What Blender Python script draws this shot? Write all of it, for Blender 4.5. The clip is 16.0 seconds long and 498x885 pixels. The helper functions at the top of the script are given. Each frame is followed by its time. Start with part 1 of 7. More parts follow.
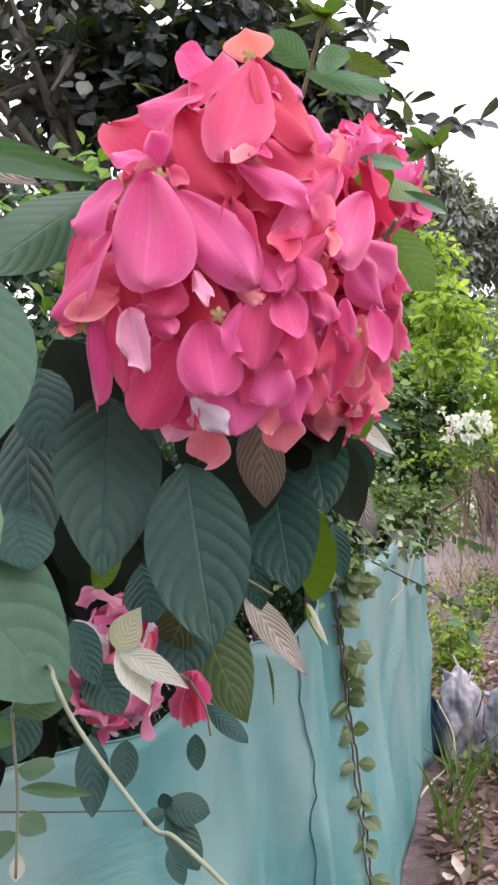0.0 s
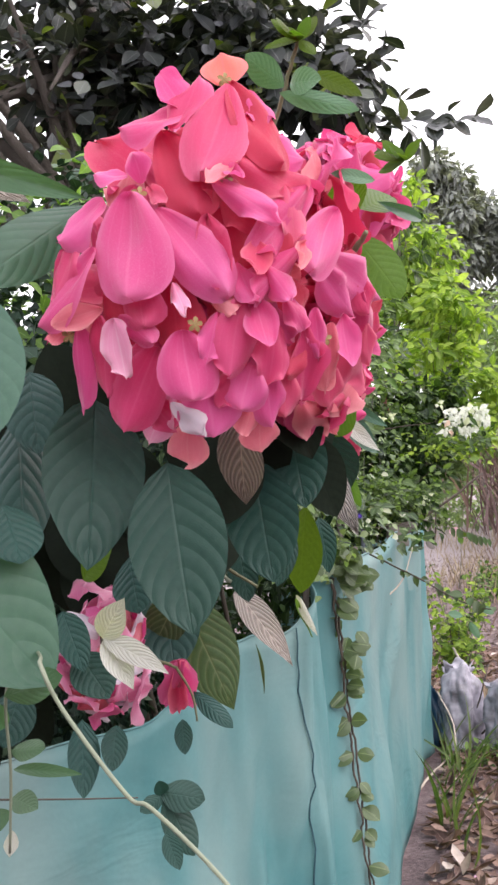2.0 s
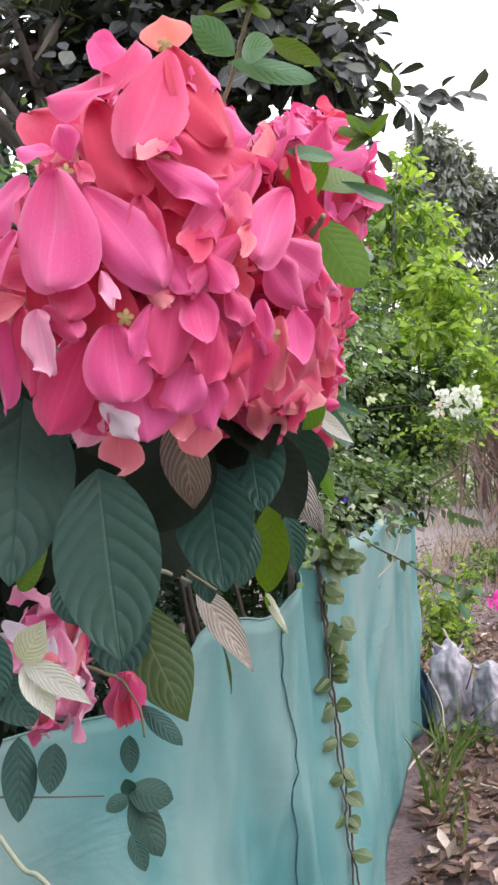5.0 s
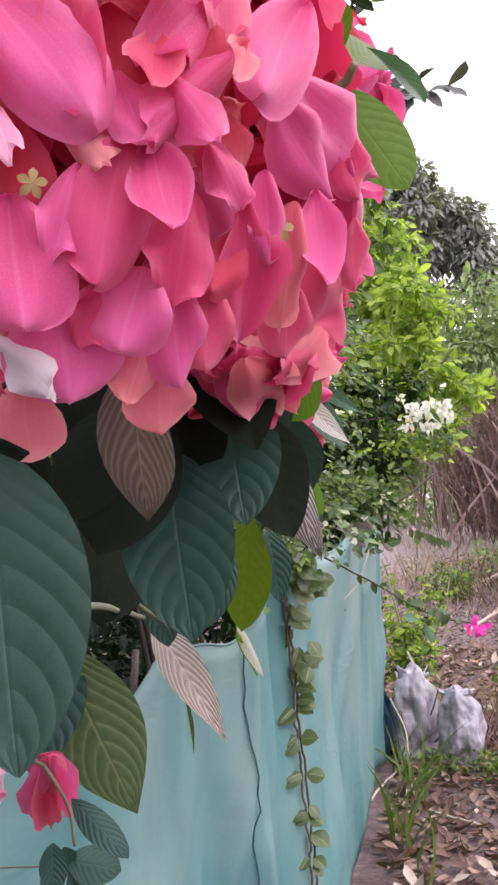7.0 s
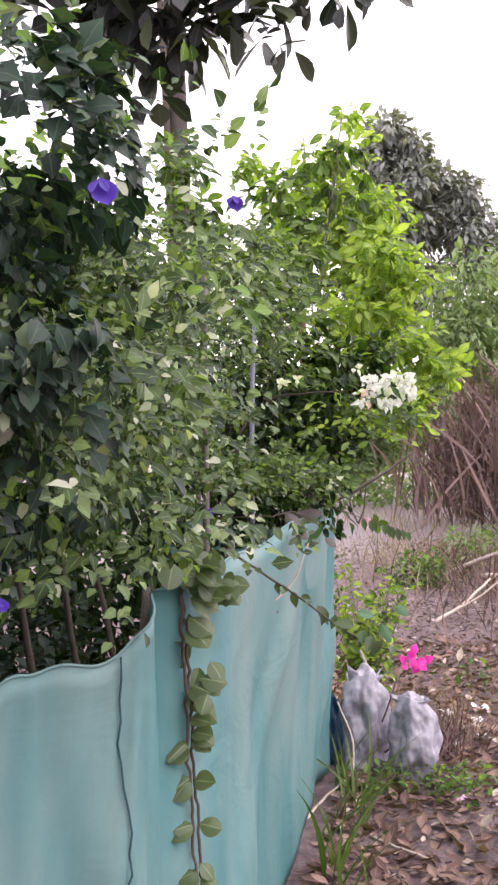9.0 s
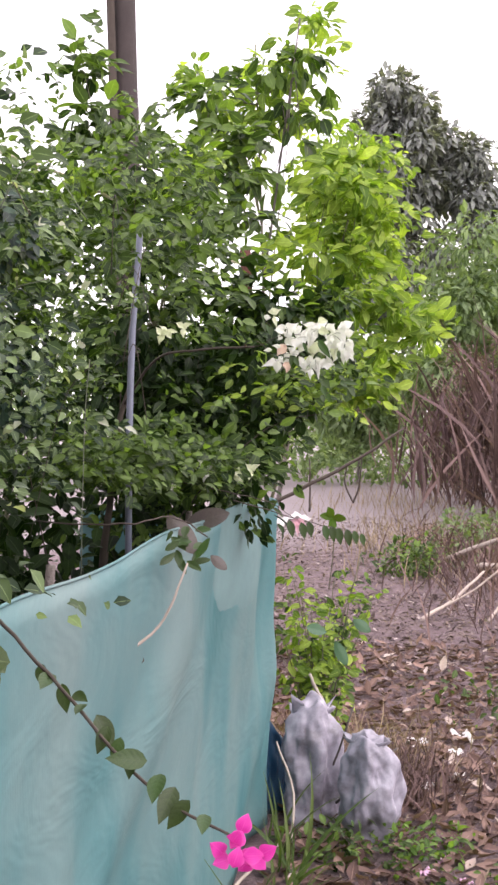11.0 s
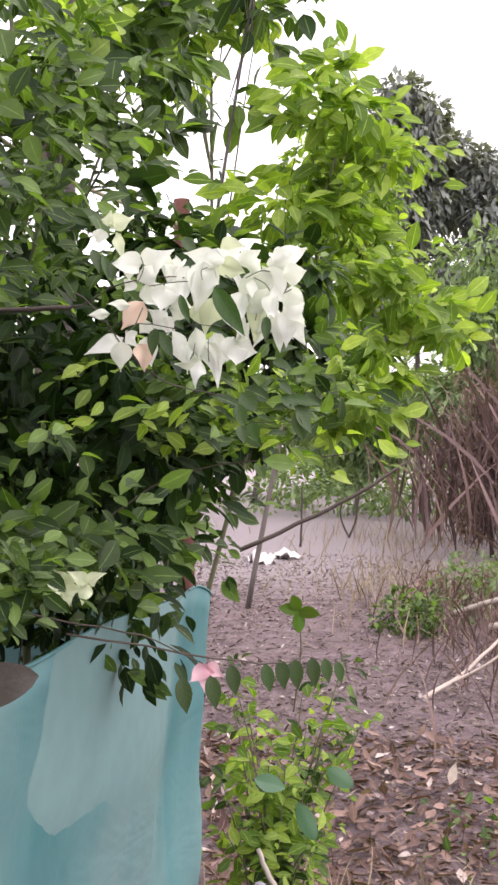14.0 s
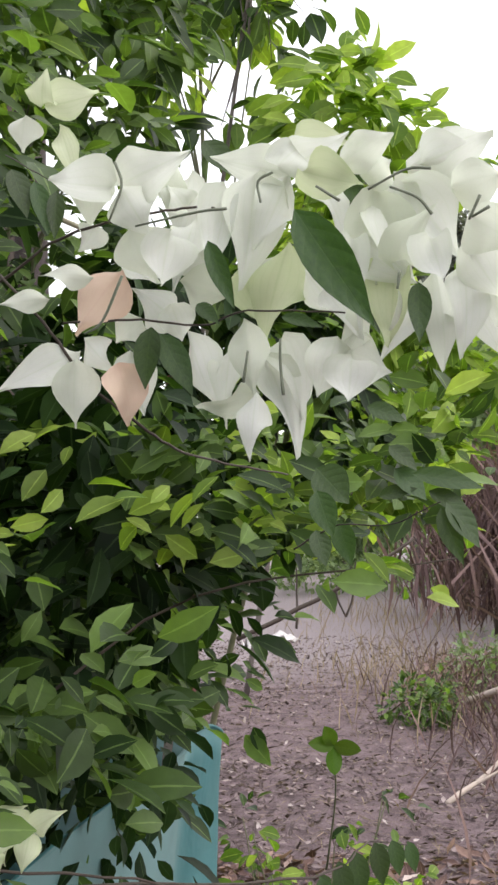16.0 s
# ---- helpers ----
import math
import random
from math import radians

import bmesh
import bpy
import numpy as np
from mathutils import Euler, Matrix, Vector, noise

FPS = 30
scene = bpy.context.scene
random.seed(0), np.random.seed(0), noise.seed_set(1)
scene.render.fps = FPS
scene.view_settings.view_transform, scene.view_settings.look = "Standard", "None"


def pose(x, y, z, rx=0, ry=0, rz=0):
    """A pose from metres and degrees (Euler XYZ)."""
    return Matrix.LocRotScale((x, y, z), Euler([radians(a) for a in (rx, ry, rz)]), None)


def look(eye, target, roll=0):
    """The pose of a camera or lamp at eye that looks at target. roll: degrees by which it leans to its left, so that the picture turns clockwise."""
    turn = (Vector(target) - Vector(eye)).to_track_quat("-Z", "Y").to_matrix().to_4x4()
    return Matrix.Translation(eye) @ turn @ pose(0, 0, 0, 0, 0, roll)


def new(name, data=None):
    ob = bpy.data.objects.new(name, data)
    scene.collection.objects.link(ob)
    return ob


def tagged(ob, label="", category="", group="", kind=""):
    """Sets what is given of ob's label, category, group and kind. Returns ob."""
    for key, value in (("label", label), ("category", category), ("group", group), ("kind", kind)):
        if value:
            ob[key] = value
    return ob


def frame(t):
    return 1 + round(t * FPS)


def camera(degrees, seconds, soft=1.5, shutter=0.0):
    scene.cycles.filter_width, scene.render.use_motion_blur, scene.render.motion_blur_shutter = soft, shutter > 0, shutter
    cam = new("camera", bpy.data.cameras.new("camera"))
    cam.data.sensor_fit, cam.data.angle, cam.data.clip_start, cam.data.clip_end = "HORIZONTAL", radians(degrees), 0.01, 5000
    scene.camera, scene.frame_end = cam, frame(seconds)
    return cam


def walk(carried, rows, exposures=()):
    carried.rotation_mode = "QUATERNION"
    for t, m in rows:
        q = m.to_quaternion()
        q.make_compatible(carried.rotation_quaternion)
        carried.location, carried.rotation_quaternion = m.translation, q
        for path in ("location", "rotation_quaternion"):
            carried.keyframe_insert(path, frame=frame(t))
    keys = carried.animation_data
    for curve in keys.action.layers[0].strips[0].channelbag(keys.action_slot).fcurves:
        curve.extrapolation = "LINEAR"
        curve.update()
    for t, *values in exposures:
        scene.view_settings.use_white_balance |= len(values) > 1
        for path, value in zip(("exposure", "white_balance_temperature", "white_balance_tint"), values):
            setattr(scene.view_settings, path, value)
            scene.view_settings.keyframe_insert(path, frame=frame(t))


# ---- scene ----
cam = camera(22.9, 16.0, soft=2.7)
PATH = [
    (0, (0.096, -0.012, 1.623), (0.049, 1.986, 1.708), -5.0),
    (0.5, (0.069, -0.007, 1.621), (-0.02, 1.989, 1.701), -4.2),
    (1, (0.038, -0.043, 1.626), (-0.087, 1.952, 1.691), -2.6),
    (1.5, (0.068, -0.053, 1.628), (-0.038, 1.943, 1.695), -3.3),
    (2, (0.112, -0.054, 1.624), (0.059, 1.944, 1.699), -5.3),
    (2.5, (0.113, -0.076, 1.636), (0.092, 1.923, 1.701), -4.2),
    (3, (0.126, -0.011, 1.629), (0.124, 1.988, 1.689), -5.2),
    (5.5, (0.15, 0.019, 1.64), (0.088, 2.017, 1.673), -4.4),
    (6, (0.177, 0.057, 1.636), (0.109, 2.055, 1.676), -4.1),
    (6.5, (0.133, 0.167, 1.628), (0.11, 2.166, 1.68), -4.1),
    (7, (0.123, 0.26, 1.628), (0.144, 2.259, 1.687), -4.2),
    (7.5, (0.199, 0.389, 1.625), (0.233, 2.388, 1.669), -3.4),
    (8, (0.283, 0.499, 1.641), (0.293, 2.499, 1.674), -2.5),
    (8.5, (0.31, 0.713, 1.633), (0.314, 2.713, 1.645), -1.6),
    (9, (0.33, 0.946, 1.642), (0.371, 2.946, 1.651), -1.4),
    (9.5, (0.413, 1.168, 1.64), (0.451, 3.167, 1.647), -1.3),
    (12, (0.805, 2.92, 1.673), (0.835, 4.919, 1.619), -0.2),
    (12.5, (0.822, 3.247, 1.697), (0.87, 5.246, 1.649), -0.5),
    (13, (0.875, 3.508, 1.678), (0.887, 5.508, 1.655), -0.6),
    (13.5, (0.937, 3.734, 1.705), (0.932, 5.733, 1.688), 0.5),
    (14, (0.93, 3.962, 1.693), (0.955, 5.962, 1.694), 0.9),
    (14.5, (0.883, 4.27, 1.694), (0.937, 6.269, 1.711), 0.2),
    (15, (0.908, 4.491, 1.689), (0.967, 6.49, 1.728), -0.4),
    (15.5, (0.905, 4.636, 1.718), (0.966, 6.633, 1.794), -0.1),
    (16, (0.879, 4.66, 1.721), (0.927, 6.656, 1.846), -0.7),
]
walk(cam, [(t, look(eye, target, roll)) for t, eye, target, roll in PATH], exposures=[(0, 1.3, 6550, 13), (1, 1.4, 6550, 13), (1.5, 1.5, 6550, 13), (2.2, 1.32, 6550, 13), (3, 1.35, 6520, 11), (6, 1.34, 6480, 9), (6.7, 1.33, 6650, 20), (7.5, 1.33, 6650, 20), (8.5, 1.38, 6650, 20), (9.5, 1.28, 6650, 20), (12, 1.22, 6650, 20), (14, 1.2, 6600, 17), (15.5, 1.02, 6520, 11), (16, 0.86, 6500, 9)])

# ---- sky and light: bright overcast afternoon ----
SUN_EL, SUN_ROT = radians(43), radians(58)
world = bpy.data.worlds.new("overcast_sky")
scene.world = world
world.use_nodes = True
wn, wl = world.node_tree.nodes, world.node_tree.links
wn.clear()
sky = wn.new("ShaderNodeTexSky")
sky.sky_type = "NISHITA"
sky.sun_disc = False
sky.sun_elevation, sky.sun_rotation = SUN_EL, SUN_ROT
sky.air_density, sky.dust_density = 1.0, 4.0
haze = wn.new("ShaderNodeMix")
haze.data_type = "RGBA"
haze.inputs[0].default_value = 0.8
haze.inputs[7].default_value = (10.2, 10.0, 10.4, 1)
backg = wn.new("ShaderNodeBackground")
backg.inputs[1].default_value = 0.12
wout = wn.new("ShaderNodeOutputWorld")
wl.new(sky.outputs[0], haze.inputs[6])
wl.new(haze.outputs[2], backg.inputs[0])
wl.new(backg.outputs[0], wout.inputs[0])
sun_data = bpy.data.lights.new("sun", "SUN")
sun_data.energy, sun_data.angle, sun_data.color = 1.0, radians(50), (1.0, 0.96, 0.92)
sun = new("sun", sun_data)
sun.matrix_world = look((4.2, -1.9, 6.3), (0, 2.3, 0.8))

# ---- materials ----
def nodes_of(name):
    m = bpy.data.materials.new(name)
    m.use_nodes = True
    nt = m.node_tree
    nt.nodes.clear()
    out = nt.nodes.new("ShaderNodeOutputMaterial")
    p = nt.nodes.new("ShaderNodeBsdfPrincipled")
    nt.links.new(p.outputs[0], out.inputs[0])
    return m, nt, p, out


def add(nt, kind, **inputs):
    n = nt.nodes.new(kind)
    for k, v in inputs.items():
        n.inputs[k].default_value = v
    return n


def noise_node(nt, scale, detail=4.0, rough=0.55, vec=None):
    n = nt.nodes.new("ShaderNodeTexNoise")
    n.inputs["Scale"].default_value = scale
    n.inputs["Detail"].default_value = detail
    n.inputs["Roughness"].default_value = rough
    if vec is None:
        c = nt.nodes.new("ShaderNodeTexCoord")
        vec = c.outputs["Object"]
    nt.links.new(vec, n.inputs["Vector"])
    return n


def ramp(nt, src, stops):
    r = nt.nodes.new("ShaderNodeValToRGB")
    e = r.color_ramp.elements
    while len(e) < len(stops):
        e.new(0.5)
    for el, (pos, col) in zip(e, stops):
        el.position, el.color = pos, (*col, 1)
    nt.links.new(src, r.inputs[0])
    return r


def mixc(nt, fac, a, b, mode="MIX"):
    m = nt.nodes.new("ShaderNodeMix")
    m.data_type, m.blend_type = "RGBA", mode
    for sock, v in ((m.inputs[0], fac), (m.inputs[6], a), (m.inputs[7], b)):
        if isinstance(v, (int, float)):
            sock.default_value = v
        elif isinstance(v, tuple):
            sock.default_value = (*v, 1)
        else:
            nt.links.new(v, sock)
    return m.outputs[2]


def math_node(nt, op, a, b=0.0):
    m = nt.nodes.new("ShaderNodeMath")
    m.operation = op
    for sock, v in ((m.inputs[0], a), (m.inputs[1], b)):
        if isinstance(v, (int, float)):
            sock.default_value = v
        else:
            nt.links.new(v, sock)
    return m.outputs[0]


def bump(nt, p, height, strength=0.3, dist=0.01):
    b = nt.nodes.new("ShaderNodeBump")
    b.inputs["Strength"].default_value, b.inputs["Distance"].default_value = strength, dist
    nt.links.new(height, b.inputs["Height"])
    nt.links.new(b.outputs[0], p.inputs["Normal"])
    return b


def translucent(nt, p, out, colour, amount):
    """Thin leaf: part of the light comes through."""
    t = nt.nodes.new("ShaderNodeBsdfTranslucent")
    if isinstance(colour, tuple):
        t.inputs[0].default_value = (*colour, 1)
    else:
        nt.links.new(colour, t.inputs[0])
    mx = nt.nodes.new("ShaderNodeMixShader")
    mx.inputs[0].default_value = amount
    nt.links.new(p.outputs[0], mx.inputs[1])
    nt.links.new(t.outputs[0], mx.inputs[2])
    nt.links.new(mx.outputs[0], out.inputs[0])


def plain(name, col, rough=0.7, vary=0.25, scale=12.0, metal=0.0, bump_s=0.25, bump_d=0.003):
    """A worn plain surface with stains at two scales."""
    m, nt, p, out = nodes_of(name)
    big, fine = noise_node(nt, scale * 0.3), noise_node(nt, scale * 5)
    dark, light = tuple(c * (1 - vary) for c in col), tuple(min(1, c * (1 + vary)) for c in col)
    c = mixc(nt, math_node(nt, "ADD", math_node(nt, "MULTIPLY", big.outputs[0], 0.6), math_node(nt, "MULTIPLY", fine.outputs[0], 0.4)), dark, light)
    nt.links.new(c, p.inputs["Base Color"])
    p.inputs["Roughness"].default_value, p.inputs["Metallic"].default_value = rough, metal
    bump(nt, p, fine.outputs[0], bump_s, bump_d)
    return m


def leafy(name, dark, light, rough=0.5, through_light=0.35, spec=0.2, tip=None):
    """Small foliage: each leaf has its own tone, a pale midrib and side veins."""
    m, nt, p, out = nodes_of(name)
    g = nt.nodes.new("ShaderNodeNewGeometry")
    stops = [(0.0, dark), (0.6, tuple(a + 0.36 * (b - a) for a, b in zip(dark, light))), (0.92, light)]
    if tip:
        stops.append((0.985, tip))
    r = ramp(nt, g.outputs["Random Per Island"], stops)
    uv = nt.nodes.new("ShaderNodeUVMap")
    sep = nt.nodes.new("ShaderNodeSeparateXYZ")
    nt.links.new(uv.outputs[0], sep.inputs[0])
    mid = math_node(nt, "LESS_THAN", math_node(nt, "ABSOLUTE", math_node(nt, "SUBTRACT", sep.outputs[0], 0.5)), 0.035)
    col = mixc(nt, math_node(nt, "MULTIPLY", mid, 0.35), r.outputs[0], tuple(min(1, c * 1.6 + 0.04) for c in light))
    nz = noise_node(nt, 60)
    col = mixc(nt, 0.35, col, ramp(nt, nz.outputs[0], [(0.3, (0.35, 0.35, 0.35)), (0.7, (1, 1, 1))]).outputs[0], "MULTIPLY")
    nt.links.new(col, p.inputs["Base Color"])
    p.inputs["Roughness"].default_value = rough
    p.inputs["Specular IOR Level"].default_value = spec
    bump(nt, p, nz.outputs[0], 0.2, 0.004)
    lit = mixc(nt, 1.0, col, (1.5, 1.7, 0.5), "MULTIPLY")
    translucent(nt, p, out, lit, through_light)
    return m


def broadleaf(name, dark, light, under=None, rough=0.42, through_light=0.22, veins=9.0, vein_gain=0.5, sheen=0.0, relief=0.5, sharp=6.0, spec=0.35, sweep=0.22):
    """A large leaf with a midrib, arched side veins and quilted relief, from the leaf's own coordinates."""
    m, nt, p, out = nodes_of(name)
    info = nt.nodes.new("ShaderNodeObjectInfo")
    uv = nt.nodes.new("ShaderNodeUVMap")
    sep = nt.nodes.new("ShaderNodeSeparateXYZ")
    nt.links.new(uv.outputs[0], sep.inputs[0])
    side = math_node(nt, "MULTIPLY", math_node(nt, "ABSOLUTE", math_node(nt, "SUBTRACT", sep.outputs[0], 0.5)), 2.0)
    arch = math_node(nt, "SUBTRACT", sep.outputs[1], math_node(nt, "MULTIPLY", math_node(nt, "POWER", side, 1.4), sweep))
    wave = math_node(nt, "ABSOLUTE", math_node(nt, "SINE", math_node(nt, "MULTIPLY", arch, veins * math.pi)))
    vein = math_node(nt, "POWER", math_node(nt, "SUBTRACT", 1.0, wave), sharp)
    midrib = math_node(nt, "POWER", math_node(nt, "SUBTRACT", 1.0, math_node(nt, "MINIMUM", math_node(nt, "MULTIPLY", side, 14.0), 1.0)), 2.0)
    lines = math_node(nt, "MAXIMUM", math_node(nt, "MULTIPLY", vein, 0.6), midrib)
    big = noise_node(nt, 22)
    fine = noise_node(nt, 260)
    base = mixc(nt, big.outputs[0], dark, light)
    hue = nt.nodes.new("ShaderNodeHueSaturation")
    nt.links.new(base, hue.inputs["Color"])
    nt.links.new(math_node(nt, "ADD", math_node(nt, "MULTIPLY", info.outputs["Random"], 0.45), 0.75), hue.inputs["Value"])
    nt.links.new(math_node(nt, "ADD", math_node(nt, "MULTIPLY", info.outputs["Random"], 0.03), 0.485), hue.inputs["Hue"])
    pale = tuple(min(1, c * 1.7 + 0.03) for c in light) if under is None else under
    col = mixc(nt, math_node(nt, "MULTIPLY", lines, vein_gain), hue.outputs[0], pale)
    col = mixc(nt, 0.3, col, ramp(nt, fine.outputs[0], [(0.25, (0.5, 0.5, 0.5)), (0.75, (1, 1, 1))]).outputs[0], "MULTIPLY")
    nt.links.new(col, p.inputs["Base Color"])
    p.inputs["Roughness"].default_value = rough
    p.inputs["Sheen Weight"].default_value = sheen
    p.inputs["Specular IOR Level"].default_value = spec
    quilt = math_node(nt, "ADD", math_node(nt, "MULTIPLY", wave, 0.8), math_node(nt, "MULTIPLY", fine.outputs[0], 0.25))
    quilt = math_node(nt, "SUBTRACT", quilt, math_node(nt, "MULTIPLY", midrib, 0.8))
    bump(nt, p, quilt, relief, 0.002)
    translucent(nt, p, out, mixc(nt, 1.0, col, (1.6, 1.9, 0.5), "MULTIPLY"), through_light)
    return m


def petal_mat(name, deep, mid, pale, edge, through_light=0.35, rough=0.55, veins=1.0, root_gain=0.6):
    """Soft sepals: deeper at the base, paler margin, fine radiating veins; each one has its own tone."""
    m, nt, p, out = nodes_of(name)
    info = nt.nodes.new("ShaderNodeObjectInfo")
    uv = nt.nodes.new("ShaderNodeUVMap")
    sep = nt.nodes.new("ShaderNodeSeparateXYZ")
    nt.links.new(uv.outputs[0], sep.inputs[0])
    side = math_node(nt, "MULTIPLY", math_node(nt, "ABSOLUTE", math_node(nt, "SUBTRACT", sep.outputs[0], 0.5)), 2.0)
    tone = ramp(nt, info.outputs["Random"], [(0.0, deep), (0.45, mid), (0.9, pale)])
    big = noise_node(nt, 45)
    col = mixc(nt, math_node(nt, "MULTIPLY", big.outputs[0], 0.6), tone.outputs[0], mid)
    blot = noise_node(nt, 75, 3, 0.6)
    col = mixc(nt, math_node(nt, "MULTIPLY", ramp(nt, blot.outputs[0], [(0.5, (0, 0, 0)), (0.72, (1, 1, 1))]).outputs[0], 0.32), col, edge)
    # deeper root colour, on the pink sepals standing for shade in the recesses
    root = math_node(nt, "POWER", math_node(nt, "SUBTRACT", 1.0, sep.outputs[1]), 1.6)
    col = mixc(nt, math_node(nt, "MULTIPLY", root, root_gain), col, deep)
    rim = math_node(nt, "POWER", math_node(nt, "MAXIMUM", side, math_node(nt, "ABSOLUTE", math_node(nt, "SUBTRACT", math_node(nt, "MULTIPLY", sep.outputs[1], 1.6), 0.6))), 5.0)
    col = mixc(nt, math_node(nt, "MULTIPLY", rim, 0.55), col, edge)
    wave = math_node(nt, "ABSOLUTE", math_node(nt, "SINE", math_node(nt, "MULTIPLY", math_node(nt, "SUBTRACT", sep.outputs[0], 0.5), 22.0)))
    vein = math_node(nt, "POWER", math_node(nt, "SUBTRACT", 1.0, wave), 5.0)
    col = mixc(nt, math_node(nt, "MULTIPLY", vein, 0.28 * veins), col, edge)
    mid_line = math_node(nt, "LESS_THAN", side, 0.05)
    col = mixc(nt, math_node(nt, "MULTIPLY", mid_line, 0.25 * veins), col, edge)
    nt.links.new(col, p.inputs["Base Color"])
    p.inputs["Roughness"].default_value = rough
    p.inputs["Specular IOR Level"].default_value = 0.35
    p.inputs["Sheen Weight"].default_value = 0.2
    fine = noise_node(nt, 320)
    bump(nt, p, math_node(nt, "ADD", math_node(nt, "MULTIPLY", wave, 0.5), math_node(nt, "MULTIPLY", fine.outputs[0], 0.5)), 0.25, 0.0008)
    glow = mixc(nt, 0.45, col, deep)
    translucent(nt, p, out, glow, through_light)
    return m


M_PINK = petal_mat("pink_sepal", (0.6, 0.036, 0.165), (0.7, 0.078, 0.295), (0.74, 0.13, 0.38), (0.79, 0.26, 0.48), 0.42, 0.42, veins=0.5)
M_WHITE = petal_mat("white_bract", (0.7, 0.74, 0.58), (0.83, 0.84, 0.81), (0.87, 0.87, 0.87), (0.7, 0.75, 0.62), 0.45, 0.55, 1.2, root_gain=0.4)
M_WHITE_GREEN = petal_mat("greenish_white_bract", (0.62, 0.68, 0.42), (0.7, 0.74, 0.52), (0.76, 0.8, 0.62), (0.5, 0.6, 0.3), 0.45, 0.5)
M_PALE_PINK = petal_mat("pale_pink_bract", (0.74, 0.38, 0.46), (0.8, 0.54, 0.6), (0.84, 0.66, 0.7), (0.82, 0.48, 0.55), 0.4)
M_PEACH = petal_mat("peach_bract", (0.84, 0.62, 0.48), (0.86, 0.71, 0.58), (0.88, 0.78, 0.66), (0.8, 0.58, 0.45), 0.4)
M_MAGENTA = petal_mat("magenta_bract", (0.6, 0.02, 0.28), (0.7, 0.03, 0.36), (0.78, 0.06, 0.45), (0.8, 0.15, 0.5), 0.4)
M_PURPLE = petal_mat("violet_petal", (0.03, 0.008, 0.2), (0.05, 0.015, 0.3), (0.08, 0.03, 0.38), (0.13, 0.07, 0.45), 0.35)
M_CREAM = plain("cream_flower_cup", (0.24, 0.16, 0.06), 0.6, 0.5, 400)
M_BROAD = broadleaf("broad_dark_leaf", (0.012, 0.044, 0.037), (0.026, 0.07, 0.06), vein_gain=0.1, rough=0.36, relief=0.4, through_light=0.08, veins=8.0, spec=0.2, sweep=0.3)
M_BROAD_MID = broadleaf("broad_grey_green_leaf", (0.026, 0.074, 0.05), (0.05, 0.108, 0.074), vein_gain=0.05, rough=0.42, relief=0.25, veins=8.0, spec=0.3, sweep=0.3)
M_BROAD_PALE = broadleaf("broad_fresh_leaf", (0.045, 0.11, 0.06), (0.085, 0.165, 0.09), vein_gain=0.06, rough=0.42, relief=0.2, veins=8.0, sweep=0.3)
# yellower leaf colour stands for light from behind; young shoots share it
M_BROAD_BACKLIT = broadleaf("backlit_or_young_leaf", (0.05, 0.09, 0.012), (0.085, 0.14, 0.022), through_light=0.4, vein_gain=0.06, relief=0.25, rough=0.38, spec=0.12)
M_STRIPED = broadleaf("silvery_veined_leaf", (0.19, 0.15, 0.125), (0.29, 0.235, 0.2), under=(0.74, 0.61, 0.54), vein_gain=1.0, rough=0.5, sheen=0.2, sharp=1.1, relief=1.0, sweep=0.5, through_light=0.03)
M_GREEN_VEINED = broadleaf("green_pale_veined_leaf", (0.04, 0.07, 0.038), (0.075, 0.115, 0.062), under=(0.34, 0.33, 0.24), vein_gain=0.35, rough=0.45, sharp=2.2, relief=0.4, sweep=0.4)
M_SILVER = broadleaf("pale_downy_leaf", (0.34, 0.34, 0.33), (0.46, 0.44, 0.43), vein_gain=0.2, rough=0.6, sheen=0.3, sweep=0.4)
M_STRIPED_GREY = broadleaf("grey_silver_veined_leaf", (0.1, 0.1, 0.095), (0.19, 0.18, 0.17), under=(0.62, 0.54, 0.51), vein_gain=1.0, rough=0.5, sheen=0.2, sharp=1.2, relief=0.9, sweep=0.5, through_light=0.03)
# near-black copy of the leaf, with the bush's inner shade in its colour
M_INNER = broadleaf("shade_black_inner_leaf", (0.005, 0.009, 0.006), (0.012, 0.018, 0.011), vein_gain=0.0, rough=0.8, relief=0.08, through_light=0.04, spec=0.1)
# the palest stop colours a few leaves as highlights
M_VINE = leafy("vine_leaf", (0.014, 0.034, 0.018), (0.21, 0.295, 0.135), 0.45, 0.35, 0.2, (0.46, 0.48, 0.4))
M_FRESH_VINE = leafy("young_vine_leaf", (0.07, 0.14, 0.03), (0.19, 0.31, 0.08), 0.5, 0.45, 0.3)
# dark leaf tone of the hedge, also used to paint its shaded inside
M_VINE_DARK = leafy("dark_and_shade_vine_leaf", (0.008, 0.022, 0.016), (0.045, 0.085, 0.058), 0.45, 0.2, 0.25, (0.12, 0.17, 0.11))
# darker copy of the bougainvillea leaf, shade put into its colour
M_BOUG_DARK = leafy("shade_dark_bougainvillea_leaf", (0.007, 0.018, 0.006), (0.036, 0.072, 0.02), 0.5, 0.3, 0.15)
M_BOUG_BIG = broadleaf("bougainvillea_big_leaf", (0.025, 0.05, 0.018), (0.06, 0.1, 0.03), vein_gain=0.14, through_light=0.3, veins=6.0, relief=0.15)
M_STRAW_DARK = leafy("brown_dry_stalk", (0.075, 0.048, 0.05), (0.25, 0.168, 0.16), 0.85, 0.1, 0.1)
M_FRESH = leafy("fresh_green_leaf", (0.1, 0.18, 0.03), (0.41, 0.52, 0.12), 0.45, 0.5)
M_BOUG = leafy("bougainvillea_leaf", (0.016, 0.038, 0.01), (0.165, 0.255, 0.07), 0.4, 0.45, 0.25)
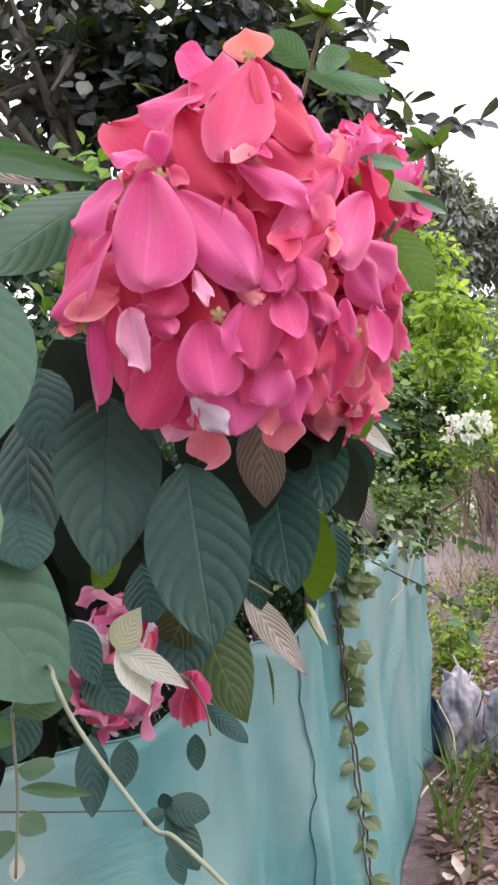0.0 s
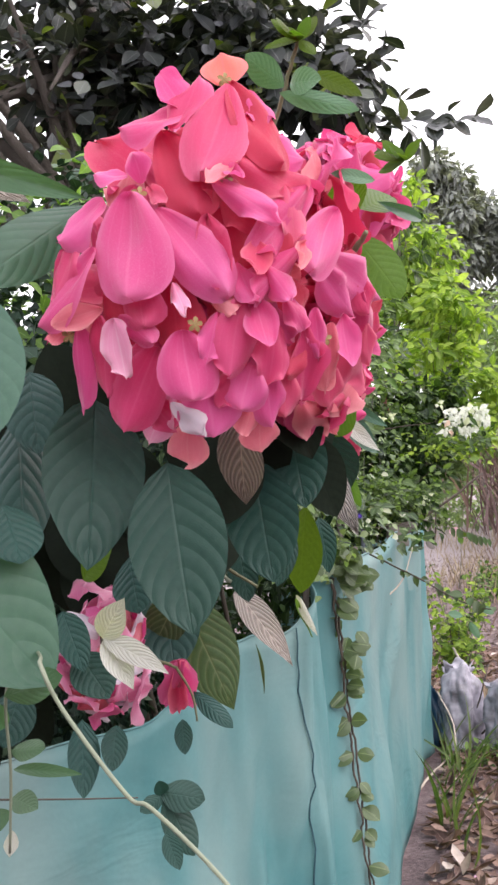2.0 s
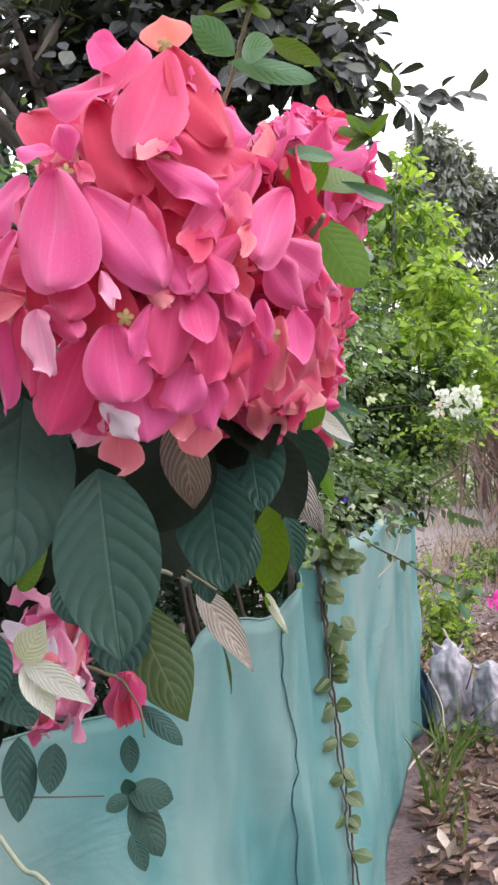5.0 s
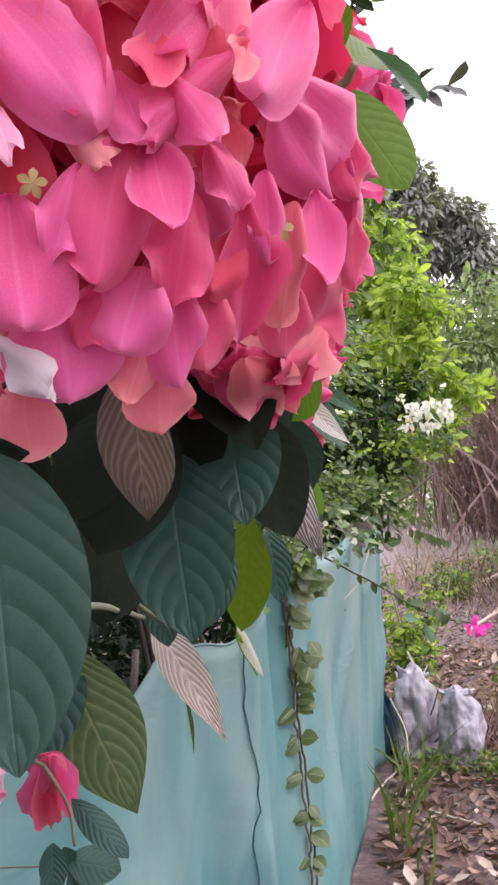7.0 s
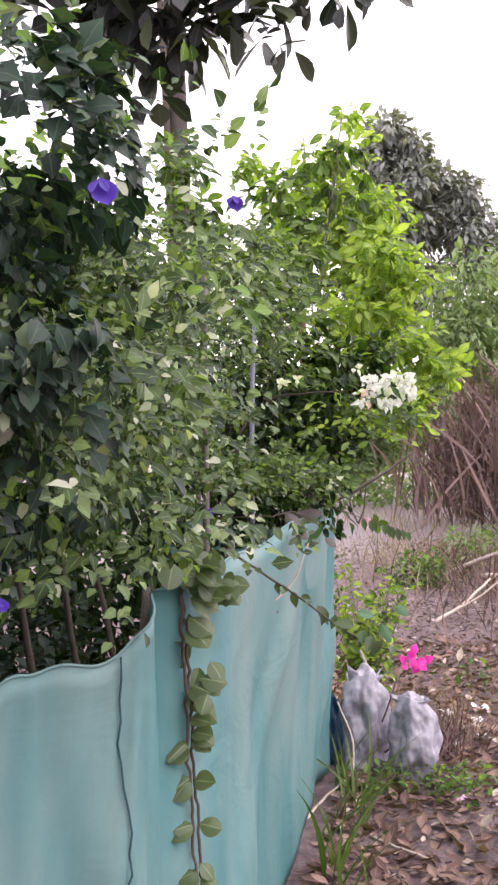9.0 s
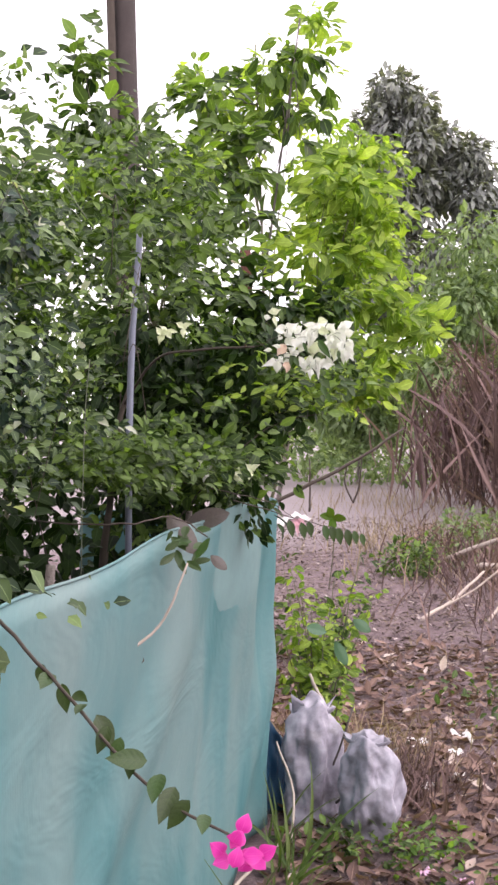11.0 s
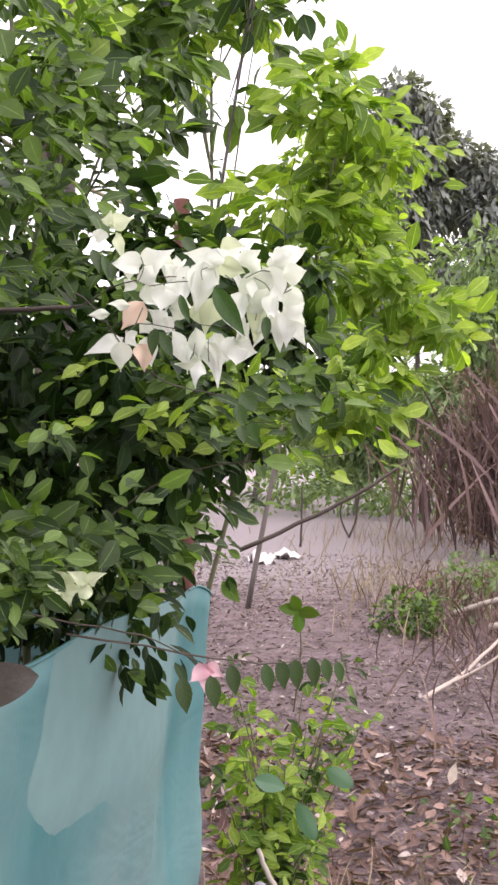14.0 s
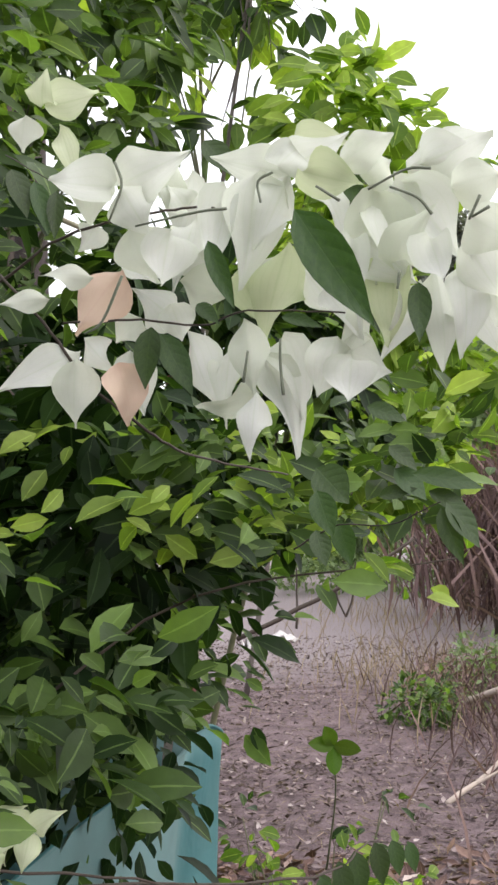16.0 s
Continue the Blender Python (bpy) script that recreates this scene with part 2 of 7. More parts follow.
M_DARKTREE = leafy("dark_glossy_leaf", (0.01, 0.016, 0.012), (0.085, 0.088, 0.1), 0.36, 0.25, 0.45, (0.15, 0.2, 0.04))
# leaf colour lightened and greyed to carry the haze of distance
M_FAR = leafy("hazed_far_tree_leaf", (0.14, 0.15, 0.15), (0.31, 0.33, 0.3), 0.7, 0.2, 0.2)
M_FEATHER = leafy("feathery_leaf", (0.1, 0.15, 0.07), (0.26, 0.34, 0.18), 0.6, 0.35, 0.2)
M_DRYBRUSH = leafy("dry_brush_leaf", (0.1, 0.066, 0.066), (0.31, 0.215, 0.205), 0.8, 0.2, 0.1)
M_LITTER = leafy("dry_fallen_leaf", (0.075, 0.042, 0.038), (0.32, 0.21, 0.175), 0.75, 0.1, 0.2, (0.55, 0.46, 0.42))
M_LITTER_GREY = leafy("weathered_fallen_leaf", (0.06, 0.042, 0.044), (0.3, 0.235, 0.235), 0.8, 0.1, 0.15, (0.5, 0.43, 0.42))
M_GRASS = leafy("grass_blade", (0.05, 0.09, 0.025), (0.13, 0.17, 0.06), 0.5, 0.35)
M_STRAW = leafy("dry_grass", (0.2, 0.15, 0.11), (0.4, 0.31, 0.24), 0.8, 0.2, 0.1)
# last, palest tone paints highlights on some of the leaves
M_ROUNDLEAF = leafy("creeper_round_leaf", (0.035, 0.07, 0.025), (0.19, 0.24, 0.12), 0.4, 0.3, 0.5, (0.5, 0.47, 0.38))
M_STEM = plain("green_brown_stem", (0.13, 0.13, 0.07), 0.7, 0.35, 60)
M_SHOOT = plain("pale_green_shoot", (0.16, 0.18, 0.125), 0.6, 0.25, 60)
M_TWIG = plain("dark_twig", (0.06, 0.045, 0.035), 0.8, 0.4, 80)
M_BARK = plain("grey_bark", (0.13, 0.11, 0.1), 0.85, 0.45, 30, bump_s=0.6, bump_d=0.01)
M_TRUNK = plain("dark_grey_bark", (0.05, 0.038, 0.036), 0.85, 0.45, 30, bump_s=0.6, bump_d=0.01)
M_DEADWOOD = plain("bleached_dead_wood", (0.42, 0.35, 0.3), 0.8, 0.3, 40)
M_POST = plain("reddish_wooden_post", (0.13, 0.045, 0.035), 0.8, 0.4, 40, bump_s=0.5, bump_d=0.005)
M_PIPE = plain("weathered_grey_pipe", (0.1, 0.085, 0.08), 0.5, 0.3, 30)
M_ROPE = plain("straw_coloured_cord", (0.5, 0.45, 0.32), 0.8, 0.3, 60)

# ---- building helpers ----
def part(name, bm, material, parent=None, label=""):
    me = bpy.data.meshes.new(name)
    bm.to_mesh(me)
    bm.free()
    return part_mesh(name, me, material, parent, label)


def part_mesh(name, me, material, parent=None, label="", smooth=True):
    if material is not None and not me.materials:
        me.materials.append(material)
    if smooth:
        me.shade_smooth()
    ob = new(name, me)
    if parent is not None:
        ob.parent = parent
        ob.matrix_parent_inverse = parent.matrix_basis.inverted()
    if label:
        ob["label"] = label
    return ob


def empty(name, at, label, category, group="", kind=""):
    ob = new(name)
    ob.location = at
    ob.empty_display_size = 0.05
    return tagged(ob, label, category, group, kind)


def raw_mesh(name, verts, faces, uvs=None):
    """A mesh from numpy arrays: verts n x 3, faces m x k, uvs n x 2."""
    me = bpy.data.meshes.new(name)
    verts, faces = np.asarray(verts, np.float32), np.asarray(faces, np.int32)
    n, k = faces.shape
    me.vertices.add(len(verts))
    me.vertices.foreach_set("co", verts.ravel())
    me.loops.add(n * k)
    me.loops.foreach_set("vertex_index", faces.ravel())
    me.polygons.add(n)
    me.polygons.foreach_set("loop_start", np.arange(0, n * k, k, dtype=np.int32))
    me.polygons.foreach_set("loop_total", np.full(n, k, np.int32))
    if uvs is not None:
        layer = me.uv_layers.new(name="UVMap")
        layer.data.foreach_set("uv", np.asarray(uvs, np.float32)[faces.ravel()].ravel())
    me.update(calc_edges=True)
    return me


def blade(rows=6, cols=4, wide=0.5, belly=0.4, point=1.0, fold=0.15, droop=0.2, wavy=0.0, heart=0.0, seed=0):
    """A leaf of length 1 along +y from its base, facing +z. wide: width over length; belly: where it is widest;
    point: sharpness of the tip; fold: V along the midrib; droop: how far the tip bends down; heart: lobes at the base."""
    rnd = random.Random(seed)
    ph = [rnd.uniform(0, 6.28) for _ in range(4)]
    v, uv, f = [], [], []
    for i in range(rows + 1):
        s = i / rows
        a = math.log(0.5) / math.log(belly)
        w = max(0.02, math.sin(math.pi * min(0.999, s ** a)) ** (0.75 if s ** a < 0.5 else 0.6 + 0.4 * point)) * wide / 2
        for j in range(cols + 1):
            u = 2 * j / cols - 1
            x = u * w
            y = s - heart * abs(u) * max(0, 0.35 - s)
            z = fold * abs(x) - droop * s * s + wavy * wide * abs(u) * math.sin(7 * s + ph[0] + (1.7 if u > 0 else 0)) * 0.5 + wavy * 0.15 * math.sin(5 * s + ph[1]) * u
            v.append((x, y - 0.12 * droop * s * s, z))
            uv.append((j / cols, s))
    for i in range(rows):
        for j in range(cols):
            a = i * (cols + 1) + j
            f.append((a, a + 1, a + cols + 2, a + cols + 1))
    return np.array(v), np.array(f), np.array(uv)


def soft_petal(seed, rows=12, cols=10, wide=0.8, tip=0.2, cup=-0.5, curl=0.3, ruffle=0.05):
    """A rounded sepal of length 1 along +y, facing +z. cup: below nought it bows towards its face; curl: how far the tip bends
    back; tip: sharpness of the point; ruffle: waves of the margin."""
    rnd = random.Random(seed)
    ph = [rnd.uniform(0, 6.28) for _ in range(6)]
    v, uv, f = [], [], []
    for i in range(rows + 1):
        s = 0.5 - 0.5 * math.cos(math.pi * i / rows)
        grow = min(1.0, s / 0.55)
        w = wide / 2 * (max(0.0, 1 - (2 * s - 1) ** 2) ** 0.42 * (0.6 + 0.4 * grow * grow * (3 - 2 * grow)) * (1 - 0.5 * tip * s ** 3) * (1 + 0.07 * math.sin(7 * s + ph[5])) + 0.012)
        for j in range(cols + 1):
            u = 2 * j / cols - 1
            x = u * w * (1 - 0.1 * abs(cup) * u * u) + 0.03 * math.sin(3 * s + ph[0])
            edge = u * u * (0.25 + 0.75 * s)
            z = cup * u * u * w * 0.9 - curl * s * s * 0.8
            z += 2.0 * ruffle * edge * (math.sin(7 * s + ph[1] + (2.2 if u > 0 else 0)) + 0.6 * math.sin(13 * s + ph[2] + 2 * u))
            z += 0.07 * math.sin(3.4 * u + ph[3]) * math.sin(4.2 * s + ph[4]) - 0.025 * math.exp(-(u / 0.14) ** 2) * math.sin(math.pi * s)
            y = s - 0.05 * abs(curl) * s * s + 0.10 * tip * max(0.0, 1 - 3 * abs(u)) * s ** 6
            v.append((x, y, z))
            uv.append((j / cols, s))
    for i in range(rows):
        for j in range(cols):
            a = i * (cols + 1) + j
            f.append((a, a + 1, a + cols + 2, a + cols + 1))
    return np.array(v), np.array(f), np.array(uv)


def frames_from(dirs, ups, roll=None):
    """Rotation matrices whose y runs along dirs and whose z is as near ups as can be."""
    y = dirs / np.linalg.norm(dirs, axis=1, keepdims=True)
    x = np.cross(y, ups)
    x /= np.linalg.norm(x, axis=1, keepdims=True) + 1e-9
    z = np.cross(x, y)
    return np.stack([x, y, z], 2)


def scatter(name, template, places, dirs, ups, sizes, material, parent=None, label=""):
    """Many small leaves in one mesh."""
    tv, tf, tuv = template
    r = frames_from(np.asarray(dirs, float), np.asarray(ups, float))
    pts = np.einsum("nij,kj->nki", r, tv) * np.asarray(sizes)[:, None, None] + np.asarray(places)[:, None, :]
    n, k = len(places), len(tv)
    faces = (tf[None] + (np.arange(n) * k)[:, None, None]).reshape(-1, tf.shape[1])
    me = raw_mesh(name, pts.reshape(-1, 3), faces, np.tile(tuv, (n, 1)))
    return part_mesh(name, me, material, parent, label)


def random_unit(rng, n):
    d = rng.normal(size=(n, 3))
    return d / np.linalg.norm(d, axis=1, keepdims=True)


def cloud(rng, n, centre, radii, shell=0.5, gaps=0.0, freq=3.0):
    """Places in an ellipsoid, thicker towards its outside, with holes where a noise is low."""
    out = []
    while len(out) < n:
        d = random_unit(rng, n)
        rad = rng.uniform(0, 1, n) ** (1 / 3 * (1 - shell) + 0.02)
        wob = 1 + 0.18 * np.sin(5 * d[:, 0] + centre[0] * 9) * np.cos(4 * d[:, 2] + centre[1] * 7)
        pts = d * (rad * wob)[:, None] * np.array(radii) + np.array(centre)
        for q in pts:
            if gaps <= 0 or noise.noise(Vector(q) * freq) > -1 + gaps:
                out.append(q)
    return np.array(out[:n])


def hanging(rng, n, out_dirs, spread=0.7, fall=0.5):
    """Leaf directions: outwards, spread at random, and drooping."""
    d = out_dirs + spread * random_unit(rng, n)
    d[:, 2] -= fall
    return d


def ups_for(rng, n, spread=0.6):
    u = spread * random_unit(rng, n)
    u[:, 2] += 1.0
    return u


def tube_mesh(name, pts, radius, tip=None, sides=8, bend=None):
    """A round, tapering stem through the points."""
    pts = [Vector(p) for p in pts]
    tip = radius if tip is None else tip
    v, f, uv = [], [], []
    n = len(pts)
    ref = Vector((0.31, 0.87, 0.38))
    for i, p in enumerate(pts):
        d = (pts[min(i + 1, n - 1)] - pts[max(i - 1, 0)]).normalized()
        a = d.cross(ref).normalized()
        b = d.cross(a)
        r = radius + (tip - radius) * i / (n - 1)
        for k in range(sides):
            w = 2 * math.pi * k / sides
            v.append(p + (a * math.cos(w) + b * math.sin(w)) * r)
            uv.append((k / sides, i / (n - 1)))
    for i in range(n - 1):
        for k in range(sides):
            f.append((i * sides + k, i * sides + (k + 1) % sides, (i + 1) * sides + (k + 1) % sides, (i + 1) * sides + k))
    v += [pts[0], pts[-1]]
    uv += [(0, 0), (0, 1)]
    for k in range(sides):
        f.append((len(v) - 2, (k + 1) % sides, k, k))
        e = (n - 1) * sides
        f.append((len(v) - 1, e + k, e + (k + 1) % sides, e + (k + 1) % sides))
    me = bpy.data.meshes.new(name)
    me.from_pydata([tuple(q) for q in v], [], [tuple(dict.fromkeys(q)) for q in f])
    return me


def tube(name, pts, radius, tip, material, parent=None, label="", sides=8):
    return part_mesh(name, tube_mesh(name, pts, radius, tip, sides), material, parent, label)


def curve_pts(pts, steps=6, wobble=0.0, seed=0):
    """A smooth line through the points."""
    rnd = random.Random(seed)
    p = [Vector(q) for q in pts]
    p = [p[0] * 2 - p[1]] + p + [p[-1] * 2 - p[-2]]
    out = []
    for i in range(1, len(p) - 2):
        for s in range(steps):
            t = s / steps
            a, b, c, d = p[i - 1], p[i], p[i + 1], p[i + 2]
            q = 0.5 * (2 * b + (c - a) * t + (2 * a - 5 * b + 4 * c - d) * t * t + (3 * b - 3 * c + d - a) * t ** 3)
            out.append(q + Vector([rnd.uniform(-wobble, wobble) for _ in range(3)]))
    return out + [p[-2]]


def place(ob, base, tip, facing, size=None):
    """Lay a leaf of length 1 from base to tip, its upper side turned to facing."""
    base, tip = Vector(base), Vector(tip)
    y = (tip - base)
    s = y.length if size is None else size
    y.normalize()
    x = y.cross(Vector(facing)).normalized()
    z = x.cross(y)
    m = Matrix((x, y, z)).transposed().to_4x4()
    m.translation = base
    ob.matrix_basis = m @ Matrix.Scale(s, 4)
    return ob


def lay(me, name, base, tip, facing, width, parent, template_width=0.8):
    """One petal or leaf from base to tip."""
    ob = part_mesh(name, me, None, parent)
    base, tip = Vector(base), Vector(tip)
    y = tip - base
    s = y.length
    y.normalize()
    x = y.cross(Vector(facing)).normalized()
    m = Matrix((x, y, x.cross(y))).transposed().to_4x4()
    m.translation = base
    ob.matrix_basis = m @ Matrix.Diagonal((width / template_width, s, (s + width) / 2, 1))
    return ob

# ---- ground: one sheet of trodden soil, out to the horizon ----
def soil_height(x, y):
    near = max(0.0, 1 - math.hypot(x - 1, y - 8) / 30)
    h = 0.035 * near * noise.noise(Vector((x * 0.9, y * 0.9, 0))) + 0.012 * near * noise.noise(Vector((x * 4, y * 4, 3)))
    bank = max(0.0, min(1.0, (x - 2.6 - 0.12 * (y - 8)) / 2.0)) * max(0.0, 1 - abs(y - 13) / 12)
    return h + 0.35 * bank + 0.15 * max(0.0, min(1.0, (y - 18) / 14))


def ground():
    def axis(mid, fine, reach, k):
        a = np.arange(-k, k + 1) / k
        return mid + np.sign(a) * (fine * np.abs(a) + (reach - fine) * np.abs(a) ** 5)
    xs, ys = axis(1.5, 9, 900, 90), axis(8.0, 14, 900, 110)
    v = [(x, y, soil_height(x, y)) for y in ys for x in xs]
    n = len(xs)
    f = [(j * n + i, j * n + i + 1, (j + 1) * n + i + 1, (j + 1) * n + i) for j in range(len(ys) - 1) for i in range(n - 1)]
    m, nt, p, out = nodes_of("dry_soil")
    big, mid, fine = noise_node(nt, 0.7), noise_node(nt, 5), noise_node(nt, 45, 6, 0.7)
    c = ramp(nt, mid.outputs[0], [(0.28, (0.085, 0.052, 0.058)), (0.5, (0.185, 0.125, 0.135)), (0.72, (0.3, 0.22, 0.232))]).outputs[0]
    c = mixc(nt, math_node(nt, "MULTIPLY", big.outputs[0], 0.5), c, (0.175, 0.133, 0.135))
    c = mixc(nt, 0.6, c, ramp(nt, fine.outputs[0], [(0.38, (0.22, 0.2, 0.2)), (0.58, (1, 1, 1))]).outputs[0], "MULTIPLY")
    # pale dusty track beyond the trees
    co = nt.nodes.new("ShaderNodeTexCoord")
    sp = nt.nodes.new("ShaderNodeSeparateXYZ")
    nt.links.new(co.outputs["Object"], sp.inputs[0])
    far = math_node(nt, "ADD", sp.outputs[1], math_node(nt, "MULTIPLY", mid.outputs[0], 3.0))
    c = mixc(nt, ramp(nt, math_node(nt, "MULTIPLY", far, 0.02), [(0.37, (0, 0, 0)), (0.42, (1, 1, 1))]).outputs[0], c, mixc(nt, fine.outputs[0], (0.22, 0.18, 0.185), (0.34, 0.29, 0.3)))
    nt.links.new(c, p.inputs["Base Color"])
    p.inputs["Roughness"].default_value = 0.95
    bump(nt, p, math_node(nt, "ADD", mid.outputs[0], fine.outputs[0]), 0.9, 0.03)
    ob = part_mesh("ground", raw_mesh("ground", v, f), m)
    tagged(ob, "dry mauve-brown trodden soil strewn with litter", "ground", kind="structure")


ground()


# ---- shade-net fence ----
def net_fence():
    m, nt, p, out = nodes_of("green_shade_net")
    big, mid, fine = noise_node(nt, 1.6), noise_node(nt, 7), noise_node(nt, 90)
    weave = nt.nodes.new("ShaderNodeTexWave")
    weave.inputs["Scale"].default_value = 160
    co = nt.nodes.new("ShaderNodeTexCoord")
    nt.links.new(co.outputs["Object"], weave.inputs["Vector"])
    hang = nt.nodes.new("ShaderNodeMapping")
    hang.inputs["Scale"].default_value = (2.2, 1.5, 0.7)
    nt.links.new(co.outputs["Object"], hang.inputs["Vector"])
    patch = noise_node(nt, 1.3, 3, 0.5, hang.outputs[0])
    c = ramp(nt, patch.outputs[0], [(0.38, (0.025, 0.19, 0.21)), (0.48, (0.075, 0.245, 0.26)), (0.57, (0.14, 0.28, 0.285)), (0.7, (0.2, 0.305, 0.3))]).outputs[0]
    c = mixc(nt, math_node(nt, "MULTIPLY", mid.outputs[0], 0.35), c, (0.25, 0.33, 0.32))
    c = mixc(nt, math_node(nt, "MULTIPLY", big.outputs[0], 0.3), c, (0.1, 0.235, 0.24))
    c = mixc(nt, 0.1, c, ramp(nt, fine.outputs[0], [(0.3, (0.5, 0.5, 0.5)), (0.7, (1, 1, 1))]).outputs[0], "MULTIPLY")
    nt.links.new(c, p.inputs["Base Color"])
    p.inputs["Roughness"].default_value = 0.55
    mp = nt.nodes.new("ShaderNodeMapping")
    mp.inputs["Rotation"].default_value = (0.5, 0.7, 0.3)
    mp.inputs["Scale"].default_value = (1.6, 2.0, 4.5)
    nt.links.new(co.outputs["Object"], mp.inputs["Vector"])
    wrinkle = noise_node(nt, 1.0, 3, 0.6, mp.outputs[0])
    wrinkle.inputs["Distortion"].default_value = 1.2
    relief = math_node(nt, "ADD", math_node(nt, "MULTIPLY", wrinkle.outputs[0], 6.0), math_node(nt, "ADD", math_node(nt, "MULTIPLY", weave.outputs[1], 0.03), math_node(nt, "MULTIPLY", fine.outputs[0], 0.15)))
    bump(nt, p, relief, 0.35, 0.005)
    translucent(nt, p, out, c, 0.25)
    thing = empty("net_fence", (0.4, 4.6, 0), "sagging green shade-net fence on thin stakes, dusty and creased", "fence")
    line = curve_pts([(-1.8, 2.0, 1.1), (-1.2, 2.45, 1.08), (-0.7, 2.8, 1.04), (-0.36, 3.03, 1.05), (-0.2, 3.16, 1.10), (-0.11, 3.33, 1.2), (-0.02, 3.42, 1.205), (0.10, 3.53, 1.21), (0.175, 3.60, 1.29), (0.26, 3.80, 1.34), (0.40, 4.40, 1.36), (0.56, 5.2, 1.38), (0.74, 6.2, 1.37), (0.845, 6.9, 1.34), (0.86, 7.12, 1.3), (0.70, 7.4, 1.25), (0.0, 7.8, 1.25)], 9)
    rows = 26
    v, f = [], []
    for i, q in enumerate(line):
        a, b = line[max(i - 1, 0)], line[min(i + 1, len(line) - 1)]
        d = Vector((b.x - a.x, b.y - a.y, 0)).normalized()
        nrm = Vector((d.y, -d.x, 0))
        for j in range(rows + 1):
            s = j / rows
            z = 0.02 + (q.z - 0.02) * s
            fold = 0.045 * noise.noise(Vector((i * 0.16 + s * 1.1, s * 1.3, 0))) + 0.055 * max(0, noise.noise(Vector((i * 0.17 - s * 3.2, s * 1.4, 15)))) ** 1.2 + 0.014 * noise.noise(Vector((i * 0.33 - s * 2.2, s * 2.0, 5))) + 0.006 * noise.noise(Vector((i * 0.6 + s * 4, s * 3, 9)))
            bulge = -0.02 * math.sin(math.pi * s) - 0.05 * math.exp(-((q.y - 3.665) / 0.045) ** 2) - 0.1 * (1 - s) ** 1.3 * max(0.0, min(1.0, (q.y - 4.0) / 1.2, (7.3 - q.y) / 0.4))
            o = q + nrm * (fold * (0.35 + 0.65 * math.sin(math.pi * min(1, s * 1.1))) + bulge)
            v.append((o.x, o.y, z + 0.006 * s * math.sin(i * 0.6)))
    for i in range(len(line) - 1):
        for j in range(rows):
            a = i * (rows + 1) + j
            f.append((a, a + rows + 1, a + rows + 2, a + 1))
    me = raw_mesh("net", v, f)
    net = part_mesh("net", me, m, thing, "green woven shade net, dusty and creased")
    th = net.modifiers.new("thickness", "SOLIDIFY")
    th.thickness = 0.003
    hem = [Vector(v[i * (rows + 1) + rows]) + Vector((0, 0, 0.002)) for i in range(len(line))]
    tube("hem", hem, 0.0035, 0.0035, m, thing, "rolled upper hem of the net", 6)
    return thing, line, v, rows


fence, fence_line, fence_v, fence_rows = net_fence()

# stitched seam, stakes and creases of the fence
def on_fence(k, s, off=0.006):
    """A point on the net: k along the line, s from the ground (0) to the hem (1), off the outer side."""
    i = min(int(k), len(fence_line) - 2)
    a = Vector(fence_v[i * (fence_rows + 1) + round(s * fence_rows)])
    b = Vector(fence_v[(i + 1) * (fence_rows + 1) + round(s * fence_rows)])
    d = b - a
    n = Vector((d.y, -d.x, 0)).normalized()
    return a.lerp(b, k - i) + n * off


def near_fence(x, y):
    return min(range(len(fence_line)), key=lambda i: (fence_line[i].x - x) ** 2 + (fence_line[i].y - y) ** 2)


seam_k = near_fence(0.10, 3.53)
seam_rnd = random.Random(2)
tube("seam", [on_fence(seam_k + 0.35 * (1 - j / 26) + 0.12 * noise.noise(Vector((j * 0.4, 2, 0))) + seam_rnd.uniform(-0.04, 0.04), j / 26, 0.006) + Vector((seam_rnd.uniform(-0.006, 0.006), 0, 0)) for j in range(27)], 0.0024, 0.0024, plain("dark_teal_cord", (0.015, 0.06, 0.08), 0.8, 0.3, 90), fence, "dark stitched seam cord", 6)
for x, y in [(-1.2, 2.45), (-0.1, 3.35), (0.2, 3.68), (0.42, 4.5), (0.66, 5.7), (0.8, 7.2)]:
    q = fence_line[near_fence(x, y)]
    tube("stake", [(q.x - 0.16, q.y + 0.12, 0), (q.x - 0.15, q.y + 0.11, 0.6), (q.x - 0.07, q.y + 0.06, q.z + 0.01)], 0.012, 0.01, M_BARK, fence)


# paler flap of net folded down over the hem
def net_flap():
    k0, k1 = near_fence(0.64, 5.64), near_fence(0.83, 6.8)
    v, f, n, r = [], [], 24, 10
    for i in range(n + 1):
        t = i / n
        depth = 0.1 + float(np.interp(t, [0, 0.05, 0.2, 0.55, 0.9, 1.0], [0.0, 0.12, 0.25, 0.3, 0.28, 0.12])) + 0.012 * noise.noise(Vector((t * 7, 0, 2)))
        for j in range(r + 1):
            k = k0 + (k1 - k0) * t - 0.3 * (j / r) * (1 - t)
            s = (1 - depth * j / r / 1.36) * fence_rows
            a, b = on_fence(k, math.floor(s) / fence_rows, 0.0), on_fence(k, min(fence_rows, math.floor(s) + 1) / fence_rows, 0.0)
            w = a.lerp(b, s - math.floor(s))
            rise = min(1.0, 6 * t, 6 * (1 - t), 5 * (1 - j / r))
            v.append(w + Vector((0.009 * rise - 0.006 + 0.0012 * noise.noise(Vector((t * 6, j * 0.3, 7))), -0.003, 0.005 if j == 0 else 0)))
    for i in range(n):
        for j in range(r):
            a = i * (r + 1) + j
            f.append((a, a + 1, a + r + 2, a + r + 1))
    m = plain("dusty_pale_net", (0.13, 0.235, 0.235), 0.6, 0.35, 4)
    part_mesh("net_flap", raw_mesh("net_flap", v, f), m, fence, "dusty paler flap folded over the hem")


net_flap()


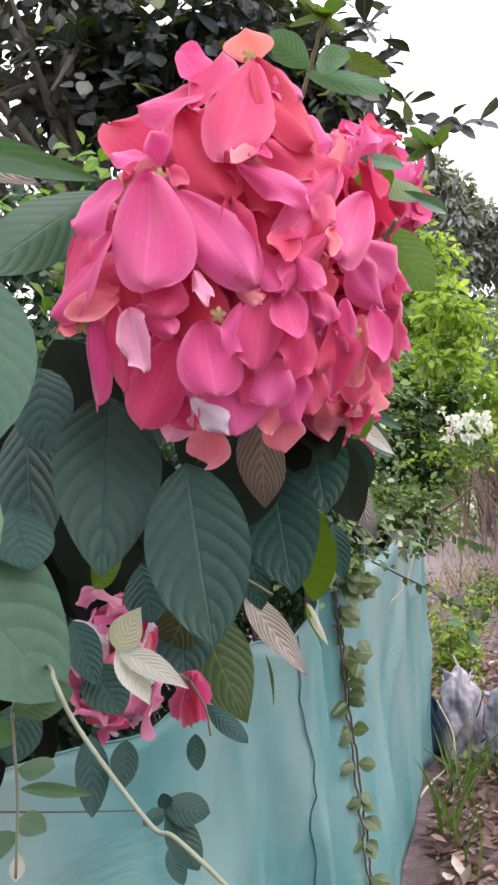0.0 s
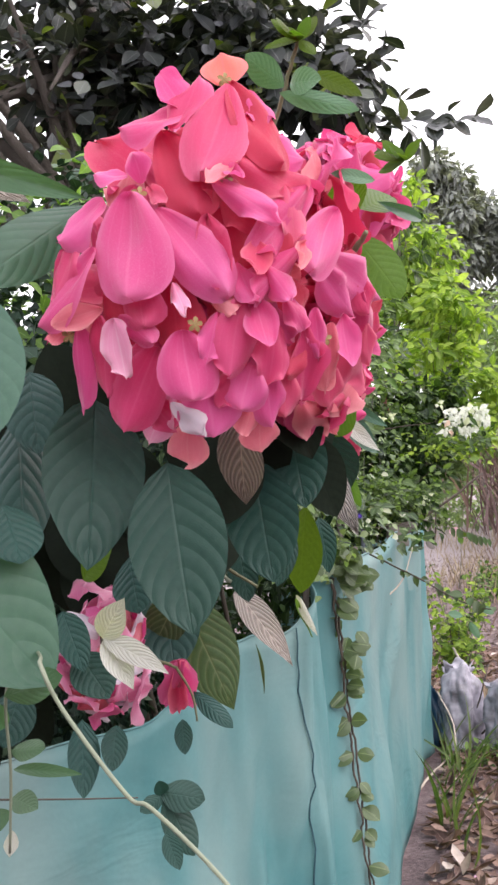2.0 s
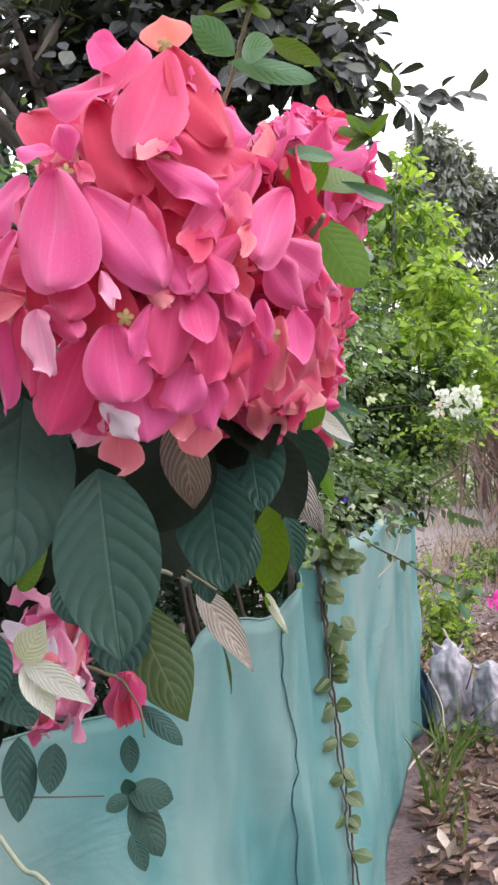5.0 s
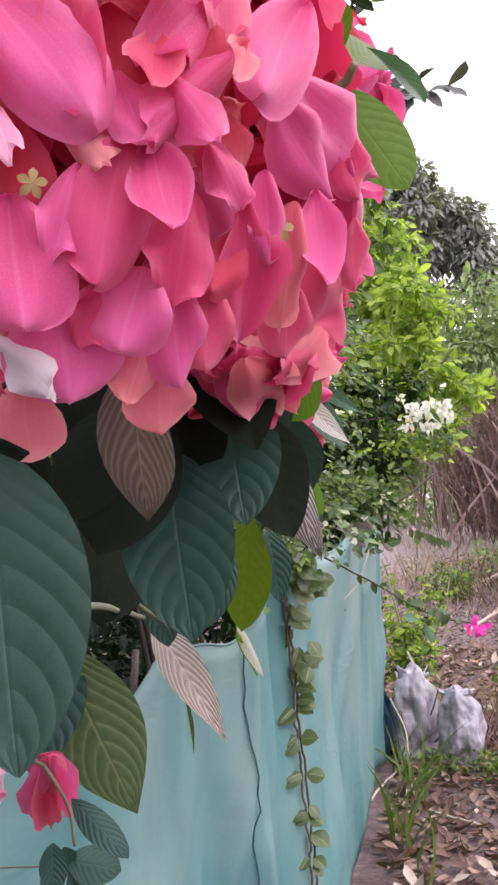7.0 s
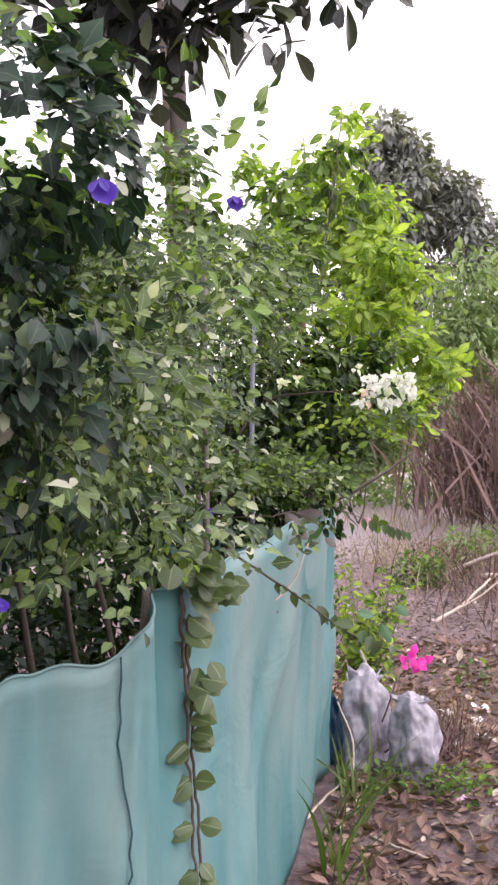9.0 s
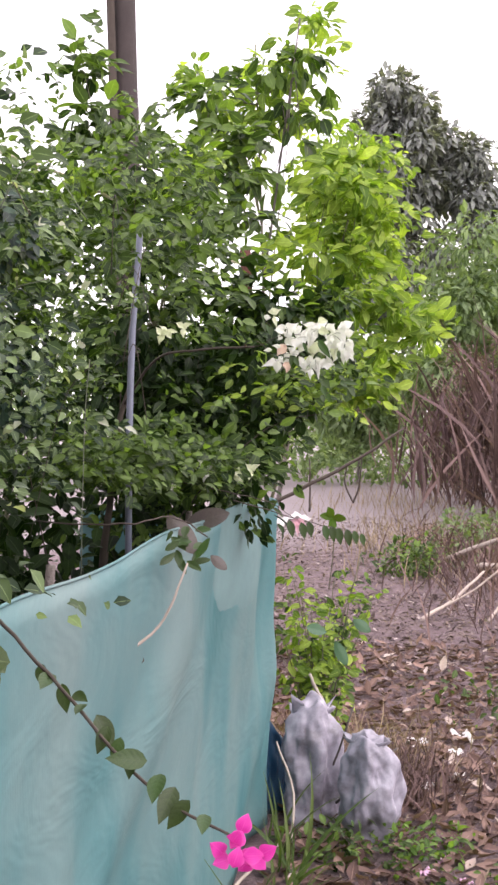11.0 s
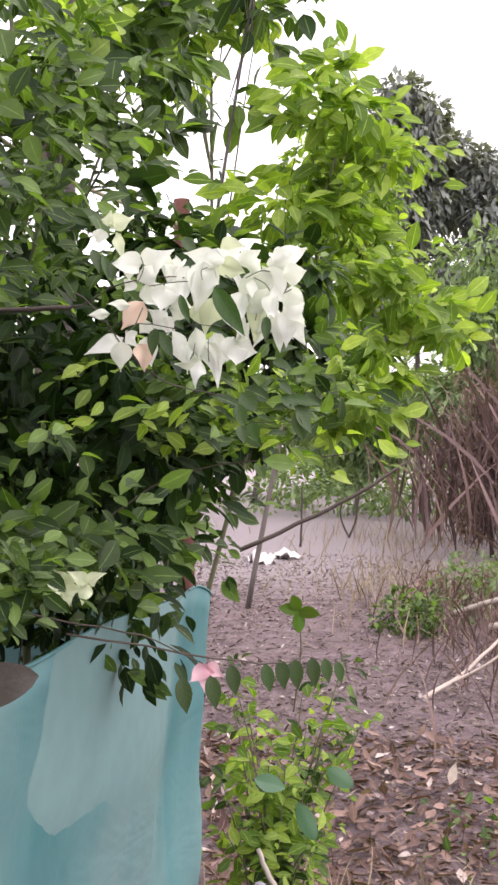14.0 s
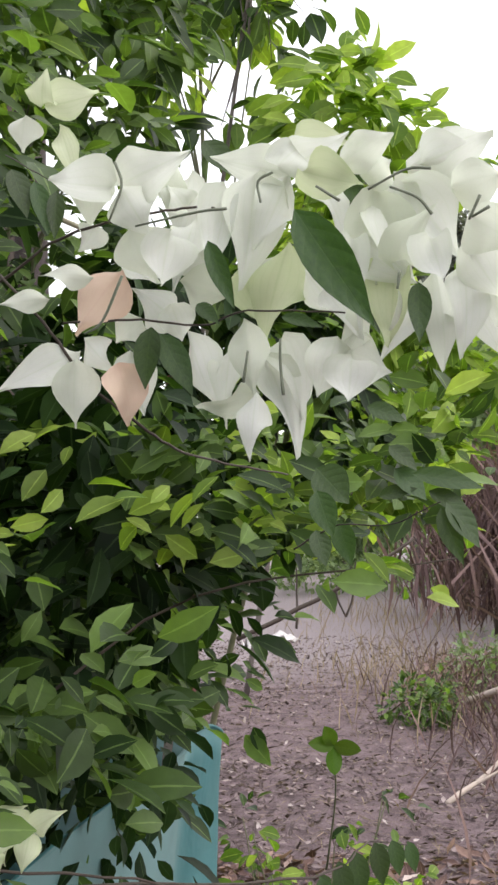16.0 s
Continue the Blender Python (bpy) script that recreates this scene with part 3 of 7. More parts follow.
# ---- round-leaved creeper hanging down the net ----
def creeper():
    thing = empty("hanging_creeper", (0.3, 3.85, 0), "round-leaved creeper hanging in two strands down the net", "vine")
    rnd = random.Random(6)
    k0 = near_fence(0.215, 3.72)
    kinds = []
    for fold, droop in ((-0.35, 0.3), (0.3, 0.1), (-0.15, 0.45)):
        me = raw_mesh("leaf", *blade(6, 6, 0.95, 0.47, 0.25, fold, droop, 0.05))
        me.materials.append(M_ROUNDLEAF)
        kinds.append(me)

    def leaf(at, d, s, facing):
        lay(rnd.choice(kinds), "leaf", at, at + d.normalized() * s, facing, s * 0.85, thing, 0.95)
    heights = [1, 0.94, 0.88, 0.82, 0.76, 0.7, 0.62, 0.54, 0.46, 0.38, 0.3, 0.2, 0.1]
    for strand in range(2):
        pts = []
        for s in heights:
            drift = 0.55 * min(1.0, (1 - s) * 3.2) + strand * 0.75 * max(0.0, min(1.0, (0.9 - s) * 6)) - 0.2
            pts.append(on_fence(k0 + drift + 0.1 * math.sin(13 * s + strand * 2), s, 0.016))
        c = curve_pts(pts, 5, 0.005, strand)
        tube("stem", c, 0.0042, 0.0032, M_TWIG, thing)
        i = 18 if strand else 22
        while i < len(c):
            cluster = rnd.choice((1, 2, 2, 3)) if strand else rnd.choice((1, 1, 2))
            for j in range(cluster):
                sd = 1 if (strand and rnd.random() < 0.75) or (not strand and rnd.random() < 0.3) else -1
                d = Vector((sd * rnd.uniform(0.5, 1), -0.5, rnd.uniform(-0.7, 0.1)))
                leaf(c[i] + Vector((0, 0, rnd.uniform(-0.02, 0.02))), d, rnd.uniform(0.045, 0.068), (rnd.uniform(-0.5, 0.5), -0.7, rnd.uniform(0.1, 1.3)))
            i += rnd.choice((3, 4, 5)) if strand else rnd.choice((5, 7))
    # leafier, greyer top where both strands come over the hem
    for i in range(34):
        t = rnd.random()
        b = on_fence(k0 + rnd.uniform(-0.4, 0.8), 1.0, 0.02) + Vector((rnd.uniform(-0.02, 0.05), rnd.uniform(-0.03, 0.03), 0.07 - 0.34 * t * t))
        d = Vector((rnd.uniform(-0.5, 1), rnd.uniform(-0.8, 0.2), rnd.uniform(-0.8, 0.2)))
        leaf(b, d, rnd.uniform(0.05, 0.075), (rnd.uniform(-0.5, 0.5), -0.7, 0.8))
    # a side runner along the hem with a few dangling leaves
    run = curve_pts([on_fence(k0 + q, 1.0, 0.03) + Vector((0, 0, dz)) for q, dz in ((0.4, 0.05), (2.2, 0.0), (4.0, -0.03), (5.4, -0.05))], 5, 0.002, 9)
    tube("stem", run, 0.003, 0.0018, M_TWIG, thing)
    for i in range(2, len(run)):
        for j in range(2):
            leaf(run[i], Vector((rnd.uniform(-0.6, 0.8), -0.5, rnd.uniform(-1.2, 0.3))), rnd.uniform(0.04, 0.065), (rnd.uniform(-0.4, 0.4), -0.7, rnd.uniform(0.2, 1)))
    return thing


creeper()

# ---- pink mussaenda bush ----
bush = empty("mussaenda_bush", (-0.6, 1.0, 0.0), "mussaenda bush with big pink sepal heads and broad dark leaves", "shrub")
PETAL_SHAPES = [(0.35, -0.45, 0.25, 0.05), (0.5, -0.65, 0.4, 0.07), (0.3, 0.45, -0.25, 0.07), (0.8, -1.1, 0.3, 0.04), (0.3, -0.3, 0.5, 0.09), (0.6, 0.3, 0.35, 0.09), (0.4, -0.8, 0.15, 0.06), (0.7, -0.5, 0.6, 0.08), (0.1, -0.3, 0.12, 0.012), (0.15, -0.4, 0.2, 0.02)]


def petal_set(material):
    out = []
    for s, (tip, cup, curl, ruffle) in enumerate(PETAL_SHAPES):
        me = raw_mesh("petal", *soft_petal(s, 12, 10, 0.8, tip, cup, curl, ruffle))
        me.materials.append(material)
        out.append(me)
    return out


M_PINK_MID = petal_mat("rose_pink_sepal", (0.54, 0.022, 0.1), (0.65, 0.05, 0.185), (0.7, 0.085, 0.26), (0.75, 0.17, 0.34), 0.42, 0.42, veins=0.5)
# deep tone, also used to paint the shaded recesses of the heads
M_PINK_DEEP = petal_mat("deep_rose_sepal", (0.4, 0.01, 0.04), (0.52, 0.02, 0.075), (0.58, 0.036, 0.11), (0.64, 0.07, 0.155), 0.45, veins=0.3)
M_PINK_ROSE = petal_mat("rose_coral_sepal", (0.62, 0.04, 0.12), (0.7, 0.085, 0.22), (0.74, 0.14, 0.29), (0.8, 0.3, 0.38), 0.45, veins=0.3)
M_PINK_CORAL = petal_mat("coral_sepal", (0.68, 0.1, 0.17), (0.74, 0.19, 0.26), (0.78, 0.28, 0.34), (0.82, 0.45, 0.44), 0.45, veins=0.4)
M_PINK_WHITE = petal_mat("bleached_pink_sepal", (0.72, 0.16, 0.36), (0.76, 0.27, 0.46), (0.78, 0.36, 0.53), (0.82, 0.6, 0.7))
M_PINK_PALEST = petal_mat("whitish_sepal", (0.66, 0.6, 0.7), (0.72, 0.68, 0.76), (0.76, 0.72, 0.8), (0.8, 0.74, 0.78))
M_PINK_YELLOW = petal_mat("orange_tinged_sepal", (0.72, 0.16, 0.14), (0.78, 0.3, 0.2), (0.8, 0.4, 0.22), (0.8, 0.22, 0.26), 0.45)
SEPALS = {"P": petal_set(M_PINK), "M": petal_set(M_PINK_MID), "D": petal_set(M_PINK_DEEP), "R": petal_set(M_PINK_ROSE), "C": petal_set(M_PINK_CORAL), "W": petal_set(M_PINK_WHITE), "V": petal_set(M_PINK_PALEST), "Y": petal_set(M_PINK_YELLOW)}
sepal_rng = random.Random(17)
HEAD_MID = {}


def flower_head(mid, label, stem_from):
    """The green boss from which a head of sepals springs."""
    bm = bmesh.new()
    bmesh.ops.create_icosphere(bm, subdivisions=2, radius=0.02)
    for q in bm.verts:
        q.co *= 1 + 0.3 * noise.noise(q.co * 120)
    ob = part("flower_head", bm, M_STEM, bush, label)
    ob.matrix_basis = pose(*mid)
    HEAD_MID[ob.name] = Vector(mid)
    return ob


def sepal(head, base, tip, facing, width, tone, shape):
    turn = Vector([sepal_rng.uniform(-0.3, 0.3) for _ in range(3)])
    kinds = SEPALS[tone]
    a, b = Vector(base), Vector(tip)
    return lay(kinds[(8 + shape % 2) if width > 0.024 else shape if sepal_rng.random() < 0.5 else (shape + 4) % 8], "petal", a, b + (b - a) * 0.06, Vector(facing) + turn, width * (1.32 if width < 0.025 else 1.14), head)


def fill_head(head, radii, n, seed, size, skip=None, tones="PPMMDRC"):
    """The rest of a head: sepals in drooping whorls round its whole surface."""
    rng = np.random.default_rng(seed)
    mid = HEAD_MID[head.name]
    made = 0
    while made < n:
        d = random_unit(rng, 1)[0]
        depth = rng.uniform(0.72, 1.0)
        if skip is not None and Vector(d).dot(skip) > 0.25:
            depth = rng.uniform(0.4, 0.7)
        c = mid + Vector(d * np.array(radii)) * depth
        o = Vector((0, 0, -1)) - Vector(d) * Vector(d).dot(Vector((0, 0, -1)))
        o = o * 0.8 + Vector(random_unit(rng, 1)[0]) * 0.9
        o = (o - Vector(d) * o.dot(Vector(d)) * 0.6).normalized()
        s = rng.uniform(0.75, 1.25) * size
        # sepals set deep take the darker tones, so recess shade is in the colour
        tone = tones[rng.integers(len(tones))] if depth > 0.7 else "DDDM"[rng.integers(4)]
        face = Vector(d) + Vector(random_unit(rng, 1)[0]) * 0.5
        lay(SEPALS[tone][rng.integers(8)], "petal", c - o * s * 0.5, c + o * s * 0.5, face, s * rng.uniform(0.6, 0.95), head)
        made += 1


def little_flower(head, at, facing, size=0.010, cup=M_CREAM):
    """The small five-lobed true flower amid the sepals."""
    v, f, uv = [], [], []
    for k in range(5):
        tv, tf, tuv = blade(4, 2, 0.6, 0.6, 0.6, 0.2, 0.3)
        a = 2 * math.pi * k / 5
        rot = np.array([[math.cos(a), -math.sin(a), 0], [math.sin(a), math.cos(a), 0], [0, 0, 1]])
        f += (tf + len(v)).tolist()
        v += (tv @ rot.T).tolist()
        uv += tuv.tolist()
    ob = part_mesh("floret", raw_mesh("floret", v, f, uv), cup, head, "small cream-green star flower")
    place(ob, at, Vector(at) + Vector((0.2, 0, 1)), facing, size)


main_head = flower_head((0.085, 0.715, 1.77), "dense round head of rose-pink sepals", None)
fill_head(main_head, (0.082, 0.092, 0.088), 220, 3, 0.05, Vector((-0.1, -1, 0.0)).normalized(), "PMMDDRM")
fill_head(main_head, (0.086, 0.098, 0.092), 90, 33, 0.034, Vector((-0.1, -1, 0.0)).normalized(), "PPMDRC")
front_rng = np.random.default_rng(8)
for k in range(85):
    ax, az = front_rng.uniform(-1, 1), front_rng.uniform(-1, 1)
    if ax * ax + az * az > 0.9:
        continue
    c = Vector((0.08 + 0.085 * ax, 0.632 + 0.075 * (ax * ax + az * az), 1.768 + 0.085 * az))
    d = Vector((0.6 * ax + front_rng.uniform(-0.6, 0.6), -0.25, -0.7 + front_rng.uniform(-0.5, 0.9))).normalized()
    r = front_rng.uniform(0.013, 0.021)
    lay(SEPALS["PMMRRDC"[k % 7]][front_rng.integers(8)], "petal", c - d * r, c + d * r, (ax + front_rng.uniform(-0.5, 0.5), -1, az + front_rng.uniform(-0.4, 0.6)), r * front_rng.uniform(1.3, 1.9), main_head)
for c in [(0.048, 0.593, 1.788), (0.001, 0.608, 1.717), (0.072, 0.588, 1.714), (0.099, 0.627, 1.857), (0.095, 0.594, 1.791), (0.142, 0.630, 1.705)]:
    little_flower(main_head, Vector(c) + Vector((0, 0.01, 0)), (0.4, -1, 0.6), 0.0048)
side_head = flower_head((0.186, 1.08, 1.872), "smaller rose-pink sepal head behind the main one", None)
fill_head(side_head, (0.062, 0.06, 0.07), 170, 4, 0.042, None, "PPPMMRD")
mid_head = flower_head((0.166, 1.1, 1.775), "rose-pink sepal head between the others", None)
fill_head(mid_head, (0.05, 0.065, 0.06), 80, 14, 0.04)
rear_head = flower_head((0.155, 1.18, 1.725), "rose-pink sepal head at the back of the bush", None)
fill_head(rear_head, (0.055, 0.065, 0.055), 90, 9, 0.04)
low_head = flower_head((-0.035, 0.86, 1.515), "low half-open sepal head, coral to pale pink", None)
fill_head(low_head, (0.034, 0.04, 0.05), 60, 5, 0.034, None, "PWWCWV")
low_rear_head = flower_head((0.168, 1.3, 1.705), "rose-pink sepal head low on the outer side", None)
fill_head(low_rear_head, (0.04, 0.055, 0.05), 70, 19, 0.036, None, "PRRCM")
under_head = flower_head((0.132, 0.83, 1.685), "coral-pink sepals under the main head", None)
fill_head(under_head, (0.034, 0.04, 0.03), 40, 23, 0.036, None, "CRRCM")
left_head = flower_head((-0.16, 0.80, 1.50), "coral sepal head half hidden by leaves", None)
fill_head(left_head, (0.03, 0.03, 0.05), 26, 6, 0.034, None, "CCP")

LEAF_SHAPES = [(0.6, 0.47, 0.2, 0.14, 0.12, 0.05), (0.6, 0.5, 0.1, -0.16, 0.14, 0.07), (0.6, 0.45, 0.3, 0.2, 0.2, 0.06)]
LEAF_SETS = {}
leaf_rng = random.Random(4)


def leaf_meshes(material):
    if material.name not in LEAF_SETS:
        out = []
        for s, (w, b, p, fo, dr, wv) in enumerate(LEAF_SHAPES):
            p = 1.0 if material in (M_STRIPED, M_STRIPED_GREY, M_SILVER, M_GREEN_VEINED) else p
            me = raw_mesh("leaf", *blade(12, 8, w, b, p, fo, dr, wv, 0, 20 + s))
            me.materials.append(material)
            out.append(me)
        LEAF_SETS[material.name] = out
    return LEAF_SETS[material.name]


def broad_leaf(base, tip, facing, width, material, parent=None):
    return lay(leaf_rng.choice(leaf_meshes(material)), "leaf", base, tip, facing, width, parent or bush, 0.6)


# stems and branches of the bush
for pts, r0, r1 in [
    ([(-0.6, 1.0, 0), (-0.55, 0.98, 0.8), (-0.36, 0.95, 1.35), (-0.1, 0.88, 1.62), (0.06, 0.76, 1.70), (0.085, 0.70, 1.745)], 0.012, 0.004),
    ([(-0.36, 0.95, 1.35), (-0.1, 1.02, 1.55), (0.08, 1.14, 1.63), (0.17, 1.18, 1.72)], 0.006, 0.003),
    ([(0.1, 1.14, 1.64), (0.15, 1.24, 1.66), (0.186, 1.3, 1.695)], 0.006, 0.003),
    ([(0.1, 1.1, 1.64), (0.16, 1.12, 1.76), (0.186, 1.08, 1.872)], 0.004, 0.002),
    ([(-0.55, 0.98, 0.8), (-0.3, 0.78, 1.3), (-0.14, 0.70, 1.64), (-0.138, 0.74, 1.824), (-0.122, 0.75, 1.93)], 0.009, 0.003),
    ([(-0.2, 0.73, 1.5), (-0.145, 0.62, 1.62), (-0.10, 0.58, 1.70)], 0.004, 0.0018),
    ([(-0.36, 0.95, 1.35), (-0.16, 0.90, 1.46), (-0.035, 0.86, 1.515)], 0.004, 0.002),
    ([(-0.4, 0.95, 1.2), (-0.26, 0.84, 1.4), (-0.16, 0.80, 1.50)], 0.005, 0.002),
    ([(0.085, 0.72, 1.78), (0.115, 0.73, 1.83), (0.135, 0.715, 1.875), (0.146, 0.70, 1.90)], 0.0016, 0.0012),
    ([(0.14, 0.80, 1.72), (0.165, 0.72, 1.76), (0.176, 0.70, 1.775)], 0.003, 0.0015),
    ([(-0.06, 0.88, 1.50), (-0.02, 0.87, 1.51), (0.019, 0.86, 1.497)], 0.0022, 0.0012),
    ([(-0.1, 1.02, 1.55), (0.02, 1.02, 1.57), (0.08, 1.0, 1.54)], 0.003, 0.0012),
]:
    tube("stem", curve_pts(pts, 6, 0.0008, 3), r0, r1, M_STEM, bush)
# the inside of the bush: leaves coloured near black in place of deep shade
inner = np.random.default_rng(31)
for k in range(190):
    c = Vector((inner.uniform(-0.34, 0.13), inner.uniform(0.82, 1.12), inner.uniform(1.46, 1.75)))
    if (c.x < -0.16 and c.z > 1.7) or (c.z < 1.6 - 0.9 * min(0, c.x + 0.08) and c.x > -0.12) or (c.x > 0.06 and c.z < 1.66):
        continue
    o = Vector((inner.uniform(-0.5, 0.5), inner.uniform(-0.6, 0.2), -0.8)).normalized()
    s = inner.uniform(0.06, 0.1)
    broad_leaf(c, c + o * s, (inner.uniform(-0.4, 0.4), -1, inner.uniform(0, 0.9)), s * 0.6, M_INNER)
# pink bud
for k in range(4):
    a = k * 1.57
    lay(SEPALS["PR"[k % 2]][(3, 6, 3, 6)[k]], "bud_scale", (0.021 + 0.003 * math.cos(a), 0.86 + 0.003 * math.sin(a), 1.502), (0.014, 0.90, 1.461), (math.cos(a), math.sin(a) - 0.4, 0.2), 0.017, bush)
# yellow-green young shoot above the main head and by the side head
for at, n in (((0.146, 0.70, 1.898), 9), ((0.214, 0.785, 1.838), 8), ((-0.122, 0.75, 1.93), 7)):
    rr = random.Random(n)
    for k in range(n):
        d = Vector((rr.uniform(-1, 1), rr.uniform(-1, 0.4), rr.uniform(-0.2, 1))).normalized()
        broad_leaf(at, Vector(at) + d * rr.uniform(0.014, 0.026), Vector((0, -1, 0.6)), 0.009, M_BROAD_BACKLIT)
# bare trailing shoot in front of the leaves
tube("shoot", curve_pts([(-0.047, 0.680, 1.542), (-0.020, 0.570, 1.549), (0.000, 0.475, 1.556), (0.010, 0.463, 1.539), (0.037, 0.44, 1.507), (0.048, 0.43, 1.503), (0.074, 0.41, 1.481), (0.1, 0.39, 1.45)], 6), 0.0010, 0.0009, M_SHOOT, bush, "thin pale green trailing shoot")
TWIG_TAN = [(0.03, 0.86, 1.575), (0.045, 0.95, 1.562), (0.052, 1.08, 1.542), (0.052, 1.19, 1.524)]
tube("twig", curve_pts(TWIG_TAN, 5, 0.0006, 2), 0.0022, 0.0015, M_SHOOT, bush, "bare grey-green twig", 6)
tube("twig", curve_pts([(0.10, 1.14, 1.64), (0.14, 1.22, 1.66), (0.165, 1.27, 1.69)], 5, 0.0006, 2), 0.0025, 0.0015, M_TWIG, bush, sides=6)
TWIG_LOW = [(-0.322, 1.600, 1.241), (-0.219, 1.600, 1.233), (-0.126, 1.620, 1.222)]
TWIG_LEFT = [(-0.043, 0.630, 1.546), (-0.054, 0.630, 1.521), (-0.057, 0.640, 1.479), (-0.064, 0.650, 1.430)]
# thin twigs that carry the small hanging leaves
tube("twig", curve_pts([(0.019, 0.86, 1.497), (0.028, 0.868, 1.475), (0.03, 0.868, 1.455)], 4), 0.0012, 0.0008, M_STEM, bush, sides=5)
tube("twig", curve_pts(TWIG_LOW, 5), 0.0016, 0.001, M_TWIG, bush, sides=5)
tube("twig", curve_pts(TWIG_LEFT, 5), 0.0012, 0.0008, M_SHOOT, bush, sides=5)


# the main head, sepal by sepal
# darker tones near the top and in the gaps put shade into the colour
sepal(main_head, (0.081, 0.633, 1.842), (0.041, 0.620, 1.835), (-0.13, -1.00, 0.57), 0.023, 'P', 0)
sepal(main_head, (0.077, 0.634, 1.838), (0.061, 0.635, 1.859), (-0.07, -1.00, 0.64), 0.018, 'P', 2)
sepal(main_head, (0.068, 0.622, 1.827), (0.082, 0.628, 1.859), (-0.02, -1.00, 0.60), 0.021, 'M', 0)
sepal(main_head, (0.101, 0.636, 1.854), (0.083, 0.595, 1.802), (0.11, -1.00, 0.50), 0.034, 'M', 1)
sepal(main_head, (0.103, 0.642, 1.857), (0.126, 0.612, 1.804), (0.29, -1.00, 0.52), 0.029, 'D', 0)
sepal(main_head, (0.098, 0.643, 1.855), (0.099, 0.648, 1.876), (0.17, -1.00, 0.76), 0.027, 'Y', 2)
sepal(main_head, (0.110, 0.644, 1.852), (0.120, 0.626, 1.833), (0.30, -1.00, 0.60), 0.015, 'P', 0)
sepal(main_head, (0.063, 0.630, 1.829), (0.077, 0.603, 1.778), (-0.06, -1.00, 0.33), 0.030, 'D', 0)
sepal(main_head, (0.085, 0.627, 1.820), (0.088, 0.606, 1.788), (0.07, -1.00, 0.34), 0.017, 'D', 1)
sepal(main_head, (0.095, 0.614, 1.809), (0.140, 0.618, 1.789), (0.31, -1.00, 0.30), 0.022, 'R', 0)
sepal(main_head, (0.113, 0.628, 1.817), (0.139, 0.630, 1.808), (0.38, -1.00, 0.40), 0.018, 'P', 0)
sepal(main_head, (0.088, 0.604, 1.792), (0.118, 0.591, 1.769), (0.20, -1.00, 0.18), 0.014, 'P', 0)
sepal(main_head, (0.103, 0.614, 1.804), (0.085, 0.590, 1.784), (0.13, -1.00, 0.27), 0.008, 'C', 2)
sepal(main_head, (0.094, 0.611, 1.801), (0.104, 0.594, 1.786), (0.17, -1.00, 0.27), 0.008, 'P', 2)
sepal(main_head, (0.043, 0.605, 1.790), (0.036, 0.585, 1.734), (-0.30, -1.00, 0.05), 0.048, 'P', 0)
sepal(main_head, (0.056, 0.605, 1.780), (0.088, 0.587, 1.731), (-0.05, -1.00, 0.00), 0.029, 'P', 1)
sepal(main_head, (0.041, 0.616, 1.803), (0.026, 0.607, 1.804), (-0.35, -1.00, 0.33), 0.013, 'P', 0)
sepal(main_head, (0.049, 0.613, 1.796), (0.045, 0.604, 1.809), (-0.24, -1.00, 0.33), 0.013, 'P', 0)
sepal(main_head, (0.053, 0.611, 1.793), (0.065, 0.593, 1.778), (-0.15, -1.00, 0.21), 0.008, 'R', 2)
sepal(main_head, (0.027, 0.616, 1.790), (-0.001, 0.612, 1.775), (-0.51, -1.00, 0.19), 0.021, 'P', 1)
sepal(main_head, (0.021, 0.610, 1.762), (-0.015, 0.617, 1.727), (-0.59, -1.00, -0.07), 0.025, 'P', 0)
sepal(main_head, (-0.000, 0.627, 1.767), (-0.020, 0.631, 1.722), (-0.69, -1.00, -0.07), 0.013, 'M', 1)
sepal(main_head, (0.009, 0.620, 1.770), (-0.009, 0.615, 1.741), (-0.61, -1.00, 0.00), 0.017, 'M', 1)
sepal(main_head, (0.040, 0.608, 1.744), (0.043, 0.595, 1.719), (-0.29, -1.00, -0.16), 0.023, 'M', 0)
sepal(main_head, (0.059, 0.614, 1.743), (0.060, 0.606, 1.706), (-0.14, -1.00, -0.21), 0.032, 'D', 0)
sepal(main_head, (0.027, 0.619, 1.744), (0.030, 0.608, 1.723), (-0.39, -1.00, -0.15), 0.020, 'D', 1)
sepal(main_head, (0.062, 0.602, 1.738), (0.067, 0.586, 1.724), (-0.10, -1.00, -0.16), 0.008, 'W', 0)
sepal(main_head, (0.021, 0.615, 1.730), (-0.006, 0.615, 1.724), (-0.55, -1.00, -0.19), 0.012, 'C', 2)
sepal(main_head, (0.007, 0.618, 1.722), (-0.001, 0.626, 1.678), (-0.59, -1.00, -0.38), 0.015, 'P', 3)
sepal(main_head, (0.017, 0.617, 1.727), (0.017, 0.616, 1.684), (-0.48, -1.00, -0.34), 0.017, 'M', 0)
sepal(main_head, (0.027, 0.610, 1.723), (0.028, 0.601, 1.694), (-0.39, -1.00, -0.31), 0.018, 'W', 1)
sepal(main_head, (0.029, 0.613, 1.724), (0.045, 0.597, 1.708), (-0.32, -1.00, -0.27), 0.012, 'P', 0)
sepal(main_head, (0.001, 0.625, 1.724), (-0.008, 0.620, 1.712), (-0.64, -1.00, -0.25), 0.010, 'C', 2)
sepal(main_head, (0.051, 0.609, 1.705), (0.026, 0.620, 1.664), (-0.31, -1.00, -0.48), 0.029, 'M', 0)
sepal(main_head, (0.066, 0.601, 1.712), (0.066, 0.597, 1.676), (-0.09, -1.00, -0.42), 0.032, 'P', 0)
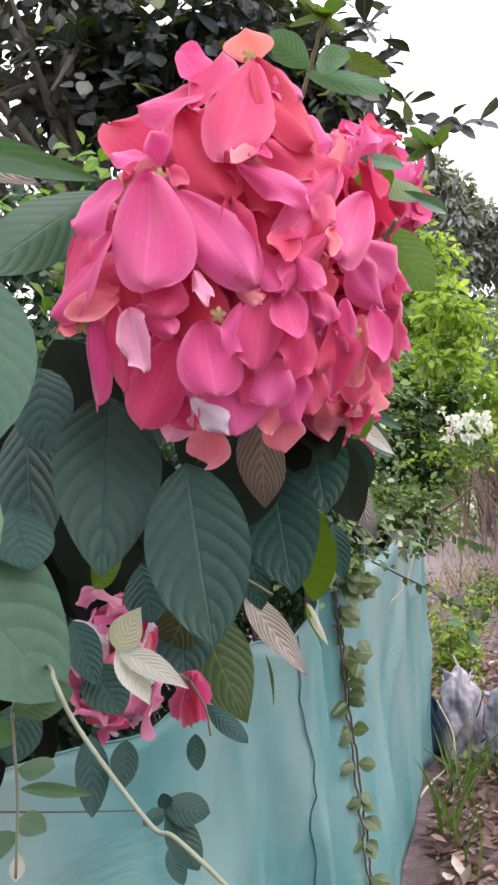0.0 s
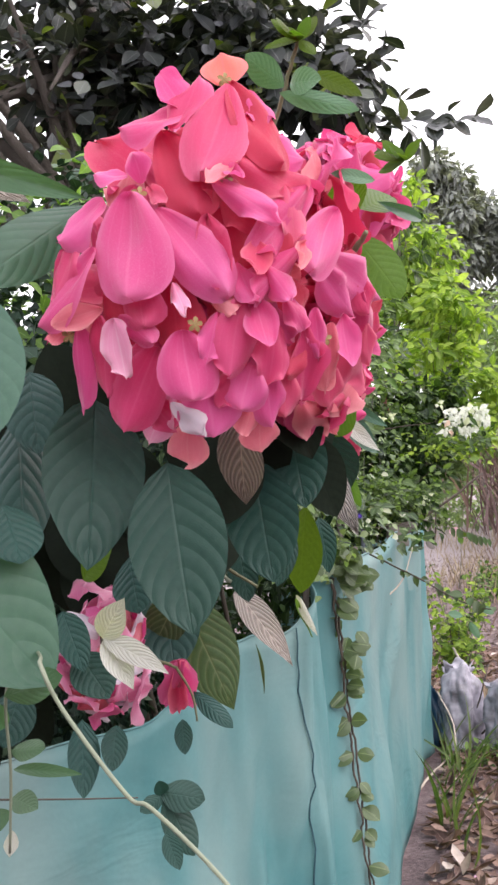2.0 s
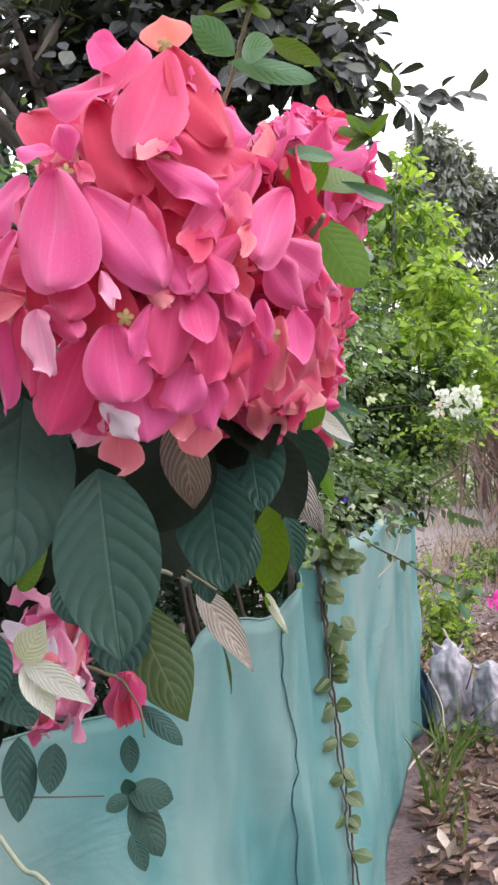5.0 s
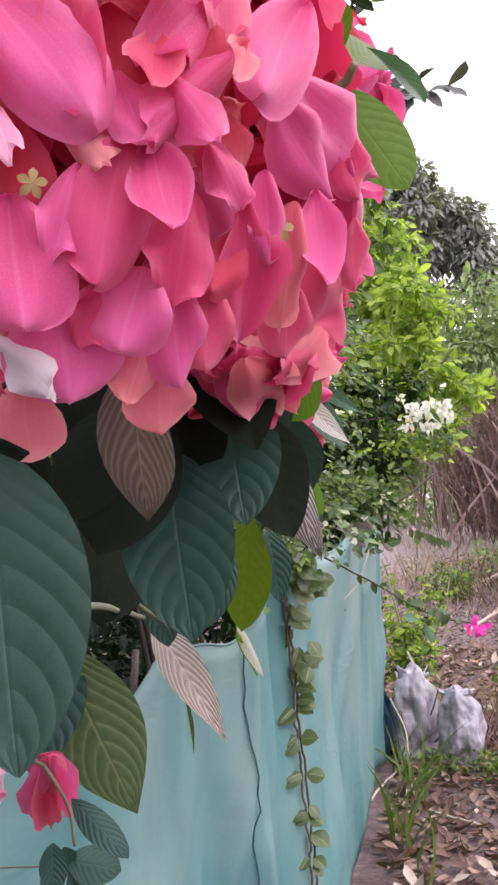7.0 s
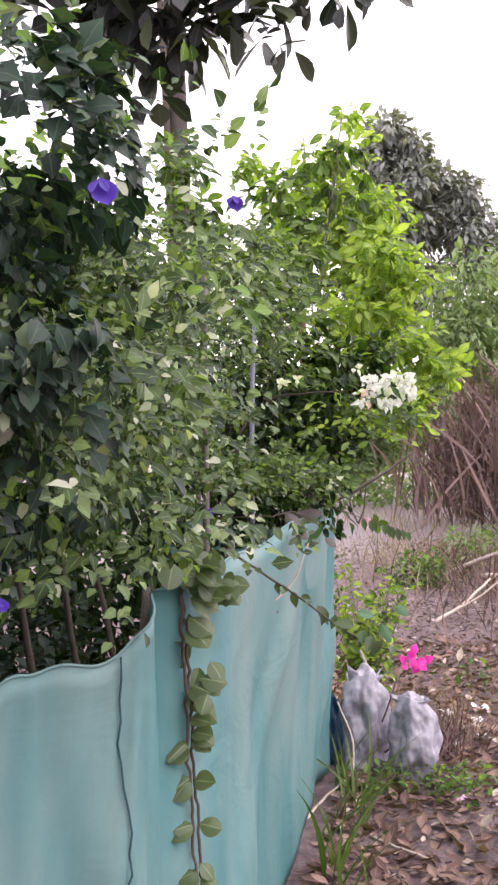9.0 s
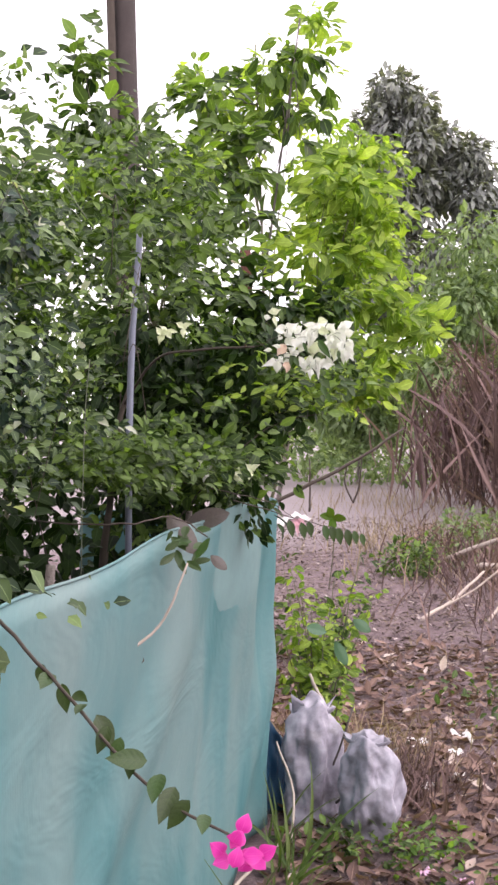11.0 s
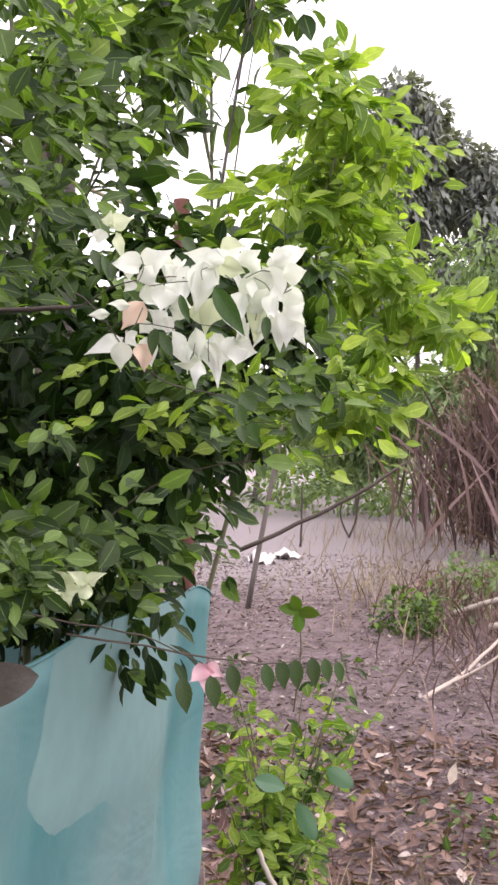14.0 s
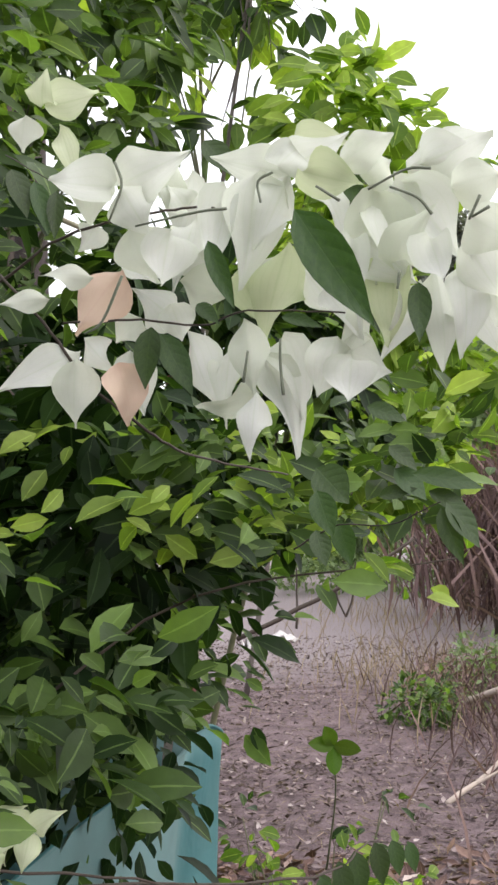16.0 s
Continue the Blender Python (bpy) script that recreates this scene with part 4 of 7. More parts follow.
sepal(main_head, (0.073, 0.613, 1.688), (0.075, 0.618, 1.655), (-0.03, -1.00, -0.57), 0.033, 'P', 1)
sepal(main_head, (0.053, 0.625, 1.683), (0.038, 0.633, 1.655), (-0.26, -1.00, -0.59), 0.017, 'W', 0)
sepal(main_head, (0.054, 0.616, 1.675), (0.065, 0.612, 1.655), (-0.14, -1.00, -0.61), 0.013, 'V', 3)
sepal(main_head, (0.063, 0.632, 1.664), (0.054, 0.642, 1.639), (-0.15, -1.00, -0.71), 0.019, 'C', 0)
sepal(main_head, (0.042, 0.628, 1.682), (0.049, 0.625, 1.660), (-0.25, -1.00, -0.57), 0.015, 'M', 0)
sepal(main_head, (0.085, 0.604, 1.720), (0.078, 0.593, 1.697), (0.03, -1.00, -0.32), 0.013, 'P', 0)
sepal(main_head, (0.100, 0.602, 1.728), (0.091, 0.593, 1.688), (0.14, -1.00, -0.32), 0.022, 'M', 1)
sepal(main_head, (0.105, 0.607, 1.727), (0.110, 0.600, 1.698), (0.24, -1.00, -0.29), 0.015, 'P', 2)
sepal(main_head, (0.115, 0.614, 1.713), (0.112, 0.608, 1.683), (0.28, -1.00, -0.39), 0.019, 'M', 0)
sepal(main_head, (0.099, 0.615, 1.692), (0.093, 0.610, 1.669), (0.14, -1.00, -0.51), 0.021, 'P', 0)
sepal(main_head, (0.097, 0.630, 1.672), (0.093, 0.628, 1.654), (0.14, -1.00, -0.63), 0.013, 'C', 2)
sepal(main_head, (0.108, 0.623, 1.691), (0.110, 0.630, 1.658), (0.25, -1.00, -0.55), 0.017, 'P', 0)
sepal(main_head, (0.101, 0.640, 1.666), (0.101, 0.648, 1.644), (0.19, -1.00, -0.68), 0.019, 'C', 0)
sepal(main_head, (0.093, 0.619, 1.691), (0.083, 0.610, 1.673), (0.08, -1.00, -0.50), 0.014, 'M', 0)
sepal(main_head, (0.118, 0.632, 1.690), (0.117, 0.635, 1.663), (0.32, -1.00, -0.53), 0.015, 'R', 0)
sepal(main_head, (0.130, 0.631, 1.714), (0.131, 0.642, 1.670), (0.42, -1.00, -0.43), 0.019, 'M', 1)
sepal(main_head, (0.147, 0.644, 1.714), (0.144, 0.648, 1.676), (0.53, -1.00, -0.41), 0.014, 'C', 3)
sepal(main_head, (0.149, 0.639, 1.749), (0.183, 0.684, 1.731), (0.70, -1.00, -0.10), 0.024, 'P', 0)
sepal(main_head, (0.142, 0.634, 1.748), (0.164, 0.658, 1.717), (0.59, -1.00, -0.15), 0.019, 'P', 1)
sepal(main_head, (0.169, 0.675, 1.735), (0.179, 0.706, 1.698), (0.76, -1.00, -0.26), 0.020, 'P', 0)
sepal(main_head, (0.158, 0.673, 1.704), (0.165, 0.715, 1.673), (0.66, -1.00, -0.45), 0.021, 'R', 0)
sepal(main_head, (0.154, 0.656, 1.720), (0.154, 0.658, 1.690), (0.60, -1.00, -0.34), 0.015, 'P', 2)
sepal(main_head, (0.171, 0.688, 1.717), (0.173, 0.699, 1.692), (0.74, -1.00, -0.34), 0.013, 'R', 1)
sepal(main_head, (0.157, 0.652, 1.779), (0.140, 0.618, 1.744), (0.56, -1.00, 0.05), 0.027, 'P', 0)
sepal(main_head, (0.142, 0.635, 1.791), (0.119, 0.595, 1.757), (0.42, -1.00, 0.13), 0.024, 'P', 0)
sepal(main_head, (0.135, 0.625, 1.759), (0.110, 0.593, 1.725), (0.35, -1.00, -0.09), 0.018, 'P', 2)
sepal(main_head, (0.134, 0.619, 1.756), (0.126, 0.595, 1.738), (0.41, -1.00, -0.05), 0.010, 'C', 2)
sepal(main_head, (0.092, 0.617, 1.779), (0.097, 0.604, 1.732), (0.13, -1.00, 0.01), 0.030, 'D', 0)
sepal(main_head, (0.083, 0.607, 1.774), (0.087, 0.592, 1.733), (0.06, -1.00, -0.01), 0.017, 'M', 1)
sepal(main_head, (0.121, 0.620, 1.776), (0.119, 0.605, 1.738), (0.33, -1.00, 0.01), 0.019, 'D', 1)
sepal(main_head, (0.111, 0.603, 1.743), (0.124, 0.595, 1.724), (0.31, -1.00, -0.15), 0.013, 'P', 2)
sepal(main_head, (0.128, 0.622, 1.789), (0.133, 0.611, 1.762), (0.42, -1.00, 0.14), 0.017, 'R', 0)
sepal(main_head, (0.077, 0.606, 1.737), (0.092, 0.594, 1.719), (0.06, -1.00, -0.18), 0.012, 'C', 2)
sepal(main_head, (0.122, 0.614, 1.726), (0.133, 0.617, 1.710), (0.40, -1.00, -0.25), 0.013, 'P', 0)
sepal(main_head, (0.138, 0.634, 1.722), (0.139, 0.630, 1.696), (0.48, -1.00, -0.31), 0.012, 'P', 3)
sepal(main_head, (0.109, 0.611, 1.758), (0.106, 0.595, 1.735), (0.24, -1.00, -0.06), 0.014, 'R', 2)
sepal(main_head, (0.098, 0.604, 1.746), (0.105, 0.591, 1.726), (0.19, -1.00, -0.13), 0.013, 'P', 1)
sepal(main_head, (0.167, 0.672, 1.744), (0.173, 0.676, 1.722), (0.73, -1.00, -0.15), 0.015, 'M', 0)
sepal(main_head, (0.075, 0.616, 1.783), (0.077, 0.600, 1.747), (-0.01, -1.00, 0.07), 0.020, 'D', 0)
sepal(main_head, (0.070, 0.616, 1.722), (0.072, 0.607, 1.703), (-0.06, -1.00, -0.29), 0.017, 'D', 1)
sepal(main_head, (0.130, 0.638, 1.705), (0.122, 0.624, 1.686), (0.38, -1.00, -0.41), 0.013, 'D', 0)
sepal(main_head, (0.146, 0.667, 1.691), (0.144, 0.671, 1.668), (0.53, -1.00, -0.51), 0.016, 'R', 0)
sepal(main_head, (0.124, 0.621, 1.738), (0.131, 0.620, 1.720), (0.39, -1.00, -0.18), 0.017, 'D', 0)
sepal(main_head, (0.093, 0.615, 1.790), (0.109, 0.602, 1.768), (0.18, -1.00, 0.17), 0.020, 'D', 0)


# the broad leaves that stand out
broad_leaf((0.003, 0.680, 1.686), (0.001, 0.625, 1.592), (0.3, -0.96, 0.2), 0.060, M_BROAD)
broad_leaf((0.046, 0.645, 1.643), (0.054, 0.602, 1.551), (-0.08, -1.0, 0.28), 0.056, M_BROAD)
broad_leaf((-0.066, 0.780, 1.687), (-0.050, 0.700, 1.605), (0.321, -0.955, 0.219), 0.042, M_BROAD)
broad_leaf((-0.099, 0.600, 1.627), (-0.017, 0.600, 1.531), (0.373, -0.939, 0.515), 0.081, M_BROAD_MID)
broad_leaf((-0.088, 0.520, 1.662), (-0.023, 0.500, 1.615), (0.338, -0.962, 0.455), 0.049, M_BROAD_PALE)
broad_leaf((-0.077, 0.500, 1.694), (-0.025, 0.520, 1.711), (0.183, -0.960, 0.014), 0.025, M_BROAD_PALE)
broad_leaf((-0.068, 0.620, 1.760), (-0.034, 0.540, 1.663), (0.074, -0.988, 0.098), 0.063, M_BROAD_MID)
broad_leaf((-0.090, 0.660, 1.801), (-0.113, 0.600, 1.730), (0.209, -0.956, 0.045), 0.061, M_BROAD_MID)
broad_leaf((-0.136, 0.720, 1.888), (-0.099, 0.620, 1.813), (0.264, -0.927, -0.023), 0.058, M_BROAD_MID)
broad_leaf((-0.108, 0.700, 1.856), (0.008, 0.620, 1.796), (0.056, -0.911, -0.203), 0.020, M_BROAD_PALE)
broad_leaf((-0.105, 0.720, 1.856), (-0.025, 0.660, 1.808), (0.181, -0.978, 0.089), 0.028, M_STRIPED)
broad_leaf((0.006, 0.700, 1.808), (-0.042, 0.600, 1.752), (0.134, -0.948, -0.058), 0.037, M_BROAD_MID)
broad_leaf((-0.106, 0.760, 1.871), (-0.110, 0.740, 1.823), (0.369, -0.903, -0.050), 0.033, M_BROAD_BACKLIT)
broad_leaf((-0.114, 0.760, 1.921), (-0.108, 0.740, 1.882), (-0.044, -0.966, -0.088), 0.020, M_BROAD_BACKLIT)
broad_leaf((-0.121, 0.720, 1.932), (-0.042, 0.620, 1.851), (0.239, -0.956, 0.024), 0.025, M_BROAD_PALE)
broad_leaf((-0.129, 0.740, 1.954), (-0.130, 0.660, 1.887), (0.117, -0.949, -0.063), 0.041, M_BROAD_PALE)
broad_leaf((-0.091, 0.560, 1.702), (-0.124, 0.540, 1.716), (0.280, -0.965, 0.214), 0.019, M_BROAD_PALE)
broad_leaf((-0.096, 0.580, 1.690), (-0.131, 0.560, 1.695), (0.225, -0.961, 0.072), 0.021, M_BROAD_PALE)
broad_leaf((-0.119, 0.560, 1.662), (-0.116, 0.520, 1.610), (0.479, -0.907, 0.200), 0.033, M_BROAD_PALE)
broad_leaf((-0.122, 0.620, 1.550), (-0.123, 0.580, 1.467), (0.134, -0.979, 0.437), 0.053, M_BROAD)
broad_leaf((-0.125, 0.620, 1.599), (-0.105, 0.580, 1.558), (0.440, -0.917, 0.371), 0.020, M_BROAD)
broad_leaf((-0.132, 0.740, 1.474), (-0.118, 0.700, 1.431), (0.230, -0.948, 0.470), 0.040, M_BROAD)
broad_leaf((-0.085, 0.720, 1.816), (-0.050, 0.680, 1.818), (0.165, -0.937, -0.066), 0.025, M_BROAD)
broad_leaf((-0.085, 0.700, 1.805), (-0.057, 0.640, 1.763), (0.102, -0.966, 0.006), 0.020, M_BROAD_PALE)
broad_leaf((0.088, 0.700, 1.673), (0.081, 0.768, 1.604), (-0.082, -1.010, 0.231), 0.031, M_STRIPED)
broad_leaf((0.119, 0.861, 1.671), (0.124, 0.825, 1.609), (-0.1, -1.0, 0.25), 0.046, M_BROAD)
broad_leaf((0.150, 1.110, 1.675), (0.172, 1.170, 1.600), (-0.1, -1.0, 0.2), 0.050, M_BROAD)
broad_leaf((0.136, 0.925, 1.661), (0.172, 0.975, 1.575), (0.1, -1.0, 0.3), 0.027, M_STRIPED_GREY)
broad_leaf((0.156, 0.990, 1.612), (0.179, 1.040, 1.570), (0.25, -1.0, 0.4), 0.017, M_STRIPED_GREY)
broad_leaf((0.090, 0.840, 1.645), (0.096, 0.810, 1.558), (-0.15, -1.0, 0.28), 0.054, M_BROAD)
broad_leaf((0.130, 1.146, 1.603), (0.112, 1.173, 1.512), (-0.3, -1.0, 0.38), 0.040, M_BROAD_BACKLIT)
broad_leaf((0.111, 1.080, 1.587), (0.097, 1.060, 1.534), (0.341, -0.996, 0.249), 0.026, M_BROAD)
broad_leaf((0.052, 1.190, 1.524), (0.101, 1.030, 1.475), (0.07, -0.985, 0.4), 0.029, M_STRIPED)
broad_leaf((0.044, 0.860, 1.659), (0.056, 0.840, 1.613), (0.065, -0.999, 0.224), 0.022, M_BROAD_BACKLIT)
broad_leaf((0.021, 0.900, 1.553), (0.056, 0.940, 1.442), (0.0, -1.0, 0.4), 0.052, M_GREEN_VEINED)
broad_leaf((0.027, 0.880, 1.555), (-0.007, 0.900, 1.500), (0.223, -0.968, 0.376), 0.033, M_GREEN_VEINED)
broad_leaf((0.008, 0.920, 1.550), (0.017, 0.880, 1.496), (0.285, -0.970, 0.376), 0.049, M_BROAD)
broad_leaf((0.165, 1.212, 1.694), (0.223, 1.280, 1.650), (-0.09, -1.0, 0.3), 0.018, M_SILVER)
broad_leaf((0.184, 1.100, 1.693), (0.151, 1.100, 1.670), (-0.095, -0.997, 0.242), 0.032, M_BROAD_BACKLIT)
broad_leaf((0.063, 1.100, 1.573), (0.067, 1.080, 1.521), (-0.268, -1.007, 0.300), 0.030, M_BROAD)
broad_leaf((-0.031, 0.780, 1.573), (-0.005, 0.740, 1.601), (0.010, -1.003, 0.401), 0.022, M_BROAD_BACKLIT)
broad_leaf((-0.001, 0.800, 1.584), (0.004, 0.780, 1.548), (-0.176, -1.027, 0.300), 0.033, M_BROAD)
broad_leaf((0.134, 0.700, 1.870), (0.113, 0.680, 1.885), (-0.034, -0.941, -0.088), 0.019, M_BROAD_PALE)
broad_leaf((0.131, 0.700, 1.866), (0.177, 0.680, 1.847), (-0.027, -1.016, 0.134), 0.015, M_BROAD_PALE)
broad_leaf((0.138, 0.700, 1.872), (0.152, 0.660, 1.860), (-0.055, -0.910, -0.174), 0.017, M_BROAD_PALE)
broad_leaf((0.155, 0.740, 1.890), (0.183, 0.720, 1.867), (-0.033, -0.985, 0.036), 0.013, M_BROAD_BACKLIT)
broad_leaf((0.172, 0.754, 1.784), (0.200, 0.740, 1.740), (0.21, -1.02, 0.24), 0.035, M_BROAD_BACKLIT)
broad_leaf((0.178, 0.790, 1.806), (0.165, 0.750, 1.818), (-0.141, -0.926, -0.106), 0.031, M_BROAD_BACKLIT)
broad_leaf((0.181, 0.800, 1.811), (0.216, 0.860, 1.835), (-0.133, -0.961, -0.002), 0.025, M_BROAD_BACKLIT)
broad_leaf((0.194, 0.800, 1.815), (0.252, 0.920, 1.819), (-0.223, -0.908, -0.121), 0.010, M_BROAD_MID)
broad_leaf((0.200, 0.900, 1.797), (0.238, 1.000, 1.795), (-0.145, -0.959, 0.006), 0.014, M_BROAD_MID)
broad_leaf((0.186, 0.720, 1.811), (0.159, 0.700, 1.814), (-0.044, -1.014, 0.172), 0.010, M_BROAD_PALE)
broad_leaf((0.028, 0.880, 1.475), (0.057, 0.860, 1.451), (0.213, -0.945, 0.583), 0.016, M_BROAD)
broad_leaf((0.019, 0.870, 1.457), (0.019, 0.860, 1.433), (-0.055, -0.988, 0.453), 0.014, M_BROAD)
broad_leaf((-0.023, 0.820, 1.466), (-0.026, 0.800, 1.439), (0.113, -0.972, 0.457), 0.019, M_BROAD)
broad_leaf((-0.047, 0.820, 1.472), (-0.046, 0.800, 1.421), (0.507, -0.908, 0.442), 0.024, M_BROAD)
broad_leaf((0.147, 1.160, 1.700), (0.140, 1.140, 1.670), (0.226, -0.990, 0.154), 0.030, M_BROAD)
broad_leaf((-0.044, 0.620, 1.627), (-0.031, 0.600, 1.598), (0.464, -0.922, 0.342), 0.035, M_BROAD)
broad_leaf((-0.054, 0.560, 1.710), (-0.070, 0.550, 1.689), (0.203, -0.973, 0.136), 0.024, M_BROAD_PALE)
broad_leaf((-0.144, 0.620, 1.705), (-0.116, 0.600, 1.660), (0.242, -0.966, 0.163), 0.034, M_BROAD)
broad_leaf((-0.095, 0.740, 1.752), (-0.100, 0.720, 1.706), (0.306, -0.949, 0.093), 0.044, M_BROAD)
broad_leaf((-0.051, 0.760, 1.715), (-0.043, 0.720, 1.661), (0.097, -0.992, 0.171), 0.040, M_BROAD)
broad_leaf((-0.132, 0.660, 1.617), (-0.145, 0.640, 1.583), (0.128, -0.996, 0.348), 0.030, M_BROAD)
broad_leaf((-0.078, 0.780, 1.506), (-0.091, 0.760, 1.469), (0.087, -0.980, 0.440), 0.031, M_BROAD)
broad_leaf((-0.116, 0.800, 1.504), (-0.141, 0.780, 1.466), (-0.006, -0.984, 0.553), 0.036, M_BROAD)
broad_leaf((-0.052, 0.620, 1.523), (-0.018, 0.600, 1.535), (0.128, -0.991, 0.331), 0.019, M_BROAD_PALE)
broad_leaf((-0.057, 0.640, 1.503), (-0.068, 0.620, 1.520), (-0.014, -1.027, 0.252), 0.016, M_BROAD_PALE)
broad_leaf((-0.056, 0.640, 1.489), (-0.034, 0.620, 1.495), (0.099, -0.936, 0.646), 0.014, M_BROAD_PALE)
broad_leaf((-0.058, 0.650, 1.477), (-0.017, 0.630, 1.477), (0.116, -0.954, 0.535), 0.008, M_BROAD_PALE)
broad_leaf((-0.062, 0.660, 1.459), (-0.045, 0.640, 1.457), (0.127, -0.964, 0.483), 0.015, M_BROAD_PALE)
broad_leaf((-0.064, 0.660, 1.451), (-0.090, 0.640, 1.440), (0.108, -0.940, 0.590), 0.015, M_BROAD_PALE)
broad_leaf((-0.064, 0.660, 1.440), (-0.065, 0.650, 1.428), (-0.119, -0.981, 0.556), 0.009, M_SILVER)
broad_leaf((0.004, 0.620, 1.550), (0.019, 0.600, 1.570), (0.222, -0.980, 0.290), 0.017, M_SILVER)
broad_leaf((0.005, 0.620, 1.550), (0.041, 0.590, 1.535), (0.191, -0.959, 0.507), 0.014, M_SILVER)
broad_leaf((0.005, 0.620, 1.549), (0.022, 0.600, 1.526), (0.317, -0.943, 0.489), 0.016, M_SILVER)
broad_leaf((-0.024, 0.660, 1.563), (-0.011, 0.640, 1.531), (0.086, -0.996, 0.340), 0.020, M_BROAD)
broad_leaf((-0.017, 0.660, 1.538), (0.001, 0.650, 1.513), (0.312, -0.938, 0.492), 0.028, M_BROAD)
broad_leaf((-0.090, 1.620, 1.221), (-0.052, 1.600, 1.144), (0.323, -0.900, 0.599), 0.047, M_BROAD)
broad_leaf((-0.092, 1.620, 1.222), (-0.122, 1.600, 1.208), (0.239, -0.969, 0.395), 0.023, M_BROAD)
broad_leaf((-0.092, 1.620, 1.222), (-0.093, 1.600, 1.245), (0.102, -0.970, 0.481), 0.021, M_BROAD)
broad_leaf((-0.096, 1.620, 1.227), (-0.035, 1.600, 1.220), (0.129, -0.924, 0.649), 0.048, M_BROAD)
broad_leaf((-0.088, 1.580, 1.183), (-0.072, 1.560, 1.139), (0.017, -0.972, 0.504), 0.026, M_BROAD)
broad_leaf((0.169, 1.250, 1.697), (0.226, 1.300, 1.649), (0.189, -0.988, 0.308), 0.028, M_BROAD_MID)
broad_leaf((0.178, 1.280, 1.710), (0.235, 1.320, 1.678), (0.026, -0.992, 0.063), 0.013, M_BROAD_MID)
broad_leaf((0.179, 1.300, 1.636), (0.193, 1.300, 1.592), (0.111, -0.993, 0.280), 0.013, M_BROAD_BACKLIT)
broad_leaf((0.112, 1.350, 1.499), (0.138, 1.400, 1.443), (0.281, -0.932, 0.518), 0.014, M_SILVER)
broad_leaf((0.142, 1.200, 1.589), (0.151, 1.200, 1.530), (0.319, -0.948, 0.383), 0.026, M_BROAD)
broad_leaf((0.111, 1.330, 1.497), (0.137, 1.480, 1.427), (-0.042, -0.993, 0.371), 0.005, M_BROAD_BACKLIT)
broad_leaf((0.063, 1.300, 1.454), (0.071, 1.360, 1.382), (0.247, -0.963, 0.479), 0.004, M_GREEN_VEINED)

# ---- plants behind and over the fence ----
T_SMALL = blade(3, 2, 0.62, 0.42, 0.9, 0.3, 0.25)
T_OVAL = blade(4, 2, 0.5, 0.5, 0.6, 0.3, 0.2)
T_OBOV = blade(5, 2, 0.56, 0.6, 0.0, 0.25, 0.12)
T_VINE = blade(3, 2, 0.74, 0.42, 0.4, 0.25, 0.2)
T_VINE_INNER = blade(2, 2, 0.8, 0.45, 0.4, 0.25, 0.2)
T_LONG = blade(2, 2, 0.4, 0.48, 1.0, 0.35, 0.3)
T_BLADE = blade(6, 2, 0.05, 0.25, 1.0, 0.5, 0.5)
T_STRAW = blade(4, 1, 0.032, 0.3, 1.0, 0.0, 0.6)


NET_Y, NET_X, NET_Z = zip(*sorted((q.y, q.x, q.z) for q in fence_line if q.y < 7.15))


def crown(name, blobs, template, size, material, parent, rng, spread=0.8, fall=0.5, shell=0.5, gaps=0.0, freq=3.0, label="", lift=1.0, inside=False):
    """A crown of separate leaves, gathered in uneven clumps."""
    places, dirs = [], []
    for c, r, n in blobs:
        q = cloud(rng, n, c, r, shell, gaps, freq)
        places.append(q)
        o = (q - np.array(c)) / np.array(r)
        dirs.append(o / (np.linalg.norm(o, axis=1, keepdims=True) + 1e-6))
    places, dirs = np.concatenate(places), np.concatenate(dirs)
    if inside:
        fx = np.interp(places[:, 1], NET_Y, NET_X)
        keep = (places[:, 2] > np.interp(places[:, 1], NET_Y, NET_Z) + 0.05) | (places[:, 0] < fx - 0.2)
        places, dirs = places[keep], dirs[keep]
    n = len(places)
    ob = scatter(name, template, places, hanging(rng, n, dirs, spread, fall), lift * ups_for(rng, n) + 0.8 * dirs, size * rng.uniform(0.45, 1.45, n), material, parent, label)
    ob["kind"] = "stuff"
    return ob


FACE = np.array((0.35, -0.75, -0.2))  # leaves turn towards the open path


def sprigs(name, starts, template, size, material, parent, rng, length=0.25, per=9, label="", fall=0.6):
    """Leaves set in pairs along short shoots, so that the foliage reads as twigs and not as a cloud."""
    n = len(starts)
    d = random_unit(rng, n) * 0.9
    d[:, 2] = np.abs(d[:, 2]) * 0.7 - 0.05
    d /= np.linalg.norm(d, axis=1, keepdims=True)
    places, dirs, ups = [], [], []
    L = length * rng.uniform(0.6, 1.3, n)
    for j in range(per):
        s = (j + 1) / per
        bend = np.zeros((n, 3))
        bend[:, 2] = -0.35 * s * s
        pos = starts + (d * s + bend) * L[:, None]
        side = np.cross(d, np.array([0.0, 0.0, 1.0]))
        side /= np.linalg.norm(side, axis=1, keepdims=True) + 1e-6
        for sg in (-1, 1):
            places.append(pos + rng.normal(0, 0.012, (n, 3)))
            q = d * (0.5 + s) + sg * side * (1.1 - 0.6 * s) + 0.8 * random_unit(rng, n)
            q[:, 2] -= fall
            dirs.append(q)
            ups.append(ups_for(rng, n, 0.8) + FACE)
    places, dirs, ups = np.concatenate(places), np.concatenate(dirs), np.concatenate(ups)
    ob = scatter(name, template, places, dirs, ups, size * rng.uniform(0.45, 1.3, len(places)), material, parent, label)
    ob["kind"] = "stuff"
    return ob


